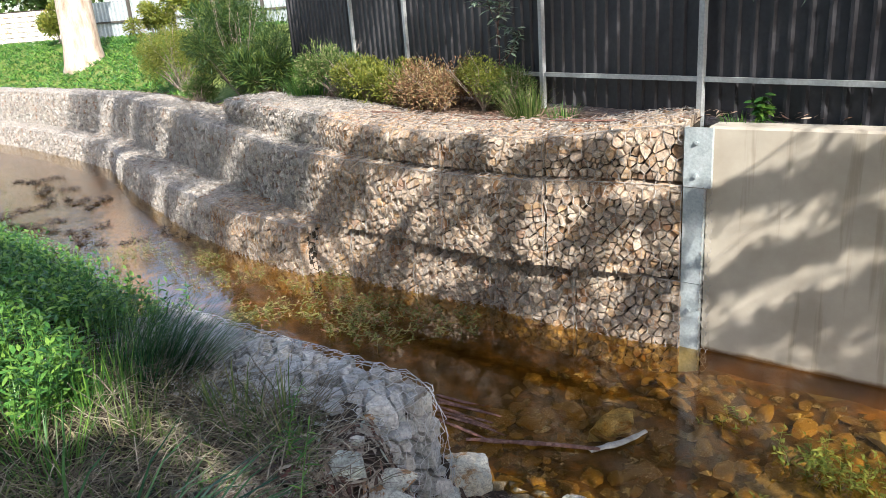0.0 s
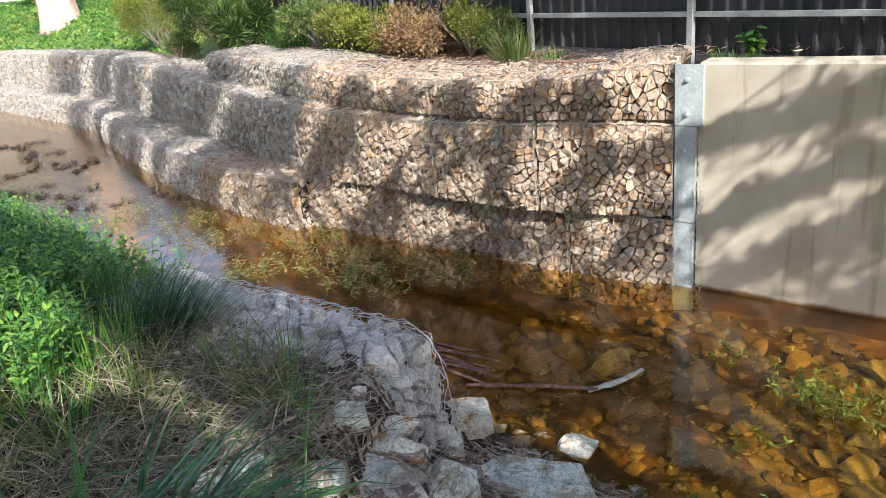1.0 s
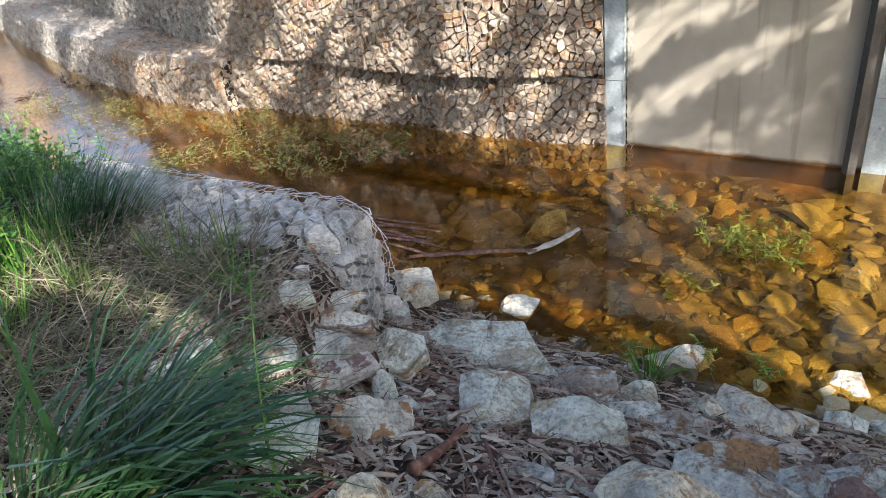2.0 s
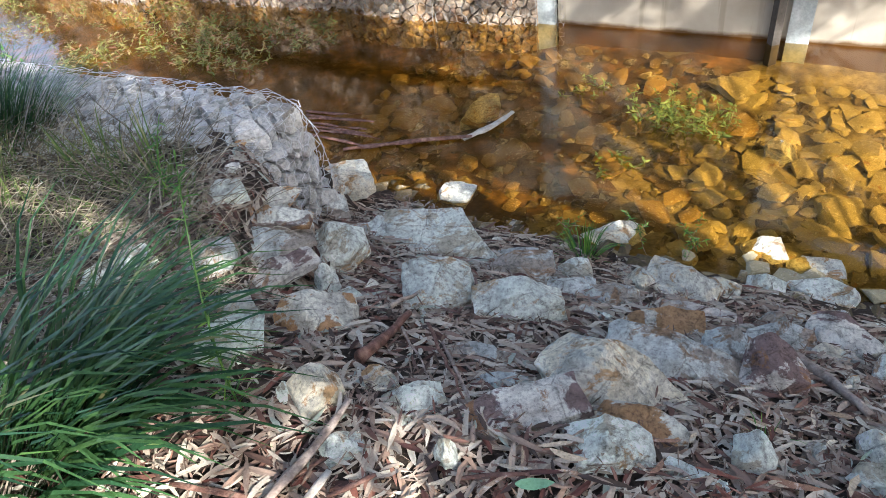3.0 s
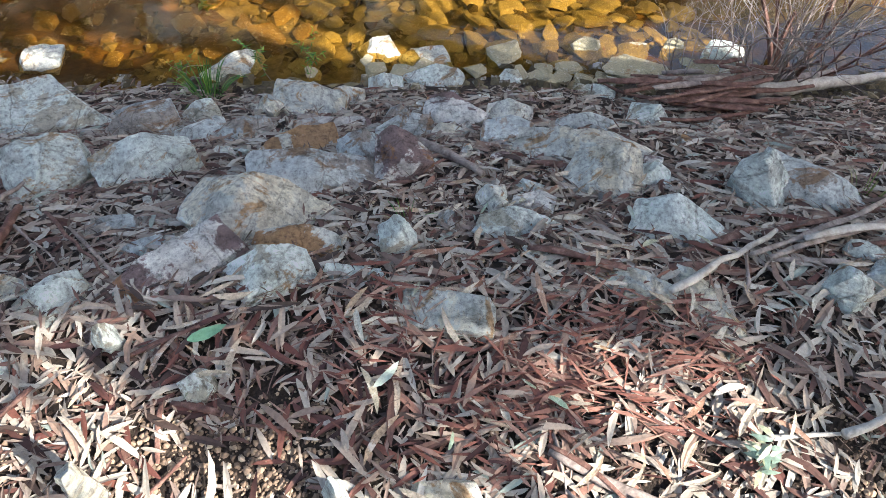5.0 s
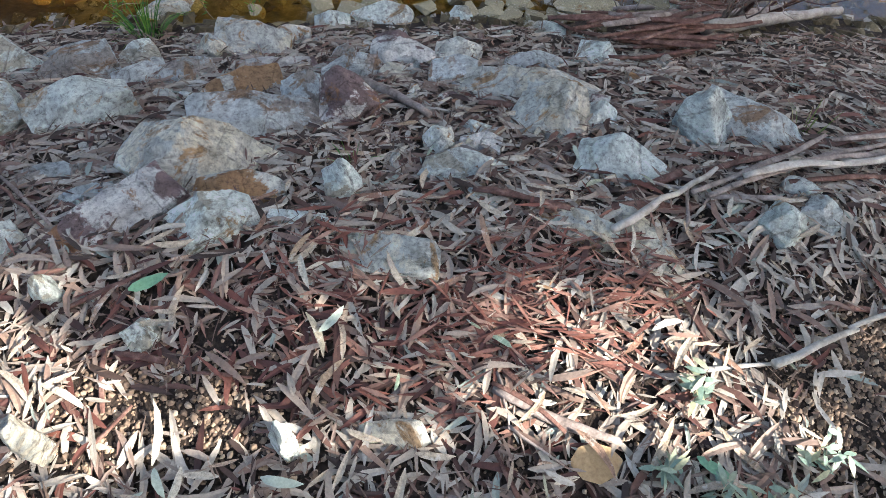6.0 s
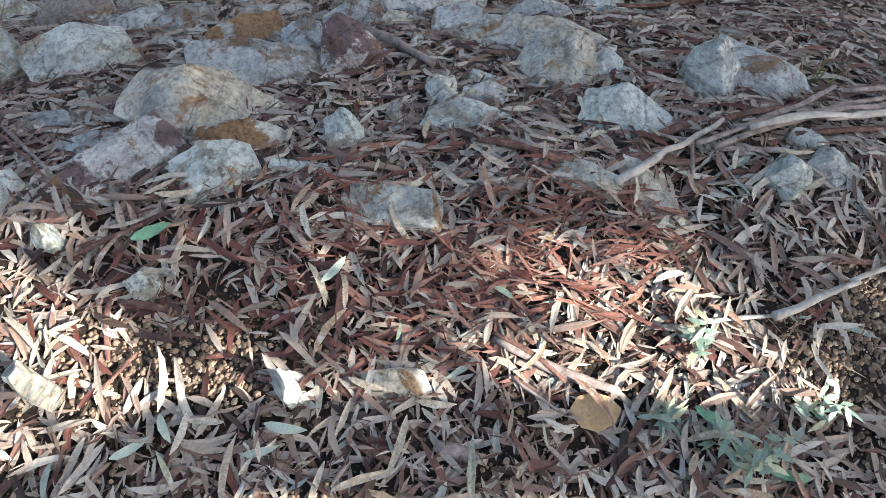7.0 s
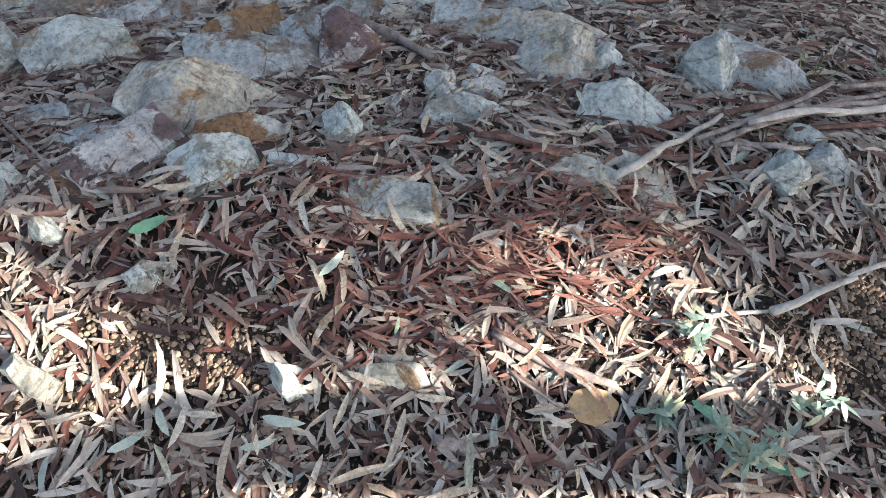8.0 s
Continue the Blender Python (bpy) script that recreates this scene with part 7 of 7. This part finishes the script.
# crown leaves on these sun lines are dropped, so chosen spots stay lit
SUN_GAPS = [(Vector(p), wide) for *p, wide in ((1.52, 4.88, 1.36, 0.15), (1.31, 5.03, 1.52, 0.09), (-1.16, 6.98, 0.33, 0.13), (-0.45, 6.33, 0.87, 0.19), (-0.2, 6.1, 0.75, 0.11), (0.17, 5.79, 0.59, 0.17), (0.81, 5.24, 0.93, 0.20), (0.70, 5.3, 0.62, 0.10), (1.32, 4.91, 0.75, 0.14), (1.04, 5.18, 0.20, 0.19), (-0.22, 6.23, 0.16, 0.17), (-1.71, 8.36, 1.5, 0.28), (-0.9, 7.2, 1.5, 0.2), (-0.34, 6.45, 1.51, 0.14), (0.57, 5.6, 1.51, 0.20), (-4.37, 11.86, 1.09, 0.24), (-6.99, 15.72, 0.99, 0.3), (-7.92, 15.96, 0.36, 0.35), (-10.5, 19.3, 0.6, 1.6), (-4.08, 10.29, 0.18, 0.2), (-2.28, 7.84, 0.41, 0.15), (-5.45, 12.66, 0.52, 0.28), (-1.94, 3.0, 1.15, 0.34), (-1.62, 2.74, 1.0, 0.21), (-2.2, 3.3, 1.2, 0.36), (-0.70, 3.11, 0.88, 0.10), (-0.56, 3.06, 0.87, 0.06), (-0.80, 1.17, 1.1, 0.20), (-0.62, 1.04, 1.05, 0.16), (-0.25, 0.96, 0.88, 0.08), (-0.06, 0.88, 0.86, 0.11), (0.81, 0.15, 0.86, 0.045), (0.93, -0.03, 0.86, 0.09), (0.94, -0.31, 0.88, 0.10), (0.75, 0.0, 0.86, 0.09), (0.60, 0.12, 0.86, 0.08), (0.82, -0.18, 0.86, 0.08), (0.70, 0.50, 0.9, 0.05), (1.07, 0.24, 0.9, 0.06), (1.15, 0.04, 0.87, 0.05), (-0.07, 0.67, 0.87, 0.09), (0.07, 0.51, 0.87, 0.09), (0.25, 0.32, 0.87, 0.07))]
shade_gum(2.0, 7.0, 0.52, 10.5, limbs, crown, 21, "unseen big smooth-barked gum tree, placed to shade bank, creek and wall", gaps=SUN_GAPS)
# unseen thin trunk, kinked so that its shade band ends short of the rush
shade_gum(0.24, 2.4, 0.086, 3.4, [], [], 22, "unseen slender gum tree, placed to cast one narrow shade band", lean=-44.2, kink=2.8)


# ---- unseen belt of trees, added behind the walker to close the place and dim sky light on the wall ----
def sky_screen_tree(azimuth, dist, height, spread, seed):
    r = random.Random(seed)
    base = Vector((math.sin(radians(azimuth)) * dist, math.cos(radians(azimuth)) * dist, 0))
    base.z = ground_z(base.x, base.y) - 0.1
    tree = thing("tree", "unseen broad leafy tree behind the path, added to screen sky light", "tree", "trees behind the bank", tuple(base))
    s, lv = Soup(), Soup()
    top = base + Vector((r.gauss(0, 0.4), r.gauss(0, 0.4), height * 0.8))
    s.tube((base, base.lerp(top, 0.35) + Vector((0.15, 0.1, 0)), base.lerp(top, 0.7), top), [0.24, 0.19, 0.13, 0.05], 9)
    for i in range(16):
        a, t = i * 2.4, r.uniform(0.2, 0.95)
        p = base.lerp(top, t)
        q = p + Vector((math.cos(a), math.sin(a), r.uniform(-0.1, 0.7))) * spread * r.uniform(0.55, 1.0)
        s.tube((p, p.lerp(q, 0.5) + Vector((0, 0, 0.2)), q), [0.07, 0.045, 0.015], 5)
        for _ in range(4):
            c = q + Vector((r.gauss(0, 0.6), r.gauss(0, 0.6), r.gauss(0, 0.5)))
            for _ in range(55):
                lv.leaf(c + Vector((r.gauss(0, 0.38), r.gauss(0, 0.38), r.gauss(0, 0.34))), (r.gauss(0, 1), r.gauss(0, 1), r.gauss(-0.4, 0.6)), r.uniform(0.2, 0.34), 0.13, (r.gauss(0, 1), r.gauss(0, 1), 0.4), 0.2, 2)
    part("trunk", s.mesh("trunk", GUM_BARK, True), tree)
    part("crown", lv.mesh("crown", PINE), tree, kind="stuff")


for i, (azimuth, dist, height) in enumerate(((184, 9.5, 7.0), (205, 8.0, 8.0), (224, 9.0, 9.0), (243, 8.5, 8.5), (262, 9.5, 8.0), (282, 10.5, 7.0), (128, 12.0, 5.0))):
    sky_screen_tree(azimuth, dist, height, 2.0, 300 + i)
# unseen trunk added to shade the rocks of the slope
shade_gum(1.12, 7.0, 0.32, 5.9, [], [(4.6, -4.6, 6.0, 0.4, 90)], 23, "unseen leaning gum tree, placed to shade the bank rocks")
